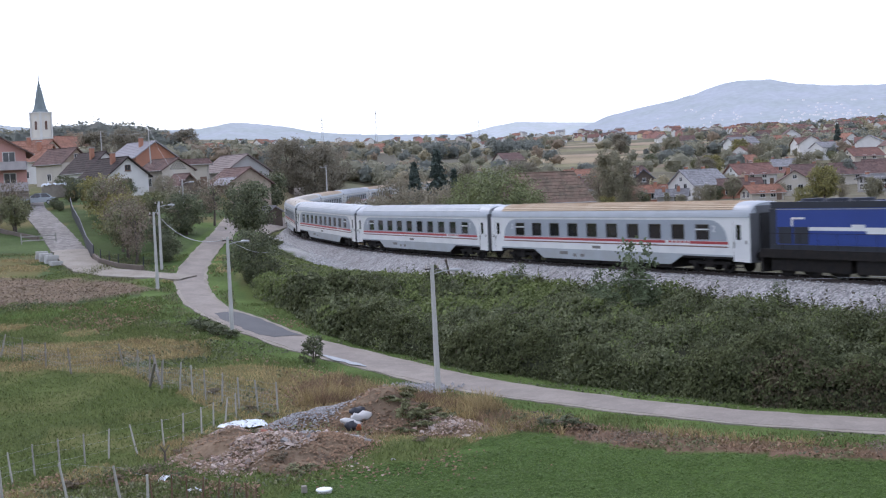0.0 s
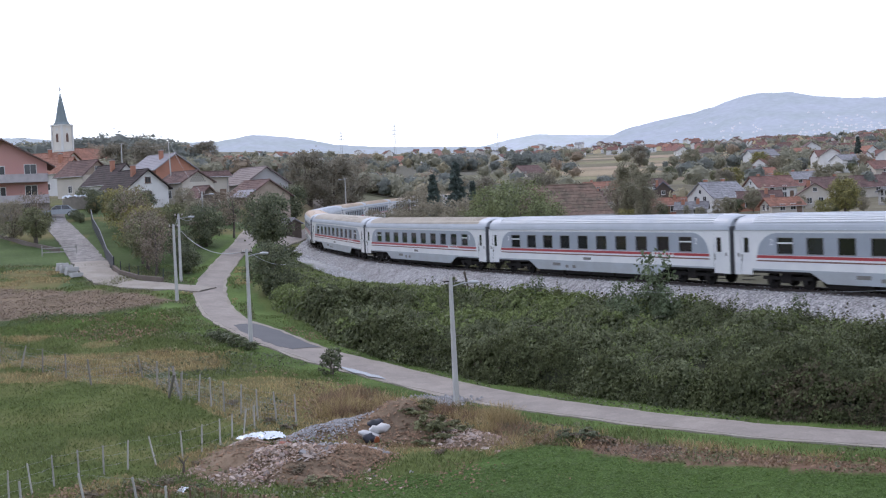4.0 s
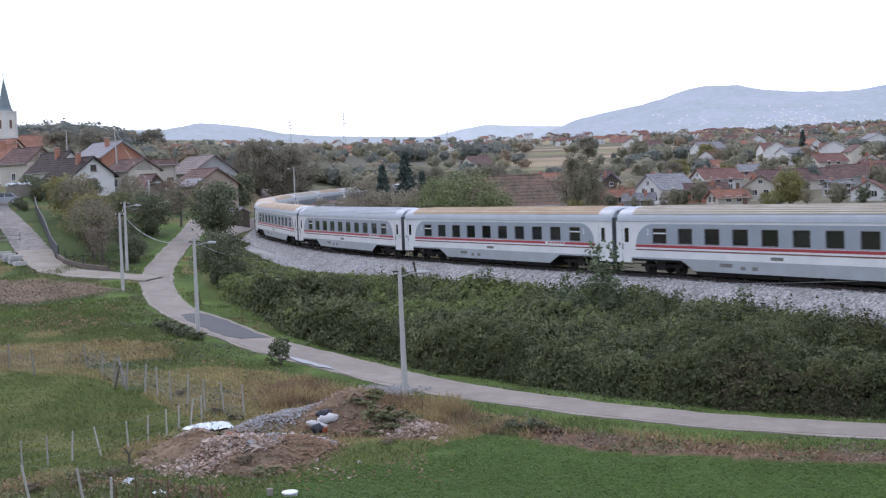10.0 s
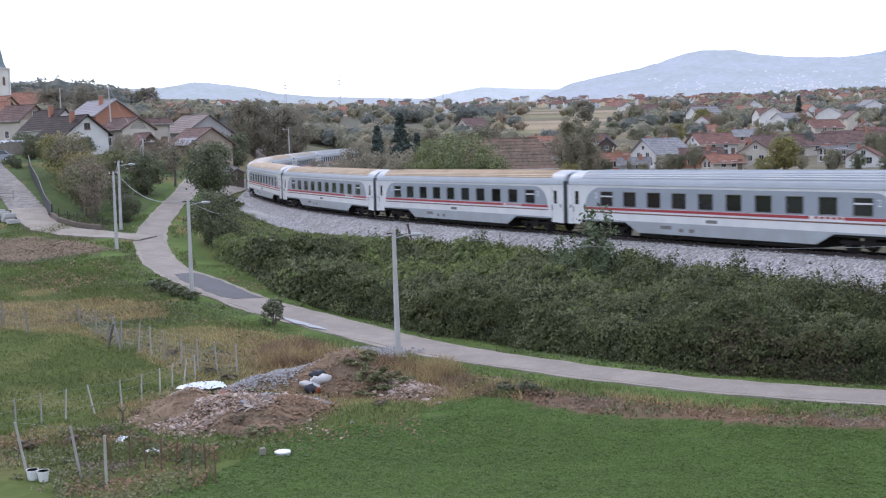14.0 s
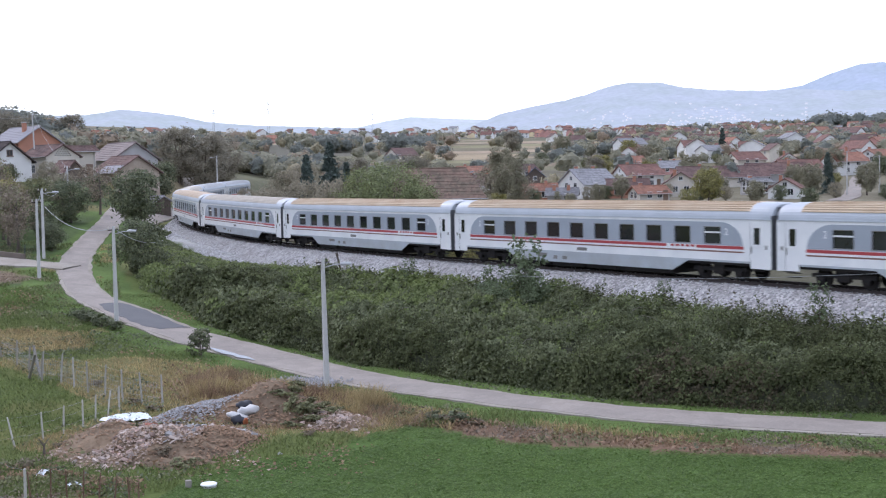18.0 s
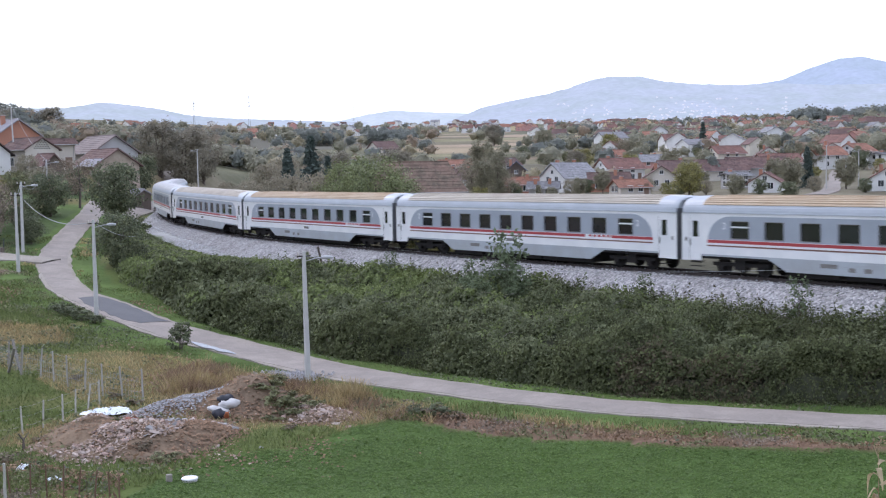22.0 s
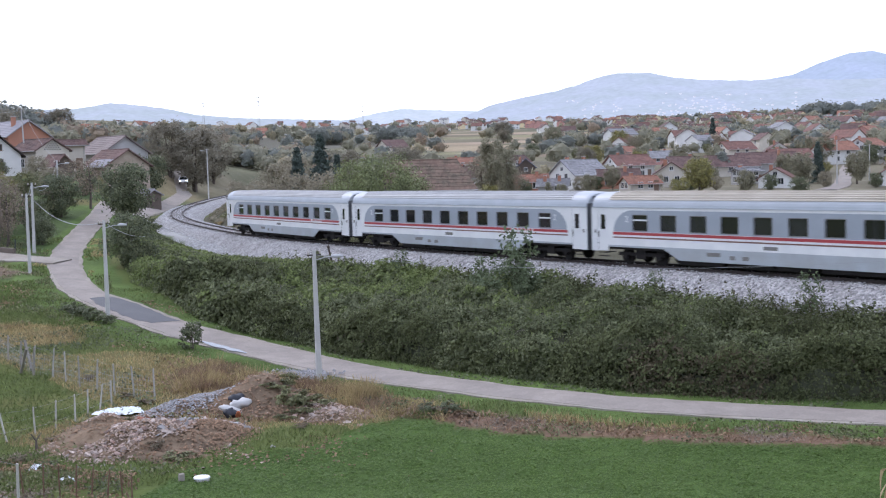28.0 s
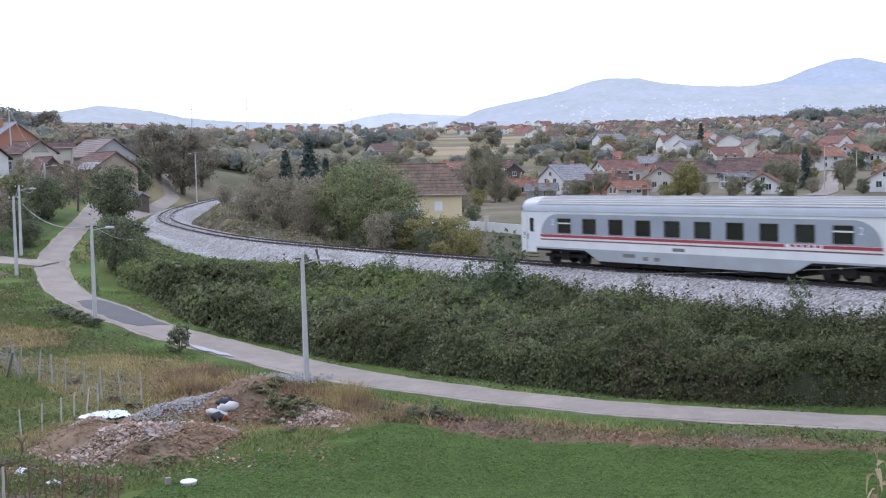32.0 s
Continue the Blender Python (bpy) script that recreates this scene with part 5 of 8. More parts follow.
# -- woods and hedges far off --
pts = []
wr = np.random.default_rng(77)
n = 60000
r = 255 * (2300 / 255) ** wr.uniform(0, 1, n)
a = np.radians(wr.uniform(-27, 34, n))
x, y = r * np.sin(a), r * np.cos(a)
copse = soft_noise(x + 500, y, 90) + 0.25 * soft_noise(x, y, 25)
row = (y * 0.94 - x * 0.34) / (30 + 18 * (r > 600))
hedge = (np.abs(row - np.round(row)) < 0.06) & (soft_noise(x, y, 40) > 0.35)
open_side = (a < 0.2) & (r > 380)
want = np.where((a > 0.05) & (r < 400), 0.004, np.where(hedge, np.where(open_side, 0.1, 0.3), np.where(copse > np.where(open_side, 0.84, np.where(r < 800, 0.62, 0.72)), np.where(open_side, 0.07, 0.16), 0.004)))
k = wr.random(n) < want
pts = np.stack([x[k], y[k]], 1)[:2600]
# a wooded ridge behind the church, and conifers on the valley's rim
a = np.radians(wr.uniform(-20.5, -12.0, 260))
r = wr.uniform(415, 450, 260)
pts = np.concatenate([pts, np.stack([r * np.sin(a), r * np.cos(a)], 1)])
a = np.radians(np.concatenate([wr.uniform(22.4, 33, 170), wr.uniform(-0.8, 1.2, 26), wr.uniform(2.4, 4.6, 26)]))
r = np.concatenate([wr.uniform(1180, 1300, 170), wr.uniform(640, 700, 52)])
pts = np.concatenate([pts, np.stack([r * np.sin(a), r * np.cos(a)], 1)])
zz = land(pts[:, 0], pts[:, 1]) + (soft_noise(pts[:, 0], pts[:, 1], 260) - 0.5) * np.clip((np.hypot(pts[:, 0], pts[:, 1]) - 450) / 600, 0, 1) * 9
allq, alli = [], []
ball = []
for i in range(8):
    for j in range(5):
        ball.append([(math.cos(t) * math.cos(f), math.sin(t) * math.cos(f), math.sin(f)) for t, f in ((i * math.pi / 4, -1.4 + 0.56 * j), ((i + 1) * math.pi / 4, -1.4 + 0.56 * j), ((i + 1) * math.pi / 4, -0.84 + 0.56 * j), (i * math.pi / 4, -0.84 + 0.56 * j))])
ball = np.array(ball)
for k, (x, y) in enumerate(pts):
    r = math.hypot(x, y)
    hgt = wr.uniform(3, 7) * (1 + 0.25 * (r > 700)) * (0.6 if r > 1500 else 1.0)
    if k >= len(pts) - 482:
        hgt = {0: float(np.interp(math.degrees(math.atan2(x, y)), [-20, -16, -14.8, -13.5, -12.2], [12, 14, 13.5, 11, 8])) * wr.uniform(0.8, 1.05), 1: wr.uniform(10, 17), 2: wr.uniform(6, 10)}[0 if r < 500 else 1 if r > 1000 else 2]
    m = 190 if r < 900 else 60
    if k >= len(pts) - 482:
        m = 420 if r < 500 else 150
    wid = hgt * wr.uniform(0.35, 0.75)
    u = wr.normal(0, 1, (m, 3))
    u /= np.linalg.norm(u, axis=1, keepdims=True)
    u *= wr.uniform(0.65, 1.0 if r < 500 else 1.1, (m, 1)) * (1 + 0.3 * np.sin(4 * u[:, :1] + k) * np.cos(5 * u[:, 2:] + 2 * k))
    p = np.stack([x + u[:, 0] * wid, y + u[:, 1] * wid, zz[k] + hgt * (0.52 + 0.48 * u[:, 2])], 1)
    allq.append(leaf_quads(p, min(hgt * (0.13 if r < 900 else 0.2), 0.9 if r < 900 else 1.6), wr, long=1.3, out=u + np.array([0, 0, 0.25]), loose=0.3))
    bump = ball * (0.78 * (1 + 0.3 * np.sin(4 * ball[:, :, :1] + k) * np.cos(5 * ball[:, :, 2:] + 2 * k)))
    allq.append(np.stack([x + bump[:, :, 0] * wid, y + bump[:, :, 1] * wid, zz[k] + hgt * (0.52 + 0.48 * bump[:, :, 2])], 2))
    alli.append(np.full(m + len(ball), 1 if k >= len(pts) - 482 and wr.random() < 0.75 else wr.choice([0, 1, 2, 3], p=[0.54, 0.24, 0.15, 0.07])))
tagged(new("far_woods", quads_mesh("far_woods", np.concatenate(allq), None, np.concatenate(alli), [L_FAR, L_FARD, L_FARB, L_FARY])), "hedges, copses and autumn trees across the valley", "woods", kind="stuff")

# -- grasses --
def scatter(n, x0, x1, y0, y1, test):
    x, y = RNG.uniform(x0, x1, n), RNG.uniform(y0, y1, n)
    k = test(x, y)
    x, y = x[k], y[k]
    return np.stack([x, y, land(x, y) + uneven(x, y)], 1)


def off_road(x, y):
    return road_off(x, y) > 1.45


L_CROP = leafy("crop_leaf", (0.148, 0.222, 0.06), (0.122, 0.188, 0.05), 0.15, 0.5)
p = scatter(230000, -14, 27, 22, 44, lambda x, y: inside(x, y, CROP) & (np.hypot(x, y) > 26) & (x > -0.36 * y) & (x < 0.56 * y))
p[:, 2] += RNG.uniform(0.0, 0.06, len(p)) * (0.3 + soft_noise(p[:, 0], p[:, 1], 1.2))
tagged(new("crop_plants", quads_mesh("crop_plants", leaf_quads(p, 0.055, RNG, 2.6), L_CROP)), "low bright green crop covering the near field", "crop", kind="stuff")
p = scatter(42000, 2, 24, 33, 46, lambda x, y: inside(x, y - 2.3, CROP) & ~inside(x, y - 0.1, CROP) & off_road(x, y))
p[:, 2] += RNG.random(len(p)) * 0.4 * soft_noise(p[:, 0], p[:, 1], 0.9)
index = np.where(soft_noise(p[:, 0], p[:, 1], 1.8) > 0.66, 1, np.where(soft_noise(p[:, 0] + 8, p[:, 1], 2.5) > 0.7, 2, 0))
tagged(new("withered_weeds", quads_mesh("withered_weeds", leaf_quads(p, 0.07, RNG, 0.3), None, index, [L_RUST, L_BROWN, L_OLIVE])), "withered reddish brown weeds along the field's edge", "weeds", kind="stuff")
p = scatter(260000, -30, 26, 35, 80, lambda x, y: ~inside(x, y, CROP) & off_road(x, y) & (track_near(x, y)[1] > foot(track_near(x, y)[0]) - 0.2) & (x > -0.48 * y) & ~(inside(x, y - 2.0, CROP) & (x > 4)))
n1 = soft_noise(p[:, 0], p[:, 1], 9) * 0.7 + soft_noise(p[:, 0] + 40, p[:, 1], 2.3) * 0.5
md, dr = inside(p[:, 0], p[:, 1], MEADOW), inside(p[:, 0], p[:, 1], DRY)
hgt = np.where(md, 0.075, np.where(dr, 0.26, 0.13)) * np.clip((road_off(p[:, 0], p[:, 1]) - 1.2) / 3, 0.25, 1) * (0.5 + soft_noise(p[:, 0], p[:, 1], 1.7))
verge = road_off(p[:, 0], p[:, 1]) < 3.2
index = np.where(dr & (n1 > 0.5) & ~verge, np.where(n1 > 0.74, 2, 1), np.where((n1 > 0.6) & ~md & ~verge, 1, 0))
tagged(new("wild_grass", quads_mesh("wild_grass", blade_quads(p, hgt, np.where(md, 0.045, 0.034), RNG, 0.5), None, index, [L_GRASS, L_DRY, L_RUST])), "rough green and straw-coloured grass with dead bracken", "grass", kind="stuff")

# tall straw behind the rubble heap
STRAW = [(-6.6, 48.8), (-6.6, 52.4), (-5.4, 56.2), (-3.4, 52.6), (-1.0, 50.8), (0.8, 50.0), (2.4, 47.2), (0.6, 45.4), (-1.0, 48.4), (-4.4, 49.8)]
p = scatter(26000, -7, 3, 45, 57, lambda x, y: inside(x, y, STRAW) & (soft_noise(x, y, 1.6) > 0.25))
hgt = 0.5 * (0.45 + soft_noise(p[:, 0], p[:, 1], 1.1))
index = np.where(soft_noise(p[:, 0] + 5, p[:, 1], 1.3) > 0.72, 1, 0)
tagged(new("straw_grass", quads_mesh("straw_grass", blade_quads(p, hgt, 0.03, RNG, 0.4), None, index, [L_DRY, L_RUST])), "tall dry straw-coloured grass behind the heap", "grass", kind="stuff")

# rough grass and weeds over the fields by the lane
p = scatter(90000, -50, -12, 56, 104, lambda x, y: ~inside(x, y, PLOUGH) & off_road(x, y) & (x > -0.56 * y) & (x < -0.18 * y) & (y > 60) & (soft_noise(x, y, 2.6) + 0.6 * soft_noise(x + 5, y, 0.8) > 0.7))
hgt = 0.16 * (0.3 + soft_noise(p[:, 0], p[:, 1], 2.0))
tone = soft_noise(p[:, 0], p[:, 1], 9) * 0.7 + soft_noise(p[:, 0] + 40, p[:, 1], 2.3) * 0.5
index = np.where(inside(p[:, 0], p[:, 1], STRIP), 0, np.where(inside(p[:, 0], p[:, 1], FURROW), 3, np.where(tone > 0.68, 1, np.where(tone < 0.42, 3, 0))))
tagged(new("field_grass", quads_mesh("field_grass", blade_quads(p, hgt, 0.07, RNG, 0.6), None, index, [L_GRASS, L_DRY, L_RUST, L_OLIVE])), "rough uneven grass over the fields by the lane", "grass", kind="stuff")
# clods of the ploughed strip
p = scatter(40000, -46, -19, 74, 93, lambda x, y: inside(x, y, PLOUGH))
p[:, 2] += 0.03
tagged(new("soil_clods", quads_mesh("soil_clods", leaf_quads(p, 0.08, RNG, 1.5), L_CLOD)), "brown clods and stubble on the ploughed strip", "soil", kind="stuff")

# tangled withered weeds round the near fence
TANGLE = [(-15.5, 31), (-15, 37.5), (-10, 40), (-8.4, 37.6), (-5.8, 35.8), (-5.7, 31.5), (-9, 29)]
p = scatter(16000, -16, -5, 29, 40, lambda x, y: inside(x, y, TANGLE) & (soft_noise(x, y, 1.7) + 0.4 * soft_noise(x, y, 0.6) > 0.55))
p[:, 2] += RNG.uniform(0.0, 0.45, len(p)) * soft_noise(p[:, 0], p[:, 1], 1.1)
index = (soft_noise(p[:, 0] + 3, p[:, 1], 1.9) * 3.99).astype(int)
tagged(new("tangled_weeds", quads_mesh("tangled_weeds", leaf_quads(p, 0.075, RNG, 0.4), None, index, [L_DARK, L_RUST, L_OLIVE, L_BROWN])), "tangled green and withered weeds round the wire fence", "weeds", kind="stuff")

# leafy weeds among the grass
p = scatter(52000, -30, 22, 36, 82, lambda x, y: ~inside(x, y, CROP) & ~inside(x, y, MEADOW) & off_road(x, y) & (track_near(x, y)[1] > foot(track_near(x, y)[0]) - 0.2) & (x > -0.48 * y) & (soft_noise(x, y, 3.4) + 0.5 * soft_noise(x + 9, y, 1.1) > 0.86))
p[:, 2] += RNG.uniform(0.03, 0.34, len(p)) * (0.3 + soft_noise(p[:, 0], p[:, 1], 1.6)) * np.clip((road_off(p[:, 0], p[:, 1]) - 1.9) / 2.5, 0.1, 1)
index = np.where(soft_noise(p[:, 0] + 20, p[:, 1], 5.0) > 0.66, 2, np.where(soft_noise(p[:, 0], p[:, 1] + 60, 4.0) > 0.5, 1, 0))
tagged(new("weeds", quads_mesh("weeds", leaf_quads(p, 0.1, RNG, 0.6), None, index, [L_DARK, L_OLIVE, L_RUST])), "dark green and withered weeds in the rough grass", "weeds", kind="stuff")

# rough growth behind the track
n = 60000
s = RNG.uniform(-30, 112, n)
d = -4.2 - RNG.random(n) ** 1.5 * 13
k = soft_noise(s, d, 2.6) + 0.5 * soft_noise(s + 4, d, 0.9) > 0.55
s, d = s[k], d[k]
x, y = track_xy(s, d)
z = land(x, y) + RNG.random(len(s)) * (0.15 + 1.0 * soft_noise(s, d + 40, 3.0) ** 2 * np.clip((-d - 4) / 4, 0.2, 1))
index = (soft_noise(s + 3, d, 3.5) * 3.99).astype(int)
tagged(new("trackside_growth", quads_mesh("trackside_growth", leaf_quads(np.stack([x, y, z], 1), 0.17, RNG, 0.5), None, index, [L_BRUSH, L_OLIVE, L_BRUSH, L_DRY])), "rough brownish weeds and grass behind the track", "weeds", kind="stuff")

# ---- buildings ----
def roof_mat(name, c, o):
    m = mat(name, c, 0.85, vary=0.16, scale=0.55, fine=7, other=o, amount=0.9, bump=0.02, random_hue=0.12, spec=0.2)
    return cells(m, 2.6, 0.78, 1.22)


W_WHITE = mat("render_white", (0.72, 0.71, 0.68), 0.9, vary=0.05, scale=0.5, fine=8, other=(0.58, 0.57, 0.54))
W_PINK = mat("render_pink", (0.52, 0.29, 0.255), 0.9, vary=0.06, scale=0.5, fine=8, other=(0.55, 0.28, 0.23))
W_BEIGE = mat("render_beige", (0.58, 0.53, 0.45), 0.9, vary=0.07, scale=0.5, fine=8, other=(0.46, 0.42, 0.36))
W_YELLOW = mat("render_yellow", (0.72, 0.6, 0.38), 0.9, vary=0.05, scale=0.5, fine=8, other=(0.64, 0.53, 0.34))
W_GREY = mat("render_grey", (0.42, 0.41, 0.4), 0.9, vary=0.08, scale=0.5, fine=8, other=(0.34, 0.33, 0.31))
W_BRICK = mat("bare_brick", (0.42, 0.2, 0.13), 0.9, vary=0.18, scale=0.7, fine=12, other=(0.34, 0.17, 0.12), bump=0.01)
W_TIMBER = mat("dark_timber", (0.13, 0.1, 0.08), 0.9, vary=0.2, scale=1.5, fine=14)
R_BROWN = roof_mat("tiles_brown", (0.17, 0.108, 0.095), (0.12, 0.082, 0.075))
R_RED = roof_mat("tiles_red", (0.225, 0.12, 0.098), (0.165, 0.098, 0.083))
R_ORANGE = roof_mat("tiles_orange", (0.33, 0.165, 0.115), (0.24, 0.13, 0.095))
R_GREY = roof_mat("tiles_grey", (0.27, 0.265, 0.27), (0.22, 0.215, 0.22))
R_BLUE = roof_mat("tiles_slate_blue", (0.12, 0.14, 0.19), (0.09, 0.105, 0.14))
R_MOSS = roof_mat("tiles_mossy", (0.23, 0.15, 0.115), (0.14, 0.115, 0.085))
R_METAL = mat("roof_metal", (0.33, 0.315, 0.33), 0.85, 0.0, spec=0.15, vary=0.08, scale=0.6, fine=5)
R_DARK = roof_mat("tiles_dark", (0.06, 0.045, 0.043), (0.045, 0.037, 0.036))
R_SHEET = mat("roof_sheet", (0.21, 0.165, 0.155), 0.75, 0.0, vary=0.15, scale=0.5, fine=5, other=(0.15, 0.115, 0.105), amount=0.8)
R_PALE = mat("pale_sheet", (0.36, 0.35, 0.37), 0.85, 0.0, spec=0.15, vary=0.15, scale=0.6, fine=5)
W_DRAB = mat("shaded_plaster", (0.3, 0.27, 0.25), 0.95, vary=0.12, scale=0.7, fine=8, other=(0.23, 0.205, 0.19))
W_PARAPET = mat("parapet_stucco", (0.47, 0.43, 0.43), 0.95, vary=0.15, scale=1.6, fine=9, other=(0.36, 0.33, 0.33), amount=0.8)
W_STONE = mat("bare_plaster", (0.4, 0.33, 0.26), 0.95, vary=0.14, scale=0.9, fine=7, other=(0.27, 0.21, 0.16), amount=0.8, bump=0.02)
R_COPPER = mat("spire_green", (0.19, 0.235, 0.24), 0.6, vary=0.1, scale=0.4, fine=4, other=(0.15, 0.185, 0.19))
H_FRAME = mat("window_frame", (0.7, 0.69, 0.66), 0.6, vary=0.05)
H_DARKFRAME = mat("brown_frame", (0.16, 0.09, 0.06), 0.6, vary=0.1)
H_PANE = mat("window_pane", (0.05, 0.055, 0.06), 0.08, vary=0.25, scale=1.0, fine=3, random_hue=0.4, spec=0.8)
H_BLIND = mat("roller_blind", (0.78, 0.78, 0.75), 0.7, vary=0.05)
H_DOOR = mat("house_door", (0.2, 0.13, 0.09), 0.6, vary=0.12)
WINBASE = {}
# Far panes are greyed, the distance's weaker contrast put into their colour.
H_FARPANE = mat("small_pane", (0.17, 0.18, 0.19), 0.3, vary=0.2)
FARWIN = Geo().box(-0.7, 0.7, -0.05, 0.02, 0, 1.4).mesh("window", H_FARPANE)


def window(parent, m, w, h, frame_m=None, blind=False):
    """A framed window let into a wall: frame, pane, sill."""
    key = (w, h, frame_m.name if frame_m else "", blind)
    if key not in WINBASE:
        fr = Geo()
        t = 0.08
        for a, b, c, d in ((-w / 2, w / 2, h - t, h), (-w / 2, w / 2, 0, t), (-w / 2, -w / 2 + t, t, h - t), (w / 2 - t, w / 2, t, h - t), (-0.03, 0.03, t, h - t)):
            fr.box(a, b, -0.05, 0.03, c, d)
        WINBASE[key] = (fr.mesh("window", frame_m or H_FRAME), Geo().box(-w / 2 + t, w / 2 - t, -0.035, -0.02, t, h - t).mesh("pane", H_BLIND if blind else H_PANE), Geo().box(-w / 2 - 0.08, w / 2 + 0.08, -0.16, 0.02, -0.07, 0).mesh("sill", frame_m or H_FRAME))
    a, b, c = WINBASE[key]
    ob = part("window", a, None, parent, m=m)
    part("pane", b, None, ob)
    part("sill", c, None, ob)
    return ob


def gable_roof(l, w, z0, rise, over, thick=0.16, rows=9, hip=0.0):
    """Two slopes of overlapping tile courses, with ridge cap; hip pulls the ridge ends in."""
    g = Geo()
    slope = rise / (w / 2)
    for sgn in (-1, 1):
        for k in range(rows):
            a, b = k / rows, (k + 1) / rows
            y0, y1 = (w / 2 + over) * (1 - a), (w / 2 + over) * (1 - b)
            zz = lambda y: z0 + rise - slope * y
            x0, x1 = l / 2 + over - (l / 2 - 0.2) * hip * a, l / 2 + over - (l / 2 - 0.2) * hip * b
            lift = 0.05
            pts = [(-x0, sgn * y0, zz(y0) + lift + thick), (x0, sgn * y0, zz(y0) + lift + thick), (x1, sgn * y1, zz(y1) + thick), (-x1, sgn * y1, zz(y1) + thick)]
            g.face(pts if sgn < 0 else pts[::-1])
            low = [(x, y, z - thick - lift * (j < 2)) for j, (x, y, z) in enumerate(pts)]
            g.face(low[::-1] if sgn < 0 else low)
            g.face([pts[0], low[0], low[1], pts[1]])
            g.face([pts[1], low[1], low[2], pts[2]])
            g.face([pts[3], low[3], low[0], pts[0]])
    if hip:
        for e in (-1, 1):
            for k in range(rows):
                a, b = k / rows, (k + 1) / rows
                y0, y1 = (w / 2 + over) * (1 - a), (w / 2 + over) * (1 - b)
                x0, x1 = l / 2 + over - (l / 2 - 0.2) * hip * a, l / 2 + over - (l / 2 - 0.2) * hip * b
                g.face([(e * x0, -y0, z0 + rise - slope * y0 + thick), (e * x0, y0, z0 + rise - slope * y0 + thick), (e * x1, y1, z0 + rise - slope * y1 + thick - 0.03), (e * x1, -y1, z0 + rise - slope * y1 + thick - 0.03)])
    rx = l / 2 + over - (l / 2 - 0.2) * hip
    g.tube([(-rx, 0, z0 + rise + thick + 0.02), (rx, 0, z0 + rise + thick + 0.02)], [0.1, 0.1], 6)
    return g


def house(name, x, y, yaw, l, w, wall_h, rise, wall_m, roof_m, label, floors=1, over=0.5, chimney=1, win=(2, 2, 1, 1), frame_m=None, hip=0.0, gable_m=None, attic=True, z=None, blind=False, category="house", group="", fine=True):
    """A house with a pitched roof. Its ridge runs along its own x; win: windows on the two long sides and the two gables."""
    base = (ground(x, y) if z is None else z)
    ob = empty(name, pose(x, y, base, 0, 0, yaw), label, category, group)
    wl = Geo().box(-l / 2, l / 2, -w / 2, w / 2, -1.5, wall_h)
    if not hip:
        for e in (-1, 1):
            tri = [(-w / 2, wall_h), (w / 2, wall_h), (0, wall_h + rise)]
            if fine:
                part("gable", Geo().prism(tri, e * (l / 2 - 0.25), e * l / 2, "x"), gable_m or wall_m, ob)
            else:
                wl.prism(tri, e * (l / 2 - 0.25), e * l / 2, "x")
    part("wall", wl, wall_m, ob)
    part("roof", gable_roof(l, w, wall_h, rise, over, hip=hip, rows=9 if fine else 3), roof_m, ob)
    if fine:
        for sgn in (-1, 1):
            zz = wall_h - rise / (w / 2) * over
            part("gutter", Geo().tube([(-l / 2 - over, sgn * (w / 2 + over + 0.05), zz + 0.1), (l / 2 + over, sgn * (w / 2 + over + 0.05), zz + 0.1)], [0.07, 0.07], 6), W_GREY, ob)
        part("downpipe", Geo().tube([(l / 2 - 0.2, -w / 2 - 0.07, 0), (l / 2 - 0.2, -w / 2 - 0.07, wall_h)], [0.05, 0.05], 6), W_GREY, ob)
    for k in range(chimney):
        cx, cy = (-0.22 + 0.5 * k) * l, 0.16 * w
        top = wall_h + rise + 0.75
        ch = part("chimney", Geo().box(cx - 0.3, cx + 0.3, cy - 0.3, cy + 0.3, wall_h + rise * 0.4, top), W_BRICK, ob)
        part("chimney_cap", Geo().box(cx - 0.38, cx + 0.38, cy - 0.38, cy + 0.38, top, top + 0.12), W_GREY, ch)
    if not fine:
        for f in range(floors):
            for sgn in (-1, 1):
                for u in (-0.22, 0.22) if sgn < 0 or floors > 2 else (0,):
                    part("window", FARWIN, None, ob, m=pose(u * l, sgn * (w / 2 + 0.003), f * wall_h / floors + 0.9, 0, 0, 0 if sgn < 0 else 180))
        return ob
    fh = wall_h / floors
    ww, wh = (1.1, 1.25) if fine else (1.2, 1.3)
    for f in range(floors):
        zz = f * fh + min(0.95, fh * 0.36)
        for side, n in enumerate(win):
            for k in range(n):
                u = (k + 1) / (n + 1) - 0.5
                if side < 2:
                    sgn = -1 if side == 0 else 1
                    m = pose(u * l, sgn * (w / 2 + 0.003), zz, 0, 0, 0 if sgn < 0 else 180)
                else:
                    sgn = -1 if side == 2 else 1
                    m = pose(sgn * (l / 2 + 0.003), u * w, zz, 0, 0, -90 if sgn < 0 else 90)
                window(ob, m, ww, wh, frame_m, blind)
    if attic and not hip and rise > 1.8:
        for sgn in (-1, 1):
            window(ob, pose(sgn * (l / 2 + 0.003), 0, wall_h + rise * 0.25, 0, 0, -90 if sgn < 0 else 90), 0.9, 0.9, frame_m)
    if fine:
        part("door", Geo().box(l * 0.36 - 0.5, l * 0.36 + 0.5, -w / 2 - 0.04, -w / 2 + 0.02, 0, 2.05), H_DOOR, ob)
    return ob


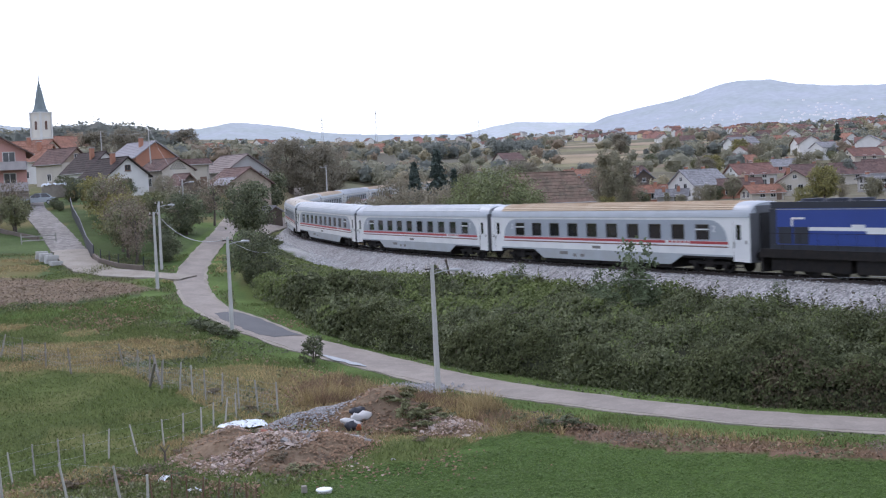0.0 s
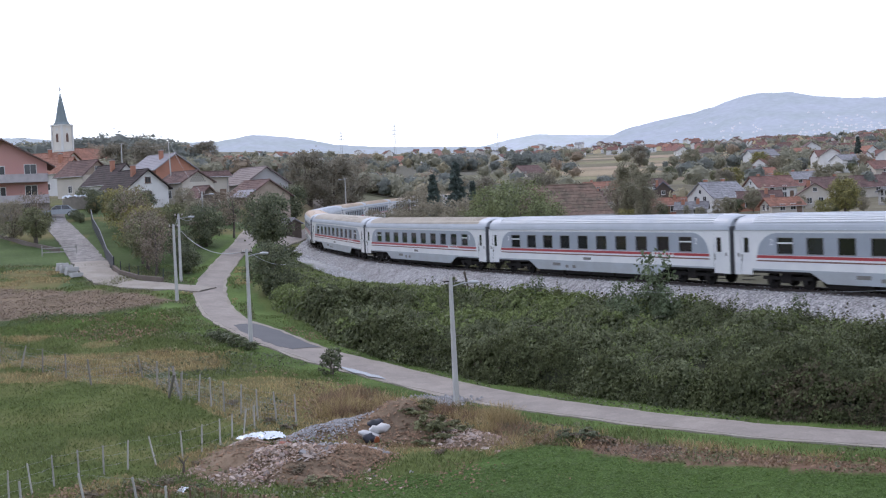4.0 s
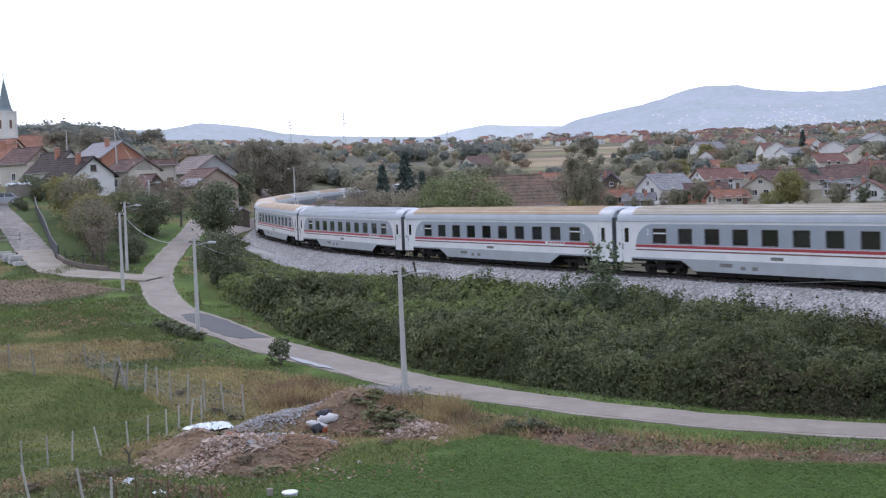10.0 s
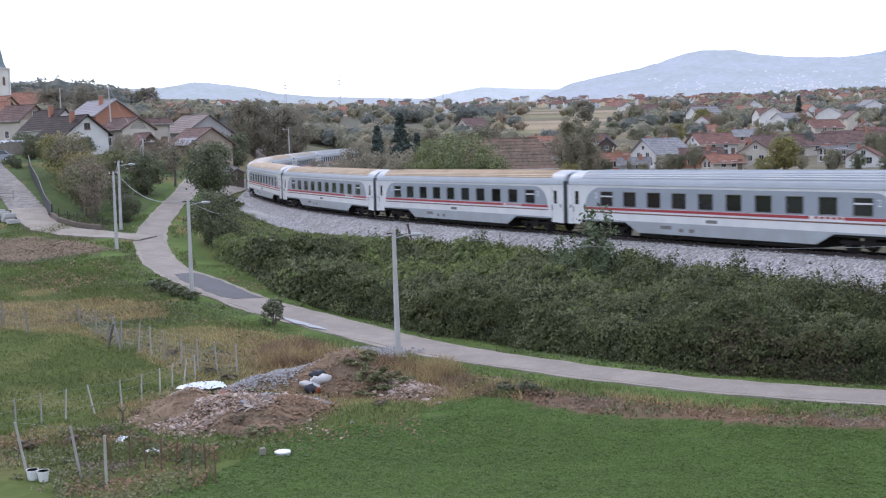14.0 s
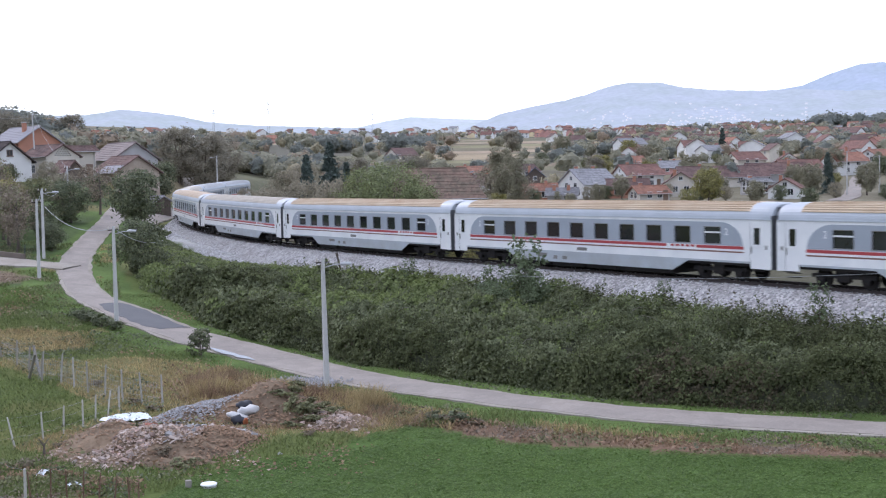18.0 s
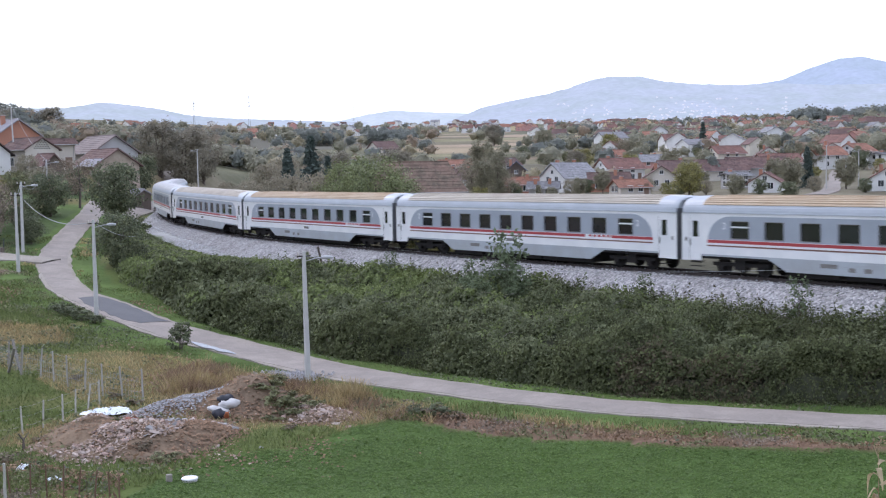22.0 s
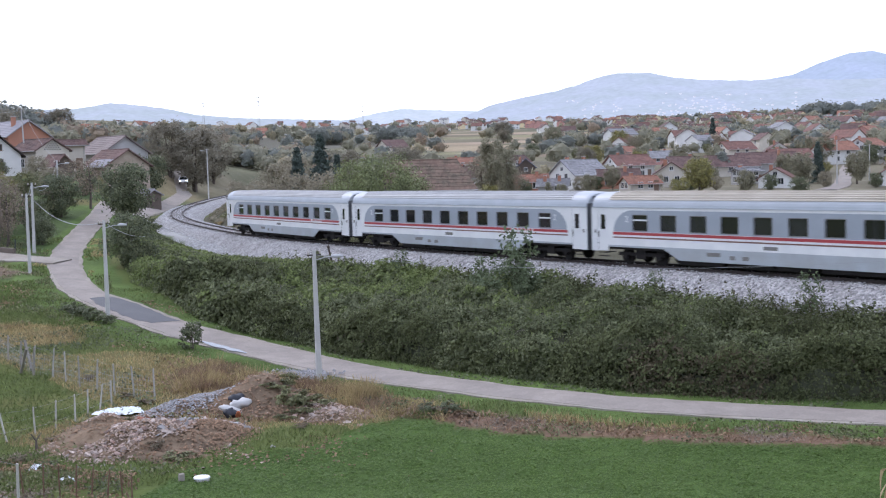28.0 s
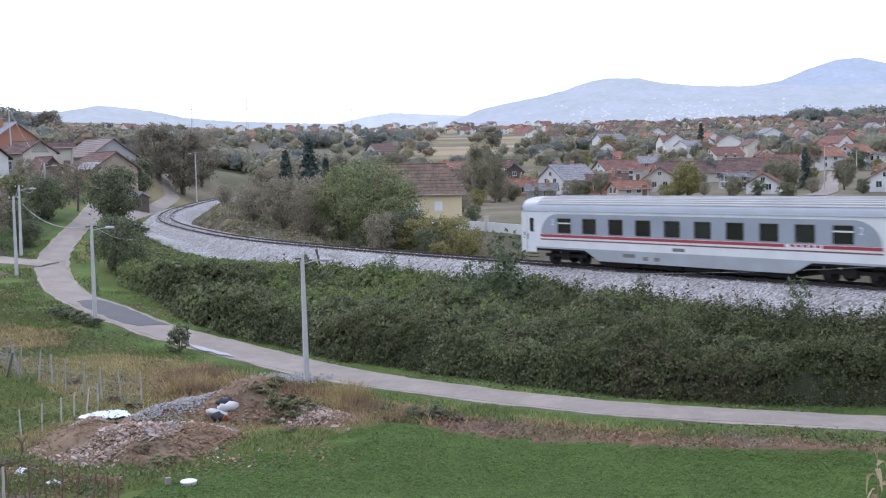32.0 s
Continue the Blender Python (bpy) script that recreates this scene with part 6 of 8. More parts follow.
# -- the village by the church --
# Pink, parapet and ground floor are toned down for the house's shade.
pk = house("pink_house", -58.4, 150.5, 112, 11, 10.4, 6.6, 3.0, W_PINK, R_BROWN, "three-storey pink house with white balconies and brown roof", floors=1, over=0.9, chimney=0, win=(2, 2, 0, 0), attic=False)
part("ground_floor", Geo().box(-5.56, 5.56, -5.26, 5.26, -1.5, 1.9), W_DRAB, pk, "plain grey-brown ground floor")
for zz in (1.9, 4.5):
    bal = part("balcony", Geo().box(-7.0, -5.5, -5.2, 5.3, zz - 0.18, zz), W_PARAPET, pk)
    part("parapet", Geo().box(-7.0, -6.88, -5.2, 5.3, zz, zz + 0.85).box(-7.0, -5.5, -5.2, -5.08, zz, zz + 0.85).box(-7.0, -5.5, 5.18, 5.3, zz, zz + 0.85), W_PARAPET, bal, "greyish stuccoed parapet")
    for u in (-3.2, 0.4, 3.6):
        window(pk, pose(-5.503, u, zz + (0.1 if u == -3.2 else 0.75), 0, 0, -90), 1.5 if u == -3.2 else 1.3, 2.0 if u == -3.2 else 1.2)
for u in (-3.0, 2.6):
    window(pk, pose(-5.563, u, 0.6, 0, 0, -90), 1.7, 1.0)
house("orange_roofed_house", -75.5, 221.3, 165, 6.8, 6.4, 4.2, 2.7, W_WHITE, R_ORANGE, "white house with orange tiled roof below the church", win=(1, 1, 1, 1), chimney=1)
house("church_side_house", -87.5, 247, 160, 16, 9, 4.6, 3.0, W_BEIGE, R_ORANGE, "long house with faded orange roof", win=(3, 3, 1, 1), chimney=1)
house("old_brown_house", -65.8, 206.5, 145, 7.2, 6.0, 4.0, 2.4, W_BEIGE, R_BROWN, "old house with brown roof and bare plaster gable", win=(1, 1, 0, 0), chimney=0, gable_m=W_STONE)
house("low_brown_shed", -56.8, 196, 140, 5, 4.5, 3.0, 1.7, W_GREY, R_BROWN, "low grey shed with brown roof", win=(0, 0, 0, 0), attic=False, chimney=0, category="shed")
house("dark_roofed_barn", -54.4, 185.2, 132, 9, 6.4, 3.0, 2.9, W_WHITE, R_DARK, "low white barn with steep dark brown roof", win=(0, 0, 0, 0), attic=False, chimney=1, category="barn", over=0.35)
house("white_gabled_house", -47.9, 173.3, 132, 8.6, 6.4, 2.75, 2.5, W_WHITE, R_DARK, "white house with dark brown roof and brown window frames", win=(1, 2, 1, 1), chimney=1, frame_m=H_DARKFRAME)
house("brick_house", -51.6, 204.8, 132, 9.5, 7.4, 4.8, 2.45, W_BRICK, R_METAL, "unplastered red brick house with pale metal roof", win=(1, 2, 0, 0), chimney=1, attic=False)
lat = house("lattice_house", -41.8, 179.5, 132, 7.5, 5.3, 3.3, 1.6, W_BEIGE, R_BROWN, "beige farm building with a pierced lattice gable", win=(0, 1, 0, 0), chimney=0, attic=False, category="farm building", over=0.35)
# Dark plates on the gable stand in for its shaded openings.
g = Geo()
for r_ in range(5):
    for c_ in range(7 - r_):
        u, v = (c_ - (6 - r_) / 2) * 0.4, 3.35 + r_ * 0.27
        for e in (-1, 1):
            g.box(e * 3.75 - 0.02, e * 3.75 + 0.02, u - 0.1, u + 0.1, v, v + 0.18)
part("lattice_hole", g, H_PANE, lat, "dark openings of the pierced gable")
house("woodshed", -37.2, 169.6, 132, 3.8, 3.0, 1.6, 1.4, W_TIMBER, R_BROWN, "small dark timber woodshed with open front", win=(0, 0, 0, 0), chimney=0, attic=False, over=0.4, category="shed")
house("plain_annexe", -40.2, 185.6, 22, 6.6, 5, 4.0, 0.7, W_BEIGE, R_BROWN, "plain beige annexe with a low brown roof", win=(0, 0, 0, 0), chimney=0, attic=False, over=0.6, category="annexe")
house("hay_barn", -36.1, 206.8, 128, 9, 8.4, 2.7, 2.7, W_GREY, R_SHEET, "grey barn with weathered metal roof", win=(0, 0, 0, 0), chimney=0, attic=False, over=0.5, category="barn")
tb = house("timber_barn", -33.7, 195.6, 128, 8, 7.6, 3.1, 2.45, W_STONE, R_BROWN, "old barn with patched brown roof and bare gable", win=(0, 0, 0, 0), chimney=0, attic=False, over=0.5, category="barn")
part("metal_sheet", Geo().prism([(4.32, 3.0), (2.6, 4.12), (2.6, 4.16), (4.32, 3.04)], -4.4, 1.5, "x"), R_PALE, tb, "weathered metal sheets patching the eaves")
house("garden_shed", -27.4, 186.5, 132, 3.0, 2.6, 1.9, 0.7, W_TIMBER, R_METAL, "small leaning timber shed with metal roof", win=(0, 0, 0, 0), chimney=0, attic=False, over=0.3, category="shed")

# church with tower and spire
cx, cy = -105.0, 313.2
ch = empty("church", pose(cx, cy, ground(cx, cy), 0, 0, 62) @ Matrix.Diagonal((0.89, 0.89, 0.97, 1.0)), "cream church with a green pointed spire", "church")
W_CREAM = mat("church_cream", (0.76, 0.72, 0.64), 0.9, vary=0.05, scale=0.3, fine=5, other=(0.58, 0.54, 0.47))
part("tower", Geo().box(-2.0, 2.0, -2.0, 2.0, -2, 15.4), W_CREAM, ch)
part("cornice", Geo().box(-2.35, 2.35, -2.35, 2.35, 15.4, 15.75).box(-2.15, 2.15, -2.15, 2.15, 8.6, 8.85), W_WHITE, ch)
for sx in (-2.02, 2.02):
    for sy in (-2.02, 2.02):
        part("corner_pilaster", Geo().box(sx - 0.25, sx + 0.25, sy - 0.25, sy + 0.25, -2, 15.4), W_WHITE, ch)
sp = Geo()
rings = [(15.75, 2.4), (16.5, 1.85), (18, 1.45), (21, 0.85), (24.4, 0.06)]
for z_, r_ in rings:
    for k in range(8):
        a = math.pi / 8 + k * math.pi / 4
        sp.v.append((r_ * 1.08 * math.cos(a), r_ * 1.08 * math.sin(a), z_))
for j in range(4):
    for k in range(8):
        sp.f.append((j * 8 + k, j * 8 + (k + 1) % 8, j * 8 + 8 + (k + 1) % 8, j * 8 + 8 + k))
        sp.m.append(0)
part("spire", sp, R_COPPER, ch, "weathered green metal spire")
part("cross", Geo().box(-0.06, 0.06, -0.06, 0.06, 24.3, 26.0).box(-0.06, 0.06, -0.45, 0.45, 25.2, 25.32), M_BLACK, ch)
for e, m_ in ((0, pose(0, -2.01, 11, 0, 0, 0)), (1, pose(2.01, 0, 11, 0, 0, 90)), (2, pose(0, 2.01, 11, 0, 0, 180)), (3, pose(-2.01, 0, 11, 0, 0, -90))):
    o_ = [(-0.45, 0), (0.45, 0), (0.45, 1.9)] + [(0.45 * math.cos(radians(a)), 1.9 + 0.45 * math.sin(radians(a))) for a in range(20, 180, 20)] + [(-0.45, 1.9)]
    lv = part("louvre_window", Geo().prism(o_, -0.04, 0.02, "y"), H_DARKFRAME, ch, "arched brown louvred opening", m=m_)
    part("clock_ring", Geo().tube([(0, -0.03, 3.4), (0, 0.02, 3.4)], [0.42, 0.42], 14), W_WHITE, lv)
part("nave", Geo().box(2.0, 16, -4.2, 4.2, -2, 5.6), W_CREAM, ch)
nr_ = gable_roof(14, 8.4, 5.6, 3.6, 0.4)
nr_.v = [(a + 9.2, b, c) for a, b, c in nr_.v]
part("nave_roof", nr_, R_ORANGE, ch)

# -- houses across the line --
yh = house("yellow_house", 13.6, 163, 176, 12.5, 9.4, 3.5, 3.6, W_YELLOW, R_MOSS, "pale yellow house with mossy brown hipped roof", win=(3, 3, 2, 2), hip=0.42, chimney=0, over=0.7, blind=True)
part("porch_roof", Geo().prism([(-8.4, 2.3), (-4.7, 3.0), (-4.7, 2.88), (-8.4, 2.18)], -6.2, 0.5, "x").box(-6.1, -5.95, -8.3, -8.15, 0, 2.2).box(0.2, 0.35, -8.3, -8.15, 0, 2.2), R_BROWN, yh)
TOWN = (
    ("grey_roofed_house", 53.6, 249.3, 28, 10, 9.4, 3.9, 3.6, W_WHITE, R_GREY, "white house with large grey roof and skylight"),
    ("slate_roofed_house", 46.8, 276, 80, 10, 9.5, 2.6, 4.4, W_TIMBER, R_BLUE, "dark house with steep slate-blue roof"),
    ("low_orange_house", 41.2, 240, 172, 8, 6, 2.6, 1.6, W_BRICK, R_ORANGE, "low brick house with orange roof"),
    ("grey_outbuilding", 43.6, 226, 165, 6, 4.4, 2.0, 1.3, W_GREY, R_GREY, "small grey outbuilding with grey roof"),
    ("white_cottage", 52.2, 328, 30, 9, 8, 4.4, 2.6, W_WHITE, R_BROWN, "white cottage with brown roof"),
    ("beige_house", 38.2, 329, 12, 11, 9, 4.2, 2.4, W_BEIGE, R_ORANGE, "beige house with orange roof"),
    ("dark_roofed_house", 32.0, 262, 20, 9, 7, 3.6, 2.6, W_WHITE, R_BROWN, "white house with dark brown roof"),
    ("skylight_house", 72.9, 282, 14, 10.5, 9, 3.9, 2.9, W_WHITE, R_RED, "white house with red-brown roof and skylights"),
    ("orange_house", 90.5, 359, 10, 10, 9, 4.3, 3.0, W_WHITE, R_ORANGE, "white house with bright orange roof"),
    ("slate_house", 96.3, 338, 8, 11, 8, 3.2, 2.6, W_PINK, R_GREY, "pinkish house with dark grey roof"),
    ("brown_barn", 60.7, 247, 172, 11, 7, 2.7, 2.1, W_BRICK, R_BROWN, "long barn with brown roof"),
    ("orange_barn", 60.6, 226, 12, 7, 5.5, 1.8, 1.6, W_BEIGE, R_ORANGE, "low barn with orange-brown roof"),
    ("beige_gabled_house", 73.6, 249, 76, 9, 7.6, 3.5, 2.7, W_BEIGE, R_BROWN, "plain beige gabled house with brown roof"),
)
for k, (nm, x, y, yaw, l, w, hh, rs, wm, rm, lb) in enumerate(TOWN):
    far_ = 0.85 if y > 300 else 1.0
    house(nm, x, y, yaw, l * 0.92 * far_, w * 0.9 * far_, hh * 0.8 * far_ ** 2, rs * 0.82 * far_, wm, rm, lb, floors=2 if hh > 3.7 else 1, win=(2, 2, 2, 2), chimney=1 if k % 3 else 2)
TOWN2 = (
    ("long_brown_house", 91.4, 276, 4, 25, 9, 3.5, 3.2, W_BEIGE, R_BROWN, "long house with dark brown roof"),
    ("brown_roofed_house", 106, 279, 170, 16, 9, 3.7, 3.2, W_GREY, R_BROWN, "grey house with brown roof"),
    ("rust_roofed_house", 118.5, 296, 8, 13, 9, 3.6, 3.0, W_BEIGE, R_RED, "beige house with rust-red roof"),
    ("white_gable_house", 86.0, 220, 62, 9, 7.6, 2.7, 2.5, W_WHITE, R_RED, "white gabled house with red-brown roof"),
    ("flat_grey_house", 88.6, 244, 10, 5.5, 6, 4.2, 0.8, W_GREY, R_GREY, "small grey house with shallow roof"),
    ("terrace_house", 134.0, 303, 12, 11, 9, 5.4, 2.9, W_WHITE, R_ORANGE, "white two-storey house with orange roof"),
    ("gabled_villa", 141.0, 316, 80, 10, 9, 5.6, 3.2, W_WHITE, R_RED, "white villa with red-brown gabled roof"),
    ("tan_house", 105.6, 211, 64, 10, 8, 3.4, 2.6, W_WHITE, R_RED, "white house with brown roof beside the street"),
    ("ochre_house", 112.5, 206, 66, 9, 8, 3.6, 2.4, W_YELLOW, R_BROWN, "ochre house with brown roof"),
    ("flat_roofed_block", 147.0, 292, 15, 10, 8, 5.2, 0.7, W_WHITE, R_GREY, "white flat-roofed building up the street"),
    ("village_house", 152.0, 322, 30, 10, 9, 5, 2.8, W_WHITE, R_ORANGE, "white house with orange roof further up"),
    ("hill_house", 122.0, 345, 12, 11, 9, 4.6, 2.9, W_BEIGE, R_RED, "beige house with red roof"),
    ("roadside_house", 127.0, 325, 75, 10, 8, 4.6, 2.9, W_WHITE, R_BROWN, "white roadside house with brown roof"),
)
for k, (nm, x, y, yaw, l, w, hh, rs, wm, rm, lb) in enumerate(TOWN2):
    house(nm, x, y, yaw, l * 0.85, w * 0.82, hh * 0.66, rs * 0.75, wm, rm, lb, floors=2 if hh > 3.7 else 1, win=(2, 2, 2, 2), chimney=1)

# garden trees and brush among the houses
gr = random.Random(61)
homes = [(q[1], q[2]) for q in TOWN + TOWN2]
n = 0
while n < 26:
    a, r = radians(gr.uniform(3, 27)), gr.uniform(185, 430)
    x, y = r * math.sin(a), r * math.cos(a)
    if min(math.hypot(x - p, y - q) for p, q in homes) < 7:
        continue
    plant(gr.choice(["brush", "maple", "elder", "golden", "brush", "apple", "poplar"]), x, y, gr.uniform(2.6, 5.0) * (1 + 0.4 * (r > 300)), gr.uniform(0, 360))
    n += 1

# -- the far town: plain houses with gabled roofs, built once in eight kinds --
kinds = []
for k, (wm, rm, lb, l, w, hh, rs) in enumerate((
        (W_WHITE, R_ORANGE, "white house with orange roof in the far town", 11, 9, 5.5, 3), (W_WHITE, R_RED, "white house with red roof in the far town", 12, 9, 5, 3.2),
        (W_BEIGE, R_BROWN, "beige house with brown roof in the far town", 10, 9, 5.5, 3), (W_WHITE, R_BROWN, "white house with brown roof in the far town", 11, 9, 6, 3),
        (W_PINK, R_ORANGE, "pink house with orange roof in the far town", 10, 9, 5, 3), (W_WHITE, R_GREY, "white house with grey roof in the far town", 12, 10, 6, 2.6),
        (W_YELLOW, R_RED, "yellow house with red roof in the far town", 10, 8, 5.5, 3), (W_WHITE, R_GREY, "tall white apartment block in the far town", 22, 11, 12, 1.2))):
    kinds.append(house("town_house", 0, -300 - 30 * k, 0, l, w, hh, rs, wm, rm, lb, floors=4 if k == 7 else 2, win=(3, 3, 2, 2), chimney=0, attic=False, fine=False, z=0, group="houses of the far town"))
tr = random.Random(8)
spots = []
for c_ in range(9000):
    a = radians(tr.uniform(-16, 30))
    r = 400 * (1600 / 400) ** tr.random()
    deg = math.degrees(a)
    dens = 0.006 + (0.3 if deg > 12 and r > 850 else 0.0) + (0.22 if deg > 13.5 and r < 850 else 0) + (0.3 if 6 < deg <= 12 and r > 1050 else 0) + (0.1 if -4 < deg < 8 and 1000 < r < 2000 else 0)
    if tr.random() > dens:
        continue
    x, y = r * math.sin(a), r * math.cos(a)
    if any((x - p) ** 2 + (y - q) ** 2 < 19 ** 2 for p, q in spots):
        continue
    spots.append((x, y))
    if len(spots) >= 310:
        break
for k, (x, y) in enumerate(spots):
    r = math.hypot(x, y)
    z = ground(x, y) + float((soft_noise(np.array([x]), np.array([y]), 260)[0] - 0.5) * np.clip((r - 450) / 600, 0, 1) * 9)
    kind = 7 if (k % 17 == 5 and r > 1300 and x > 0.3 * y) else tr.choice([0, 1, 1, 2, 2, 3, 3, 4, 5, 6])
    m = pose(x, y, z, 0, 0, tr.uniform(0, 180)) @ Matrix.Scale(tr.uniform(0.62, 0.9), 4)
    if k < 7:
        kinds[k].matrix_basis = m
    elif kind == 7 and kinds[7].matrix_basis.translation.y < 0:
        kinds[7].matrix_basis = m
    else:
        kk = kinds[kind]
        keep_m = kk.matrix_basis.copy()
        kk.matrix_basis = Matrix()
        copy_thing(kk, m)
        kk.matrix_basis = keep_m
if kinds[7].matrix_basis.translation.y < 0:
    kinds[7].matrix_basis = pose(560, 1300, ground(560, 1300), 0, 0, 20)

# pale houses sprinkled over the far hillside, haze put into their glowing colour
g = Geo()
hr_ = random.Random(4)
for _ in range(320):
    a = hr_.choice([hr_.gauss(17.6, 1.2), hr_.gauss(13.5, 2.2), hr_.uniform(9, 27), hr_.gauss(20, 2)])
    k = abs(hr_.gauss(0.0, 0.3)) + 0.05
    k = min(k, 0.7)
    e_ = float(np.interp(a, [7.2, 9.4, 12.1, 14.1, 16.6, 18.2, 22, 30], [2.7, 3.3, 3.82, 4.32, 4.03, 3.84, 3.75, 3.5]))
    r = 4100 - 900 * (1 - k) ** 1.3 - 45
    z = EYE_Z + math.tan(radians(1.5 + (e_ - 1.5) * k)) * r
    x, y = r * math.sin(radians(a)), r * math.cos(radians(a))
    w, hh = hr_.uniform(2, 5.5), hr_.uniform(1, 2.2)
    g.box(x - w / 2, x + w / 2, y - 5, y + 5, z - 1, z + hh)
    g.prism([(x - w / 2 - 1, z + hh), (x + w / 2 + 1, z + hh), (x, z + hh + 1.6)], y - 5.5, y + 5.5, "y", 1)
tagged(part("hillside_houses", g, [glow("hazy_wall", (0.59, 0.64, 0.76), dark=True), glow("hazy_roof", (0.54, 0.54, 0.65), dark=True)]), "pale houses scattered over the distant hillside", "houses", kind="stuff")

# ---- poles, wires, fences ----
M_LAMP = mat("lamp_housing", (0.45, 0.46, 0.47), 0.5, 0.3, vary=0.08)
M_PORC = mat("insulator", (0.5, 0.45, 0.4), 0.3, vary=0.1)


def pole(x, y, h, lean=(0, 0), arm=None, label="grey concrete utility pole beside the road", insulators=True, z=None):
    """Tapered square concrete pole with an insulator bracket and, if asked, a street lamp on an arm (its bearing)."""
    ob = empty("utility_pole", pose(x, y, ground(x, y) if z is None else z, lean[0], lean[1], 25), label, "pole", "concrete poles along the road")
    g = Geo()
    n = 6
    for k in range(n + 1):
        u = k / n
        a, c = 0.118 - 0.045 * u, 0.03
        zz = -0.4 + (h + 0.4) * u
        for px, py in ((a - c, a), (a, a - c), (a, -a + c), (a - c, -a), (-a + c, -a), (-a, -a + c), (-a, a - c), (-a + c, a)):
            g.v.append((px, py, zz))
    for k in range(n):
        for j in range(8):
            p = k * 8 + j
            q = k * 8 + (j + 1) % 8
            g.f.append((p, p + 8, q + 8, q))
            g.m.append(0)
    g.f.append(tuple(range(n * 8 + 7, n * 8 - 1, -1)))
    g.m.append(0)
    part("shaft", g, M_CONC, ob)
    if insulators:
        br = part("bracket", Geo().box(-0.32, 0.32, -0.03, 0.03, h - 0.24, h - 0.18), M_RAIL, ob)
        for u in (-0.28, 0.28):
            part("insulator", Geo().tube([(u, 0, h - 0.18), (u, 0, h - 0.08), (u, 0, h + 0.0)], [0.03, 0.05, 0.025], 8), M_PORC, br)
    if arm is not None:
        c, s = math.cos(radians(arm - 25)), math.sin(radians(arm - 25))
        a = part("lamp_arm", Geo().tube([(0, 0, h - 0.45), (c * 0.5, s * 0.5, h - 0.32), (c * 0.9, s * 0.9, h - 0.3)], [0.025, 0.025, 0.025], 6), M_LAMP, ob)
        part("lamp_head", Geo().tube([(c * 0.75, s * 0.75, h - 0.3), (c * 0.9, s * 0.9, h - 0.29), (c * 1.25, s * 1.25, h - 0.3)], [0.05, 0.09, 0.06], 8), M_LAMP, a)
    return Vector((x, y, (ground(x, y) if z is None else z) + h - 0.1))


p3 = pole(-0.6, 52.0, 5.75, arm=0, lean=(0, -0.5))
p2 = pole(-12.6, 68.5, 5.6, arm=10)
p1a = pole(-21.0, 85.7, 5.6)
p1b = pole(-22.9, 95.1, 5.5, arm=5, lean=(0, 0.6))
ph = pole(-28.2, 128.6, 4.4, arm=5, label="grey concrete utility pole beside the garden")
pv1 = pole(-58, 203, 9.5, label="tall pale utility pole among the houses")
pv2 = pole(-44.2, 181, 9.5, label="tall pale utility pole among the houses", lean=(0, -1.6))
pf = pole(-21.6, 220.9, 9.6, arm=180, label="tall lamp pole beside the railway curve")
pole(100.5, 226, 9.0, label="pale utility pole beside the far street", z=0.3)
pole(110.5, 233, 8.0, arm=180, label="pale lamp pole beside the far street", z=0.4)
pr = pole(27.5, 31.5, 7.0)


def wire(a, b, sag, r=0.014, label="thin sagging overhead cable between poles"):
    g = Geo()
    n = 14
    g.tube([a.lerp(b, k / n) - Vector((0, 0, sag * 4 * (k / n) * (1 - k / n))) for k in range(n + 1)], [r] * (n + 1), 5)
    tagged(part("overhead_cable", g, M_WIRE), label, "cable", "overhead cables")


wire(p1b, ph, 1.5)
wire(p1b + Vector((0.2, 0, -1.3)), p2, 0.8, 0.02)
wire(p2, Vector((-15.4, 107.0, ground(-15.4, 107.0) + 0.4)), 0.5, 0.02)
wire(p1a, p1b, 0.3)
wire(pv2, ph, 0.8)
wire(pv1, pv2, 0.6)
wire(p3 + Vector((0, 0, -0.1)), pr, 0.9, 0.006)
# two lattice masts on the far ridge
for x, y, h in ((-48.7, 898, 30), (-89, 895.6, 24), (40, 1250, 26)):
    z0 = ground(x, y)
    ob = empty("transmission_mast", pose(x, y, z0), "slender steel mast on the far ridge", "mast", "masts on the ridge")
    part("mast_leg", Geo().tube([(-0.9, 0, -3), (-0.15, 0, h)], [0.18, 0.12], 5), M_WIRE, ob)
    part("mast_leg", Geo().tube([(0.9, 0, -3), (0.15, 0, h)], [0.18, 0.12], 5), M_WIRE, ob)
    for k in range(3):
        part("crossarm", Geo().box(-2.2 + 0.4 * k, 2.2 - 0.4 * k, -0.1, 0.1, h * (0.72 + 0.1 * k), h * (0.72 + 0.1 * k) + 0.25), M_WIRE, ob)
# leaning marker by the rails
tagged(part("marker_post", Geo().box(-0.06, 0.06, -0.06, 0.06, -0.3, 1.2).box(-0.08, 0.08, -0.08, 0.08, 1.1, 1.28), M_BARK, m=pose(0.2, 89.2, ground(0.2, 89.2), 6, -14, 20)), "old grey marker post leaning beside the ballast", "post")

POSTS = {}


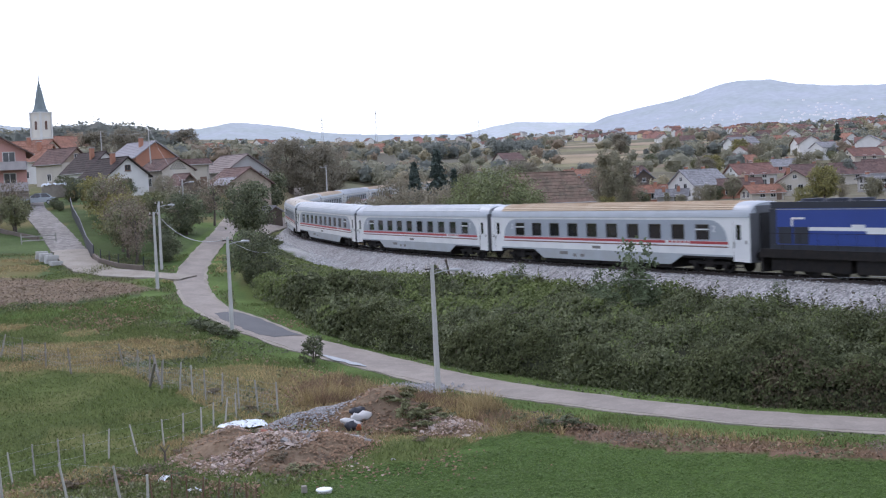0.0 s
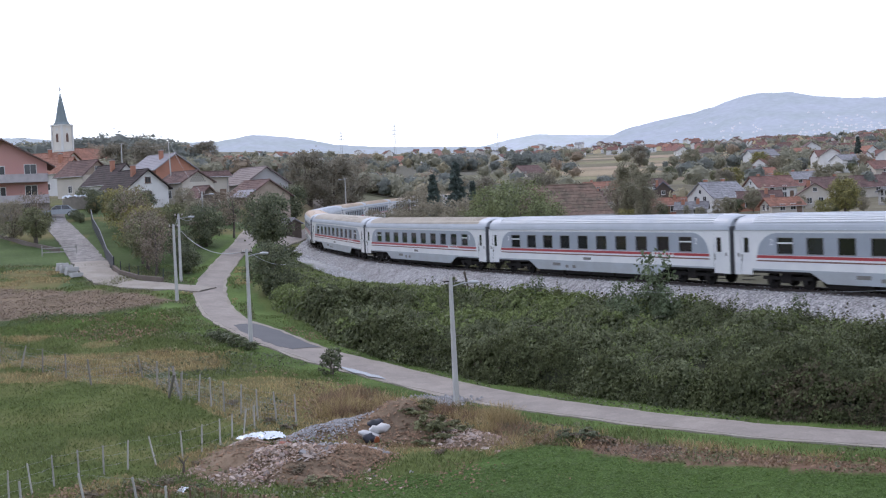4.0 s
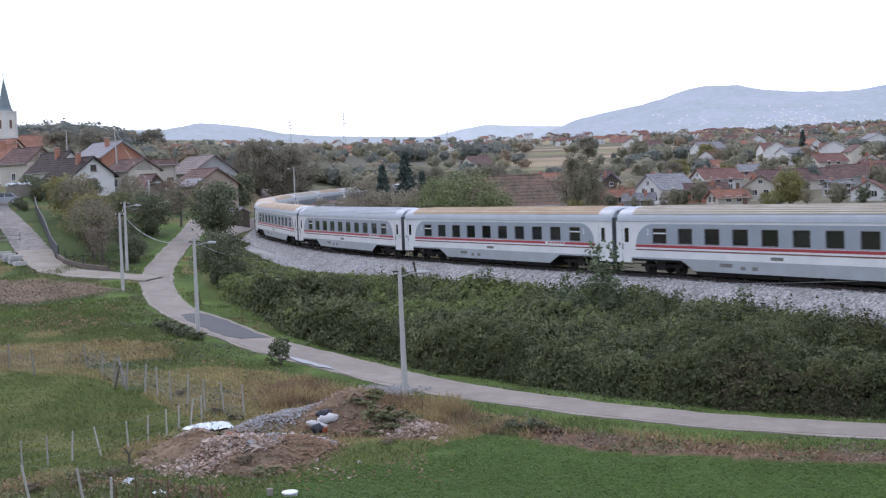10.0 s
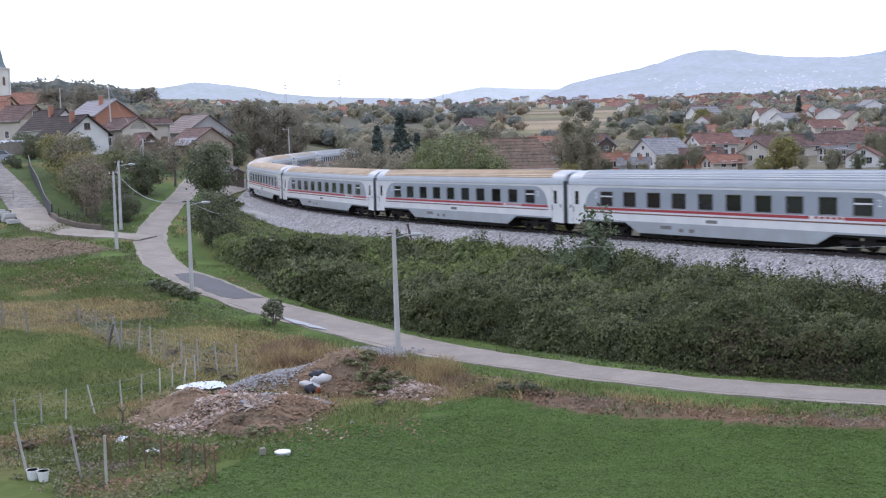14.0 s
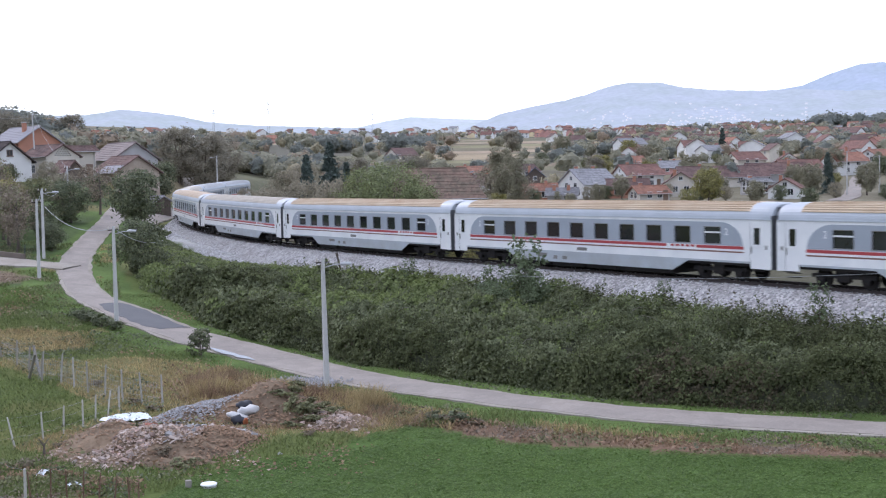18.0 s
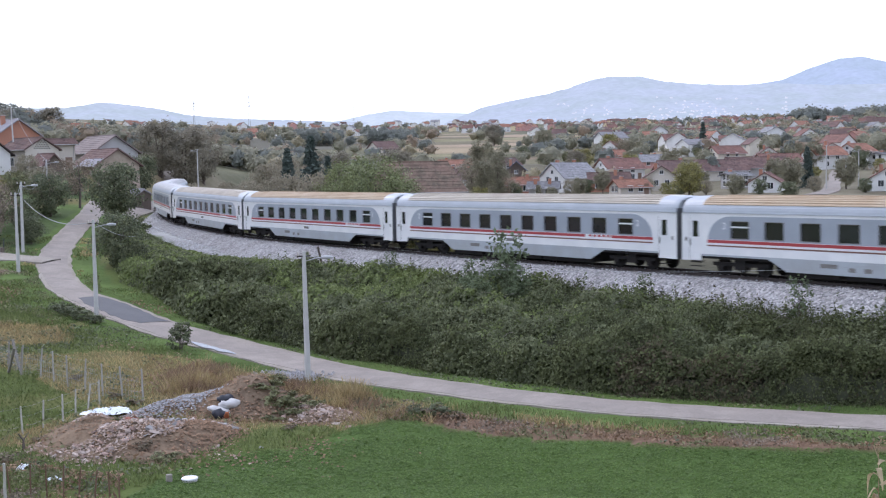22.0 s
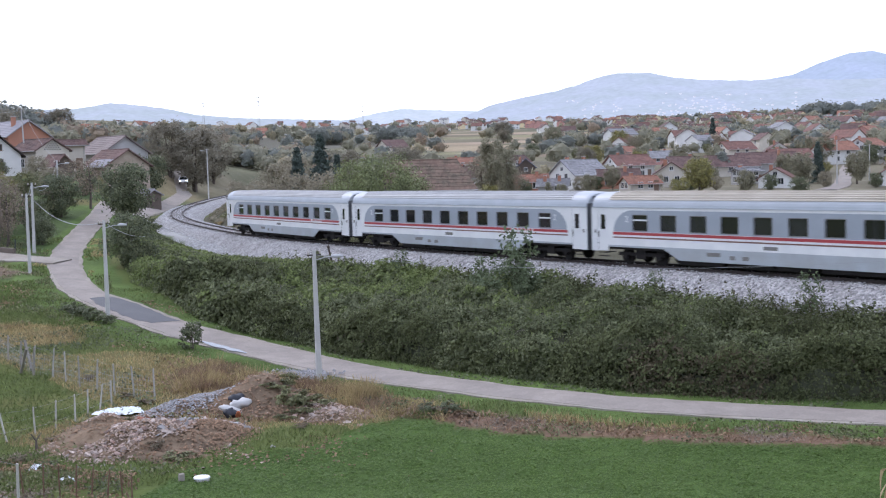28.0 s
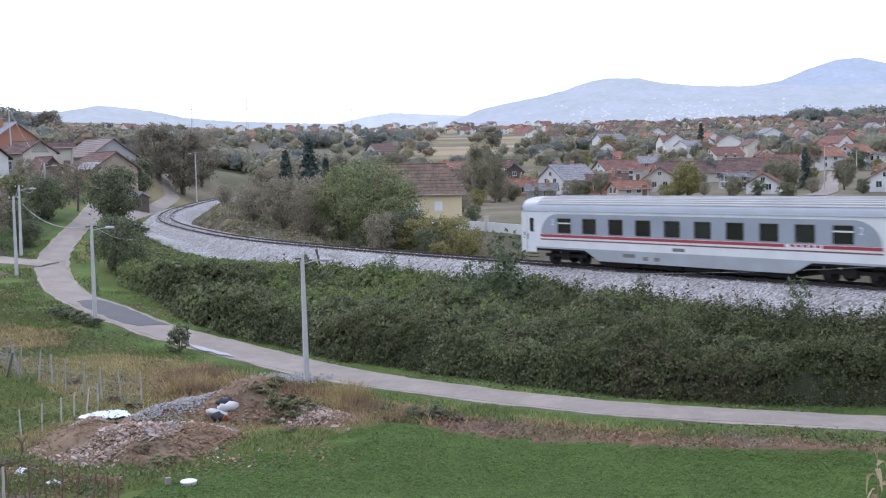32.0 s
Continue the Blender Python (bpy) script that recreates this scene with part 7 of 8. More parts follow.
def fence(name, line, step, h, r, label, wires=3, mesh_h=0.0, wire_m=None, post_m=None, jitter=4.0, seed=1):
    """Posts along a line, each its own part, with strands of wire between them."""
    fr = random.Random(seed)
    x0, y0 = line[0]
    ob = empty(name, pose(x0, y0, ground(x0, y0)), label, "fence")
    pts = []
    for (xa, ya), (xb, yb) in zip(line[:-1], line[1:]):
        ln = math.hypot(xb - xa, yb - ya)
        n = max(1, round(ln / step))
        for k in range(n):
            pts.append((xa + (xb - xa) * k / n, ya + (yb - ya) * k / n))
    pts.append(line[-1])
    base = Vector((x0, y0, ground(x0, y0)))
    key = (h, r, (post_m or M_WOODP).name)
    if key not in POSTS:
        POSTS[key] = Geo().tube([(0, 0, -0.3), (0, 0, h * 0.5), (0.01, 0, h)], [r, r * 0.95, r * 0.8], 6).mesh("post", post_m or M_WOODP)
    tops = []
    for x, y in pts:
        z = ground(x, y) - base.z
        part("post", POSTS[key], None, ob, m=pose(x - x0, y - y0, z, fr.gauss(0, jitter), fr.gauss(0, jitter), 0))
        tops.append(Vector((x - x0, y - y0, z)))
    for k in range(wires):
        g = Geo()
        zz = h * (0.3 + 0.65 * k / max(1, wires - 1))
        run = [tops[0] + Vector((0, 0, zz))]
        for a, b in zip(tops[:-1], tops[1:]):
            run += [a.lerp(b, 0.5) + Vector((0, 0, zz - 0.03)), b + Vector((0, 0, zz))]
        g.tube(run, [0.0035] * len(run), 4, caps=False)
        part("strand", g, wire_m or M_WIRE, ob)
    if mesh_h:
        g = Geo()
        for a, b in zip(tops[:-1], tops[1:]):
            ln = (b - a).length
            for k in range(int(ln / 0.16)):
                p = a.lerp(b, k * 0.16 / ln)
                g.tube([p, p + Vector((0, 0, mesh_h))], [0.003, 0.003], 4, caps=False)
            for k in range(1, 6):
                g.tube([a + Vector((0, 0, mesh_h * k / 5)), b + Vector((0, 0, mesh_h * k / 5))], [0.003, 0.003], 4, caps=False)
        part("wire_mesh", g, wire_m or M_WIRE, ob)
    return ob


M_POSTPALE = mat("pale_post", (0.42, 0.4, 0.36), 0.85, vary=0.15, scale=3, fine=30, random_hue=0.2)
M_RUSTY = mat("rusty_wire", (0.2, 0.12, 0.08), 0.8, 0.3, vary=0.2)
fence("meadow_fence", [(-15.2, 36.2), (-14.1, 39.3), (-12.2, 41.4), (-10.6, 42.9), (-9.6, 44.8), (-8.7, 47.2)], 0.95, 1.05, 0.035, "wire fence on thin pale posts round the meadow", 3, post_m=M_POSTPALE, seed=2)
fence("corner_fence", [(-13.2, 53.6), (-12.2, 52.8), (-10.7, 51.1), (-8.9, 49.1), (-7.1, 47.8)], 1.2, 1.35, 0.04, "tall wire fence with thin posts in the grass", 3, 1.0, post_m=M_POSTPALE, seed=3)
fence("back_fence", [(-13.2, 53.6), (-15.2, 57.2), (-16.5, 59.4), (-18.8, 58.3), (-22.3, 61.4), (-27, 65)], 2.0, 1.25, 0.05, "grey wire fence behind the meadow", 3, 0.9, seed=4, jitter=7)
fence("garden_fence", [(-13.0, 33.6), (-11.4, 34.5), (-9.6, 33.7), (-8.5, 32.3)], 2.0, 1.5, 0.045, "weathered white posts with wire at the field corner", 2, post_m=M_POSTPALE, seed=5)
fence("rusty_fence", [(-8.9, 34.4), (-8.4, 34.6), (-7.4, 34.2), (-5.9, 33.1), (-5.5, 32.2)], 0.7, 0.95, 0.025, "rusty wire-mesh fence beside the dry grass", 2, 0.85, M_RUSTY, M_RUSTY, 3, 6)
# timbers propped at the fence corner
for k, (x, y, a, b) in enumerate(((-13.9, 54.2, 40, 30), (-13.5, 54.6, -35, 30))):
    tagged(part("wooden_prop", Geo().box(-0.05, 0.05, -0.05, 0.05, -0.1, 1.6), M_WOODP, m=pose(x, y, ground(x, y), a, 0, b)), "grey timber propped against the fence corner", "timber")

# ---- rubble heap and litter ----
M_EARTH = mat("heap_earth", (0.25, 0.18, 0.12), 0.95, vary=0.25, scale=0.9, fine=9, bump=0.06, other=(0.14, 0.105, 0.075), amount=0.8, spec=0.15)
M_RUB = [mat("rubble_pale", (0.44, 0.36, 0.31), 0.9, vary=0.15, scale=5, fine=20, random_hue=0.45), mat("rubble_pink", (0.4, 0.285, 0.235), 0.9, vary=0.15, scale=5, fine=20, random_hue=0.45), mat("rubble_grey", (0.4, 0.39, 0.38), 0.9, vary=0.15, scale=5, fine=20, random_hue=0.45), mat("rubble_brick", (0.34, 0.14, 0.1), 0.9, vary=0.15, scale=5, fine=20, random_hue=0.3)]
M_RUBI = [mat("crumbs_pale", (0.38, 0.29, 0.23), 0.95, vary=0.12, scale=3, fine=12, island=0.4), mat("crumbs_grey", (0.34, 0.33, 0.325), 0.95, vary=0.12, scale=3, fine=12, island=0.35), mat("crumbs_earth", (0.27, 0.17, 0.105), 0.95, vary=0.15, scale=3, fine=12, island=0.35)]
M_PLASTIC = mat("white_plastic", (0.8, 0.84, 0.88), 0.18, vary=0.05, scale=3, fine=8, other=(0.7, 0.75, 0.82))
M_SACK = mat("woven_sack", (0.52, 0.51, 0.5), 0.6, vary=0.06, scale=4, fine=20, other=(0.6, 0.58, 0.55))
M_DARKBAG = mat("dark_bag", (0.03, 0.032, 0.042), 0.6, vary=0.2)
M_ORANGE = mat("orange_cloth", (0.42, 0.14, 0.06), 0.8, vary=0.1)
M_LID = mat("white_lid", (0.82, 0.83, 0.82), 0.5, vary=0.04, scale=2, fine=10, other=(0.72, 0.72, 0.7))


def heap_z(x, y):
    """Height of the dumped heap above the soil."""
    z = 1.2 * np.exp(-((x + 2.9) / 1.7) ** 2 - ((y - 46.6) / 1.6) ** 2) + 0.42 * np.exp(-((x + 1.7) / 1.5) ** 2 - ((y - 45.4) / 1.4) ** 2) + 0.45 * np.exp(-((x - 0.1) / 1.3) ** 2 - ((y - 44.2) / 1.2) ** 2)
    z += 0.7 * np.exp(-((x + 6.5) / 2.4) ** 2 - ((y - 40.6) / 1.9) ** 2) + 0.35 * np.exp(-((x + 4.3) / 1.4) ** 2 - ((y - 42.0) / 1.5) ** 2)
    u, w = (x + 5.6) * 0.66 + (y - 46.4) * 0.75, -(x + 5.6) * 0.75 + (y - 46.4) * 0.66
    z += 0.5 * np.exp(-(u / 2.0) ** 2 - (w / 0.8) ** 2)
    z += 0.5 * np.exp(-((x + 8.2) / 1.3) ** 2 - ((y - 42.6) / 1.6) ** 2)
    return z * (0.75 + 0.5 * soft_noise(x, y, 0.8)) - 0.06


hx, hy = np.meshgrid(np.linspace(-11.5, 2.5, 150), np.linspace(35.5, 49.5, 150), indexing="ij")
hz = land(hx.ravel(), hy.ravel()) + heap_z(hx.ravel(), hy.ravel()) + (soft_noise(hx.ravel(), hy.ravel(), 0.3) - 0.5) * 0.1 - 0.05
ii = np.arange(150 * 150).reshape(150, 150)
fc = np.stack([ii[:-1, :-1], ii[1:, :-1], ii[1:, 1:], ii[:-1, 1:]], -1).reshape(-1, 4)
hh_ = heap_z(hx.ravel(), hy.ravel())
fc = fc[(hh_[fc] > 0.02).all(1)]
me = bpy.data.meshes.new("mound")
me.from_pydata(np.stack([hx.ravel(), hy.ravel(), hz], 1).tolist(), [], fc.tolist())
me.materials.append(M_EARTH)
heap = empty("rubble_heap", Matrix(), "heap of earth, broken tiles, bricks and gravel", "rubble heap")
part("mound", me, None, heap, "brown bare earth")


def chunk_mesh(seed, m):
    r = random.Random(seed)
    g = Geo()
    a, b, c = r.uniform(0.7, 1.2), r.uniform(0.5, 0.9), r.uniform(0.2, 0.5)
    g.box(-a / 2, a / 2, -b / 2, b / 2, -c / 2, c / 2)
    g.v = [(x + r.uniform(-0.15, 0.15), y + r.uniform(-0.15, 0.15), z + r.uniform(-0.1, 0.1)) for x, y, z in g.v]
    return g.mesh("fragment", m)


CH = [[chunk_mesh(10 * j + k, M_RUB[j]) for k in range(4)] for j in range(4)]
rr_ = random.Random(9)


def rub_spot():
    """A place on the heap and what lies there; some patches of earth stay bare."""
    while True:
        spot = rub_try()
        if soft_noise(np.array([spot[0] + 3.0]), np.array([spot[1]]), 1.3)[0] < 0.6:
            return spot


def rub_try():
    q = rr_.random()
    if q < 0.42:
        return rr_.gauss(-7.2, 1.2), rr_.gauss(40.8, 1.2), rr_.choice([0, 1, 1, 1, 0])
    if q < 0.8:
        return rr_.gauss(-4.5, 0.85), rr_.gauss(41.6, 1.1), rr_.choice([0, 2, 2, 0, 2])
    if q < 0.88:
        return rr_.gauss(-7.4, 0.7), rr_.gauss(44.0, 0.4), 3
    if q < 0.96:
        return rr_.gauss(-0.2, 0.6), rr_.gauss(43.9, 0.6), rr_.choice([0, 1])
    return rr_.gauss(-6.2, 2.2), rr_.gauss(38.2, 0.7), rr_.choice([0, 2])


for _ in range(290):
    x, y, j = rub_spot()
    z = ground(x, y) + float(heap_z(np.array([x]), np.array([y]))[0])
    part("fragment", rr_.choice(CH[j]), None, heap, m=pose(x, y, max(z, ground(x, y)) - 0.01, rr_.uniform(-35, 35), rr_.uniform(-35, 35), rr_.uniform(0, 360)) @ Matrix.Scale(rr_.uniform(0.08, 0.26), 4))


def crumbs(n, place, size, m, name):
    g = Geo()
    P = np.array([place() for _ in range(n)])
    Z = land(P[:, 0], P[:, 1]) + np.maximum(heap_z(P[:, 0], P[:, 1]), -0.02)
    for (x, y), z in zip(P, Z):
        r = size * rr_.uniform(0.5, 1.5)
        i = len(g.v)
        t0 = rr_.random() * 6.28
        for k in range(4):
            t = t0 + k * 1.57 + rr_.uniform(-0.3, 0.3)
            g.v.append((x + r * math.cos(t), y + r * math.sin(t), z + rr_.uniform(-0.3, 0.5) * r))
        g.v.append((x, y, z + r * rr_.uniform(0.4, 1.0)))
        for k in range(4):
            g.f.append((i + k, i + (k + 1) % 4, i + 4))
            g.m.append(0)
    tagged(part(name, g, m, heap), kind="stuff")


crumbs(3400, lambda: rub_spot()[:2], 0.05, M_RUBI[0], "small_rubble")
crumbs(3400, lambda: (lambda u, w: (-5.6 + u * 0.66 - w * 0.75, 46.4 + u * 0.75 + w * 0.66))(rr_.gauss(0, 1.4), rr_.gauss(0, 0.5)), 0.045, M_RUBI[1], "grey_gravel")
crumbs(7000, lambda: (rr_.gauss(-4.2, 2.5), rr_.gauss(42.8, 2.4)), 0.05, M_RUBI[2], "clod_scatter")
g_ = Geo()
x0_, y0_ = -1.7, 53.0
P_ = []
for _ in range(900):
    x, y = rr_.gauss(x0_, 0.75), rr_.gauss(y0_, 0.5)
    z, r = ground(x, y) + 0.08 if _ % 20 == 0 else z, rr_.uniform(0.05, 0.12)
    i = len(g_.v)
    for k in range(4):
        g_.v.append((x + r * math.cos(k * 1.57 + _), y + r * math.sin(k * 1.57 + _), z - 0.02))
    g_.v.append((x, y, z + r))
    for k in range(4):
        g_.f.append((i + k, i + (k + 1) % 4, i + 4))
        g_.m.append(0)
tagged(part("gravel_spill", g_, M_RUBI[1]), "grey gravel spilled beside the utility pole", "gravel", kind="stuff")


def crumpled(w, l, amp, seed, nu=26, nv=16):
    g = Geo()
    for i in range(nu + 1):
        for j in range(nv + 1):
            u, v = i / nu - 0.5, j / nv - 0.5
            e = 1 + 0.18 * noise.noise(Vector((math.atan2(v, u) * 2, seed, 0)))
            z = amp * abs(noise.noise(Vector((u * 6, v * 6, seed)))) + amp * 0.6 * abs(noise.noise(Vector((u * 14, v * 14, seed + 3))))
            g.v.append((u * l * e, v * w * e, z + 0.12 * (1 - 4 * u * u)))
    for i in range(nu):
        for j in range(nv):
            p = i * (nv + 1) + j
            g.f.append((p, p + nv + 1, p + nv + 2, p + 1))
            g.m.append(0)
    return g


tagged(part("plastic_sheet", crumpled(1.0, 1.8, 0.14, 2), M_PLASTIC, m=pose(-8.05, 45.4, ground(-8.05, 45.4) + 0.08, 6, 0, 30)), "shiny white crumpled plastic sheet by the fence", "plastic sheet")
tagged(part("plastic_scrap", crumpled(0.25, 0.45, 0.1, 5, 10, 8), M_PLASTIC, m=pose(-9.3, 37.6, ground(-9.3, 37.6) + 0.05, 0, 0, 70)), "scrap of white plastic beside the heap", "plastic")
tagged(part("plastic_scrap", crumpled(0.2, 0.5, 0.1, 8, 10, 8), M_PLASTIC, m=pose(-8.0, 35.8, ground(-8.0, 35.8) + 0.05, 0, 0, 10)), "scrap of white plastic in the weeds", "plastic")


def sack(l, w, h, seed):
    g = Geo()
    n, m = 14, 10
    for i in range(n + 1):
        t = math.pi * i / n
        for j in range(m):
            a = 2 * math.pi * j / m
            k = 1 + 0.55 * noise.noise(Vector((t * 2.3, math.cos(a) * 1.2, seed + math.sin(a)))) + 0.25 * noise.noise(Vector((t * 6, math.cos(a) * 3, seed + 3 * math.sin(a))))
            rad_ = math.sin(t) ** 0.75
            g.v.append((-l / 2 * math.cos(t), w / 2 * rad_ * math.cos(a) * k, h / 2 * rad_ * math.sin(a) * k))
    for i in range(n):
        for j in range(m):
            g.f.append((i * m + j, i * m + (j + 1) % m, (i + 1) * m + (j + 1) % m, (i + 1) * m + j))
            g.m.append(0)
    return g


def on_heap(x, y):
    return ground(x, y) + float(heap_z(np.array([x]), np.array([y]))[0])


for nm, x, y, sz, m_, rz, ry, lb, dz in (
    ("sack", -3.5, 45.0, (0.85, 0.45, 0.3), M_SACK, 12, -6, "full white woven sack lying on the heap", 0.12), ("sack", -3.85, 44.7, (1.0, 0.5, 0.3), M_SACK, 28, 20, "white woven sack slumped over the heap's edge", 0.14),
    ("rubbish_bag", -3.65, 45.3, (0.7, 0.45, 0.3), M_DARKBAG, 20, 0, "dark plastic rubbish bag on the heap", 0.1), ("rubbish_bag", -3.75, 44.35, (0.8, 0.4, 0.4), M_DARKBAG, 30, 25, "torn black plastic bag below the sacks", 0.08), ("cloth_scrap", -3.55, 44.1, (0.6, 0.2, 0.16), M_ORANGE, 100, 40, "orange-brown rag hanging from the sacks", 0.1)):
    tagged(part(nm, sack(*sz, seed=x * 3), m_, smooth=True, m=pose(x, y, on_heap(x, y) + dz * 0.8, 0, ry, rz)), lb, nm.replace("_", " "))
# the well ring with its lid
wl = empty("well", pose(-4.0, 35.5, ground(-4.0, 35.5)), "low concrete well ring with a round white lid", "well")
part("ring", Geo().tube([(0, 0, -0.2), (0, 0, 0.09)], [0.23, 0.23], 24), M_CONC, wl)
part("lid", Geo().tube([(0, 0, 0.09), (0, 0, 0.12), (0, 0, 0.135)], [0.25, 0.25, 0.235], 24), M_LID, wl)
tagged(part("concrete_block", Geo().box(-0.08, 0.08, -0.08, 0.08, -0.05, 0.24), M_WOODP, m=pose(-4.6, 35.5, ground(-4.6, 35.5), 0, 0, 20)), "small grey upright block beside the well", "block")
for k, (x, y) in enumerate(((-10.9, 33.5), (-10.55, 33.35))):
    b = empty("bucket", pose(x, y, ground(x, y)), "white plastic bucket standing in the weeds", "bucket", "white buckets")
    part("body", Geo().tube([(0, 0, 0), (0, 0, 0.3), (0, 0, 0.3), (0, 0, 0.05)], [0.13, 0.17, 0.16, 0.12], 14), M_LID, b)
    part("rim", Geo().tube([(0, 0, 0.28), (0, 0, 0.31)], [0.185, 0.185], 14, caps=False), M_LID, b)
# stray branch at the heap's end
tagged(part("branch", Geo().tube([(0, 0, 0), (0.15, 0, 0.3), (0.1, 0, 0.6)], [0.05, 0.04, 0.02], 6).tube([(0.13, 0, 0.3), (0.45, 0.05, 0.42)], [0.03, 0.012], 5), M_BARK, m=pose(-10.0, 40.5, ground(-10.0, 40.5), 0, -25, 40)), "dark broken branch stuck in the ground", "branch")
# low scrub round the heap
L_SCRUB = leafy("withered_scrub", (0.19, 0.145, 0.1), (0.14, 0.12, 0.075), 0.4)
scrub = make_tree("scrub", 0.9, 0.6, L_SCRUB, "low brown withered scrub beside the heap", "scrub", seed=51, clumps=30, per=22, size=0.09, base=0.02, stems=4, trunk=0.015)
first = True
for x, y, k in ((-5.9, 39.2, 0.7), (-1.2, 42.3, 0.7), (-9.7, 41.6, 0.7), (-10.2, 38.8, 0.8), (-11.0, 38.0, 0.7), (-12.3, 37.4, 0.8), (-7.4, 47.4, 0.8), (-8.3, 48.6, 0.8), (4.1, 43.6, 1.3), (5.0, 43.0, 0.9), (-4.5, 53.5, 0.7), (-10.6, 52.4, 0.8)):
    m = pose(x, y, ground(x, y), 0, 0, x * 77)
    if first:
        scrub.matrix_basis, first = m @ Matrix.Diagonal((0.8, 0.8, 0.5, 1.0)), False
    else:
        copy_thing(scrub, m @ Matrix.Diagonal((1.15 * k, 1.15 * k, 0.62 * k, 1.0)))
green_scrub = make_tree("nettles", 0.55, 0.75, L_OLIVE, "clump of green weeds on the heap", "weeds", seed=52, clumps=34, per=22, size=0.09, base=0.02, stems=4, trunk=0.012)
green_scrub.matrix_basis = pose(-1.6, 44.6, on_heap(-1.6, 44.6) - 0.1)
for x, y, k in ((-1.2, 45.2, 0.9), (-2.0, 45.6, 0.9), (-1.0, 44.2, 0.8), (-0.5, 45.0, 0.9), (-1.7, 43.8, 0.7), (-1.9, 46.6, 1.0), (-7.2, 41.9, 0.5), (-5.1, 38.4, 0.7)):
    copy_thing(green_scrub, pose(x, y, on_heap(x, y) - 0.1, 0, 0, x * 60) @ Matrix.Diagonal((1.2 * k, 1.2 * k, 0.65 * k, 1.0)))

# ---- road details ----
drape("asphalt_patch", [(-9.3, 67.8), (-10.6, 69.4), (-12.2, 72.2), (-13.9, 74.9), (-14.5, 75.8)], [1.9, 2.3, 2.3, 1.9, 1.2], M_PATCH, 0.055, "darker patch of newer asphalt on the lane", "asphalt patch", step=0.4, thick=0.0, ragged=0.25)
g = Geo()
pa, pb = Vector((-6.75, 62.5)), Vector((-4.25, 59.3))
pd = (pb - pa).normalized()
pn = Vector((pd.y, -pd.x))
n = 16
for k in range(n + 1):
    u = k / n
    c0 = pa.lerp(pb, u)
    half = 0.3 * math.sin(math.pi * min(1, 0.04 + u * 0.94)) ** 0.6 * (1 + 0.5 * noise.noise(Vector((u * 6, 1, 2))))
    mid = 0.12 * noise.noise(Vector((u * 4, 5, 2)))
    for o in (mid - half, mid + half):
        q = c0 + pn * o
        g.v.append((q.x, q.y, ground(q.x, q.y) + 0.03 + 0.034))
for k in range(n):
    g.f.append((2 * k, 2 * k + 1, 2 * k + 3, 2 * k + 2))
    g.m.append(0)
pud = part("puddle", g, M_WATER, smooth=True)
# Normals are tilted towards the eye so the water mirrors open sky.
pud.data.normals_split_custom_set([(0.02, -0.07, 1)] * len(pud.data.loops))
tagged(pud, "shallow rain puddle on the lane reflecting sky", "puddle")

# ---- dry maize at the foot of the slope ----
def maize(x, y, h, seed):
    r = random.Random(seed)
    ob = empty("maize_plant", pose(x, y, ground(x, y), 0, 0, r.uniform(0, 360)), "dry straw-coloured maize stalk with hanging leaves", "maize", "maize at the field edge")
    part("stalk", Geo().tube([(0, 0, -0.1), (0.03, 0, h * 0.5), (0.08, 0.02, h * 0.92)], [0.018, 0.014, 0.006], 6), L_CORN, ob)
    for k in range(14):
        z = h * (0.18 + 0.052 * k)
        a = k * 2.4 + r.uniform(-0.4, 0.4)
        ln = r.uniform(0.45, 0.8)
        g = Geo()
        prev = None
        for j in range(6):
            u = j / 5
            w = 0.05 * math.sin(math.pi * (0.15 + 0.8 * u))
            rad_ = ln * (u - 0.25 * u * u)
            p = Vector((math.cos(a) * rad_ * 0.7 + 0.04, math.sin(a) * rad_ * 0.7 + 0.03 * math.sin(5 * u + k), z + 0.22 * math.sin(u * 2.2) - 1.05 * ln * u * u))
            s_ = Vector((-math.sin(a) * w, math.cos(a) * w, 0.03 * (j % 2)))
            if prev:
                g.face([prev[0], prev[1], tuple(p + s_), tuple(p - s_)])
            prev = (tuple(p - s_), tuple(p + s_))
        part("leaf", g, L_CORN, ob)
    t = Geo()
    for k in range(7):
        a = r.uniform(0, 6.28)
        t.tube([(0.08, 0.02, h * 0.9), (0.08 + 0.1 * math.cos(a), 0.02 + 0.1 * math.sin(a), h)], [0.006, 0.003], 4)
    part("tassel", t, L_CORN, ob)
    part("cob", Geo().tube([(0.05, 0, h * 0.45), (0.12, 0.03, h * 0.5), (0.16, 0.04, h * 0.58)], [0.02, 0.035, 0.01], 7), L_CORN, ob)


for k, (x, y, h) in enumerate(((10.62, 21.5, 2.55), (10.95, 21.0, 2.45), (11.15, 21.3, 2.6), (11.5, 21.1, 2.7), (11.4, 20.6, 2.4), (11.9, 20.9, 2.6), (12.2, 20.3, 2.6), (11.05, 20.4, 1.9))):
    maize(x, y, h, k + 1)

# ---- gardens by the lane ----
M_RAILING = mat("dark_railing", (0.05, 0.055, 0.065), 0.5, 0.4, vary=0.1)
M_WALLST = mat("garden_wall", (0.17, 0.135, 0.11), 0.9, vary=0.15, scale=1.2, fine=9, bump=0.02)


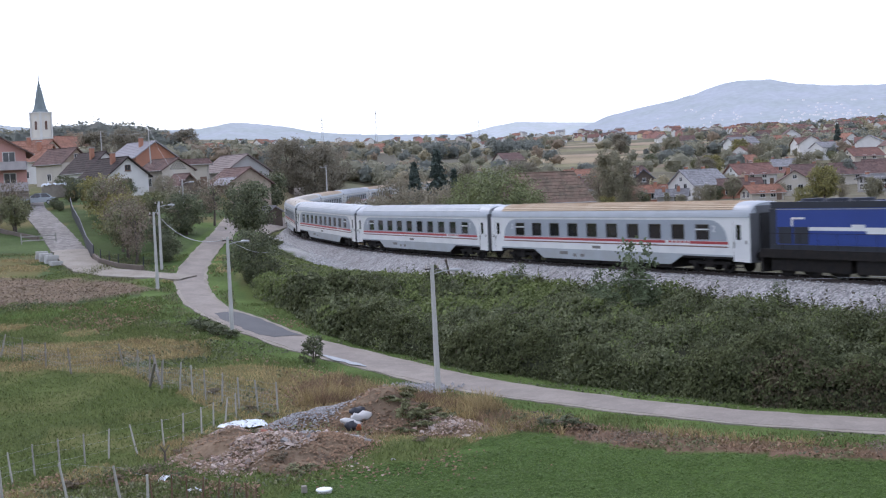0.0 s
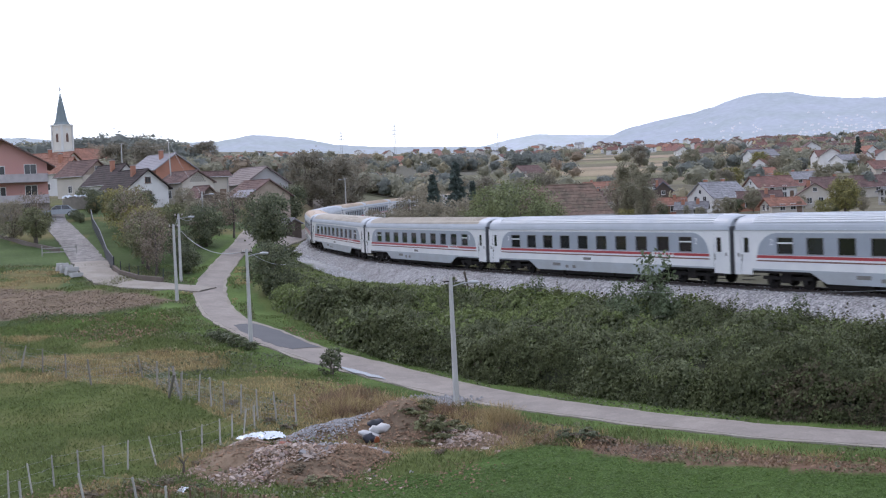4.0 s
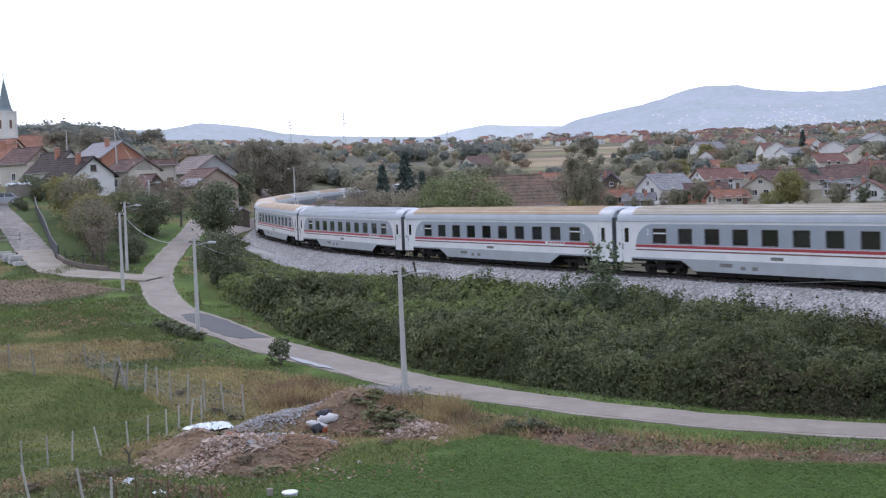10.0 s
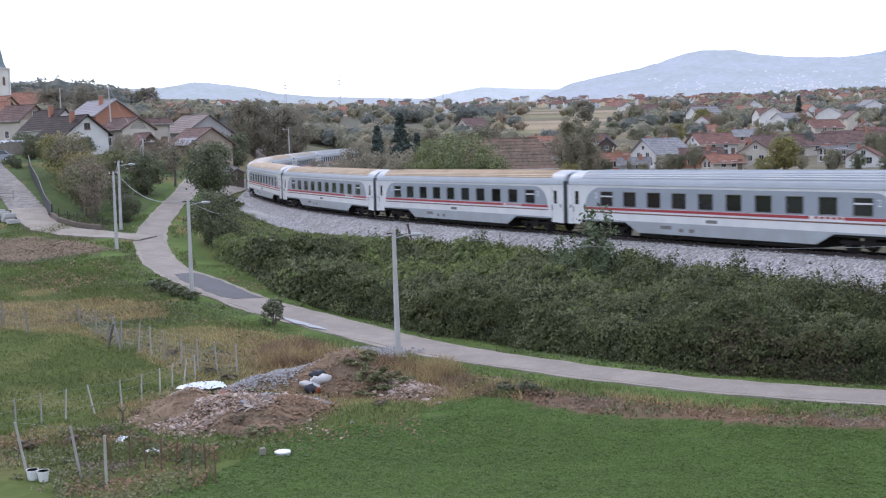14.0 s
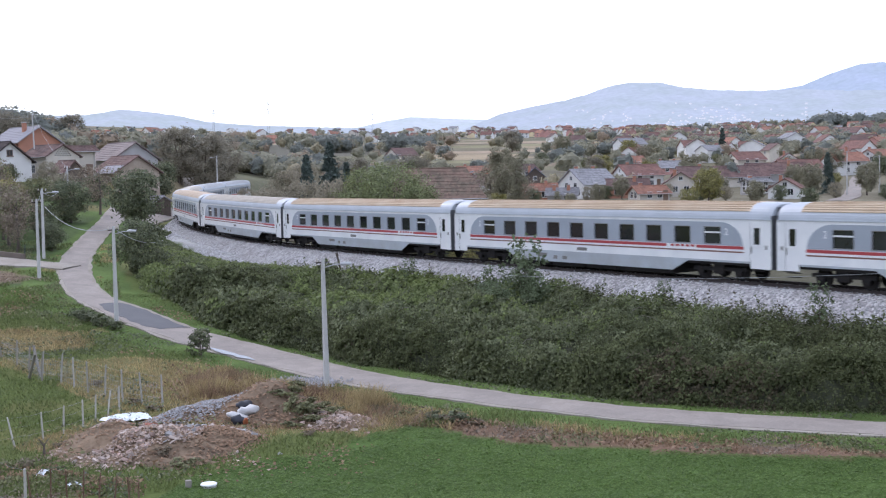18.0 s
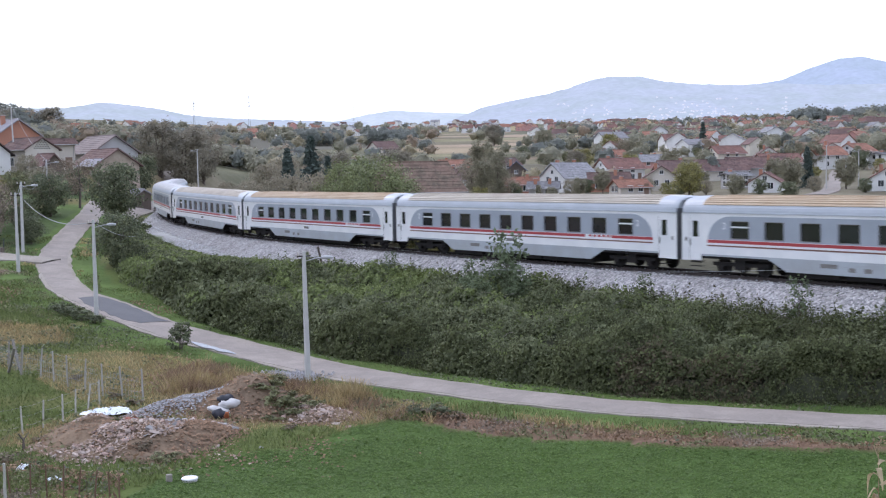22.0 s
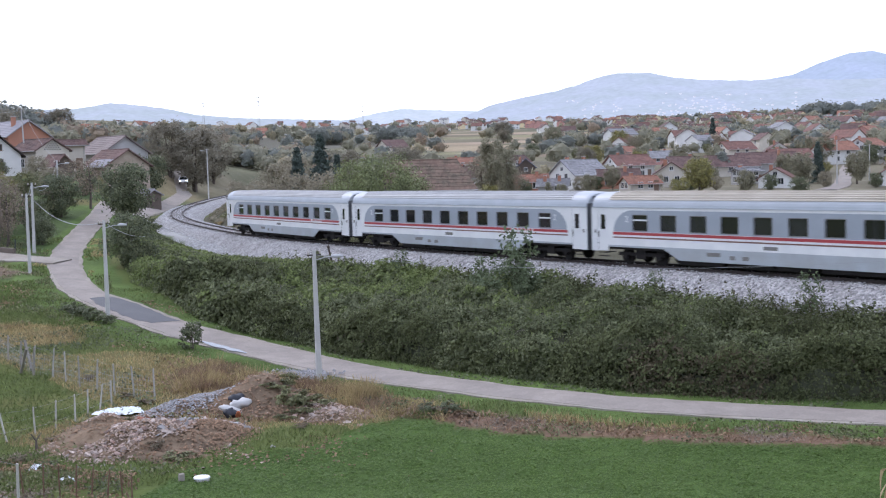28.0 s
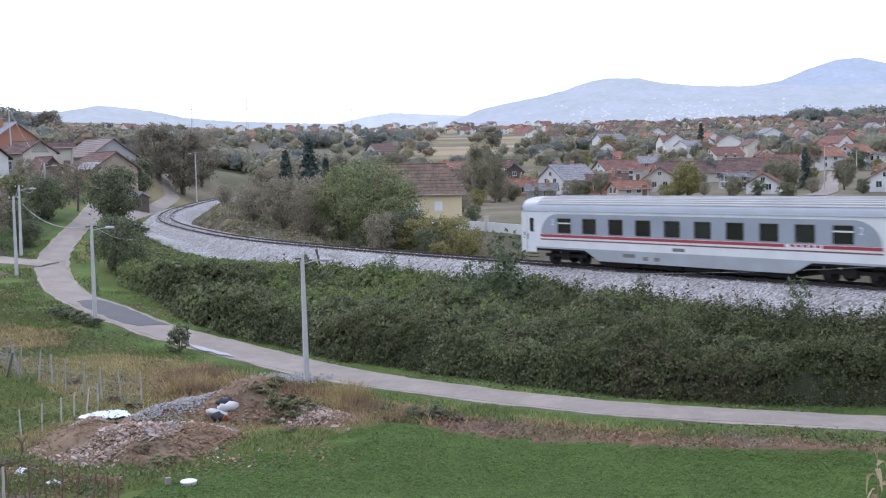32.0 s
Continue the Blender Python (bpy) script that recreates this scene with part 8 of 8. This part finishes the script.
def wall_line(name, line, h, t, m, label, category):
    g = Geo()
    for (xa, ya), (xb, yb) in zip(line[:-1], line[1:]):
        n = max(1, int(math.hypot(xb - xa, yb - ya) / 2))
        for k in range(n):
            p, q = [Vector((xa + (xb - xa) * u / n, ya + (yb - ya) * u / n, 0)) for u in (k, k + 1)]
            d = (q - p).normalized()
            s = Vector((-d.y, d.x, 0)) * t / 2
            za, zb = ground(p.x, p.y), ground(q.x, q.y)
            c = [p - s, p + s, q + s, q - s]
            lo = [(v.x, v.y, z - 0.3) for v, z in zip(c, (za, za, zb, zb))]
            hi = [(v.x, v.y, z + h) for v, z in zip(c, (za, za, zb, zb))]
            g.face(hi)
            for a, b in ((0, 1), (1, 2), (2, 3), (3, 0)):
                g.face([lo[a], lo[b], hi[b], hi[a]])
    return tagged(part(name, g, m), label, category)


wall_line("garden_wall", [(-24.2, 94.4), (-26.6, 95.9), (-28.8, 98.6), (-30.2, 101.5)], 0.45, 0.25, M_WALLST, "low stone garden wall along the lane", "wall")
fence("garden_railing", [(-24.2, 94.5), (-26.6, 96.0), (-28.8, 98.7), (-30.2, 101.6)], 2.2, 1.2, 0.04, "dark wire railing over the garden wall", 3, post_m=M_RAILING, wire_m=M_RAILING, jitter=1, seed=8)
wall_line("dark_fence", [(-30.2, 101.5), (-32.4, 107.0), (-36.6, 119), (-41.5, 132.5), (-45.6, 145)], 1.15, 0.08, M_RAILING, "dark boarded fence beside the paved drive", "fence")
wall_line("yard_wall", [(-49, 124), (-43, 116.5), (-38.5, 112.2)], 0.4, 0.2, M_WALLST, "low weathered wall of the yard", "wall")
gt = empty("timber_barrier", pose(-37.8, 110.2, ground(-37.8, 110.2), 0, 0, 22), "pale timber barrier across the yard entrance", "barrier")
for zz in (0.3, 0.68):
    part("rail", Geo().box(-1.6, 1.6, -0.035, 0.035, zz, zz + 0.1), M_POSTPALE, gt)
for u in (-1.55, 1.5):
    part("upright", Geo().box(u - 0.05, u + 0.05, -0.05, 0.05, -0.2, 1.0), M_POSTPALE, gt)
BLK = Geo().prism([(-0.5, 0.0), (0.5, 0.02), (0.48, 0.33), (-0.47, 0.35)], -0.33, 0.33, "y").mesh("stone_block", M_CONC)
for k, (x, y, z_) in enumerate(((-34.0, 100.4, 0), (-33.2, 99.4, 0), (-32.4, 98.2, 0), (-34.7, 101.5, 0), (-33.9, 100.3, 0.35), (-33.1, 99.3, 0.35), (-34.6, 101.4, 0.35))):
    tagged(part("stone_block", BLK, None, m=pose(x, y, ground(x, y) + z_ - 0.02, 0, 0, 24 + 9 * (k % 3))), "rough grey stone block stacked beside the lane", "stone block", "stacked stone blocks")
tagged(part("tarpaulin", crumpled(2.2, 3.6, 0.6, 12), M_PLASTIC, m=pose(-55.5, 170, ground(-55.5, 170) + 1.6, 0, 0, 20)), "white tarpaulin thrown over a stack in the yard", "tarpaulin")
tagged(part("log_pile", Geo().box(-1.9, 1.9, -1.1, 1.1, 0, 1.5).box(-1.5, 1.7, -0.9, 0.8, 1.5, 1.9), M_WOODP, m=pose(-55.5, 170, ground(-55.5, 170), 0, 0, 20)), "covered timber stack in the yard", "timber stack")
for x, y in ((-49.4, 158.0), (-47.8, 158.4)):
    tagged(part("hay_bale", Geo().tube([(0, 0, 0), (0, 0, 0.3), (0, 0, 1.1), (0, 0, 1.5)], [0.55, 0.6, 0.58, 0.3], 12), L_DRY, m=pose(x, y, ground(x, y))), "pale wrapped hay bale by the yard", "hay bale", "hay bales")
# far garden walls and gate behind the line
wall_line("white_garden_wall", [(16.5, 139), (19.5, 135), (23, 129), (25.5, 124)], 1.1, 0.2, W_WHITE, "pale concrete garden wall behind the track", "wall")
for x, y in ((19.5, 135), (23.2, 128.6)):
    tagged(part("gate_pillar", Geo().box(-0.25, 0.25, -0.25, 0.25, -0.2, 1.7).box(-0.32, 0.32, -0.32, 0.32, 1.7, 1.8), W_BEIGE, m=pose(x, y, ground(x, y))), "beige gate pillar in the garden wall", "pillar", "gate pillars")
tagged(part("garden_tarpaulin", crumpled(1.8, 3.0, 0.35, 15), M_PLASTIC, m=pose(15.2, 141, ground(15.2, 141) + 0.5, 0, 0, 10)), "pale tarpaulin over goods in a back garden", "tarpaulin")

# ---- cars ----
M_TYRE = mat("tyre", (0.025, 0.025, 0.026), 0.85, vary=0.1)
M_RIM = mat("wheel_rim", (0.45, 0.46, 0.47), 0.35, 0.7, vary=0.05)
M_CARGLASS = mat("car_glass", (0.02, 0.024, 0.028), 0.05, vary=0.1, spec=0.9)
M_HEADLAMP = glow("headlamp", (0.95, 0.97, 1.0), 3.0)
M_TAIL = mat("tail_lamp", (0.35, 0.03, 0.03), 0.3, vary=0.05)


def make_car(name, paint, label, lamps):
    """A small saloon: bonnet, cabin, glass, four wheels, lamps and bumpers; it looks along its own x."""
    ob = empty(name, Matrix(), label, "car")
    side = [(-2.1, 0.32), (2.05, 0.32), (2.12, 0.55), (2.05, 0.78), (1.15, 0.92), (-1.55, 0.95), (-2.08, 0.9), (-2.15, 0.55)]
    g = Geo()
    for y, k in ((-0.84, 0.97), (-0.8, 1.0), (0.8, 1.0), (0.84, 0.97)):
        for x, z in side:
            g.v.append((x * k, y, 0.55 + (z - 0.55) * k))
    n = len(side)
    for a in range(3):
        for b in range(n):
            c = (b + 1) % n
            g.f.append((a * n + b, a * n + c, (a + 1) * n + c, (a + 1) * n + b))
            g.m.append(0)
    g.f += [tuple(reversed(range(n))), tuple(range(3 * n, 4 * n))]
    g.m += [0, 0]
    part("body", g, paint, ob)
    lo, hi = [(1.1, 0.92), (-1.6, 0.94)], [(0.35, 1.42), (-1.05, 1.42)]
    c = Geo()
    for y in (-1, 1):
        c.face([(lo[1][0], y * 0.78, lo[1][1]), (lo[0][0], y * 0.78, lo[0][1]), (hi[0][0], y * 0.62, hi[0][1]), (hi[1][0], y * 0.62, hi[1][1])])
    for k in (0, 1):
        c.face([(lo[k][0], -0.78, lo[k][1]), (lo[k][0], 0.78, lo[k][1]), (hi[k][0], 0.62, hi[k][1]), (hi[k][0], -0.62, hi[k][1])])
    part("glass", c, M_CARGLASS, ob)
    part("roof", Geo().box(-1.08, 0.38, -0.63, 0.63, 1.41, 1.46), paint, ob)
    pl = Geo()
    for y in (-1, 1):
        pl.tube([(1.1, y * 0.78, 0.92), (0.35, y * 0.63, 1.43)], [0.04, 0.04], 5).tube([(-1.6, y * 0.78, 0.94), (-1.05, y * 0.63, 1.43)], [0.05, 0.05], 5).tube([(-0.3, y * 0.78, 0.93), (-0.3, y * 0.63, 1.43)], [0.035, 0.035], 5)
    part("pillars", pl, paint, ob)
    for x in (-1.28, 1.3):
        for y in (-0.76, 0.76):
            w = part("wheel", Geo().tube([(x, y - 0.1, 0.31), (x, y + 0.1, 0.31)], [0.31, 0.31], 18), M_TYRE, ob)
            part("rim", Geo().tube([(x, y * 1.14 - 0.01, 0.31), (x, y * 1.14 + 0.01, 0.31)], [0.2, 0.2], 12), M_RIM, w)
    for y in (-0.6, 0.6):
        part("headlight", Geo().box(2.0, 2.11, y - 0.17, y + 0.17, 0.6, 0.74), M_HEADLAMP if lamps else M_VANE, ob)
        part("tail_light", Geo().box(-2.15, -2.05, y - 0.17, y + 0.17, 0.62, 0.82), M_TAIL, ob)
        part("mirror", Geo().box(0.78, 0.92, y * 1.5 - 0.06, y * 1.5 + 0.06, 0.95, 1.07), paint, ob)
    part("bumper", Geo().box(2.03, 2.15, -0.75, 0.75, 0.34, 0.52), M_RUBBER, ob)
    part("bumper", Geo().box(-2.2, -2.08, -0.75, 0.75, 0.36, 0.54), M_RUBBER, ob)
    part("number_plate", Geo().box(2.15, 2.16, -0.26, 0.26, 0.4, 0.5), M_WHITE, ob)
    return ob


P_SILVER = mat("silver_paint", (0.36, 0.39, 0.42), 0.3, 0.4, vary=0.04, coat=0.5)
P_WHITE = mat("white_paint", (0.8, 0.81, 0.82), 0.3, vary=0.03, coat=0.5)
pc_ = make_car("parked_car", P_SILVER, "silver-grey saloon parked beside the pink house", False)
pc_.matrix_basis = pose(-50.6, 148.2, ground(-50.6, 148.2) + 0.14, 0, 0, 196)
CAR = make_car("white_car", P_WHITE, "white car driving down the lane with headlights on", True)

# ---- what moves ----
def gone(t):
    """How far the train has rolled after t seconds."""
    u = t / 32
    return 400.220 * u + -18.955 * u * u + 6.392 * u ** 3


def chord(s, half):
    """The pose of a vehicle whose bogies stand on the track at s - half and s + half; its front looks to lower s."""
    a, b = on_track(s - half), on_track(s + half)
    mid, d = (a + b) / 2, (a - b)
    return pose(mid.x, mid.y, mid.z, 0, -math.degrees(math.atan2(d.z, math.hypot(d.x, d.y))), math.degrees(math.atan2(d.y, d.x)))


def motions():
    for k, ob in enumerate(coaches):
        walk(ob, [(t, chord(-11.901 + 26.4 * (k + 0.5) - gone(t), 9.5)) for t in np.arange(0, 32.01, 1.0)])
    walk(LOCO, [(t, chord(-11.901 - 9.15 - gone(t), 5.5)) for t in np.arange(0, 32.01, 1.0)])
    drive = [(0, -74, 500), (14, -52, 405), (22, -41, 318), (25, -33, 274), (26, -31, 262), (27, -30.6, 250), (28.5, -27, 231), (29.5, -26.6, 213), (30.5, -26.2, 190), (31.3, -26.2, 174), (32, -25.6, 157)]
    rows = []
    for k, (t, x, y) in enumerate(drive):
        a, b = drive[max(k - 1, 0)], drive[min(k + 1, len(drive) - 1)]
        rows.append((t, pose(x, y, ground(x, y) + 0.17, 0, 0, math.degrees(math.atan2(b[2] - a[2], b[1] - a[1])))))
    walk(CAR, rows)


motions()
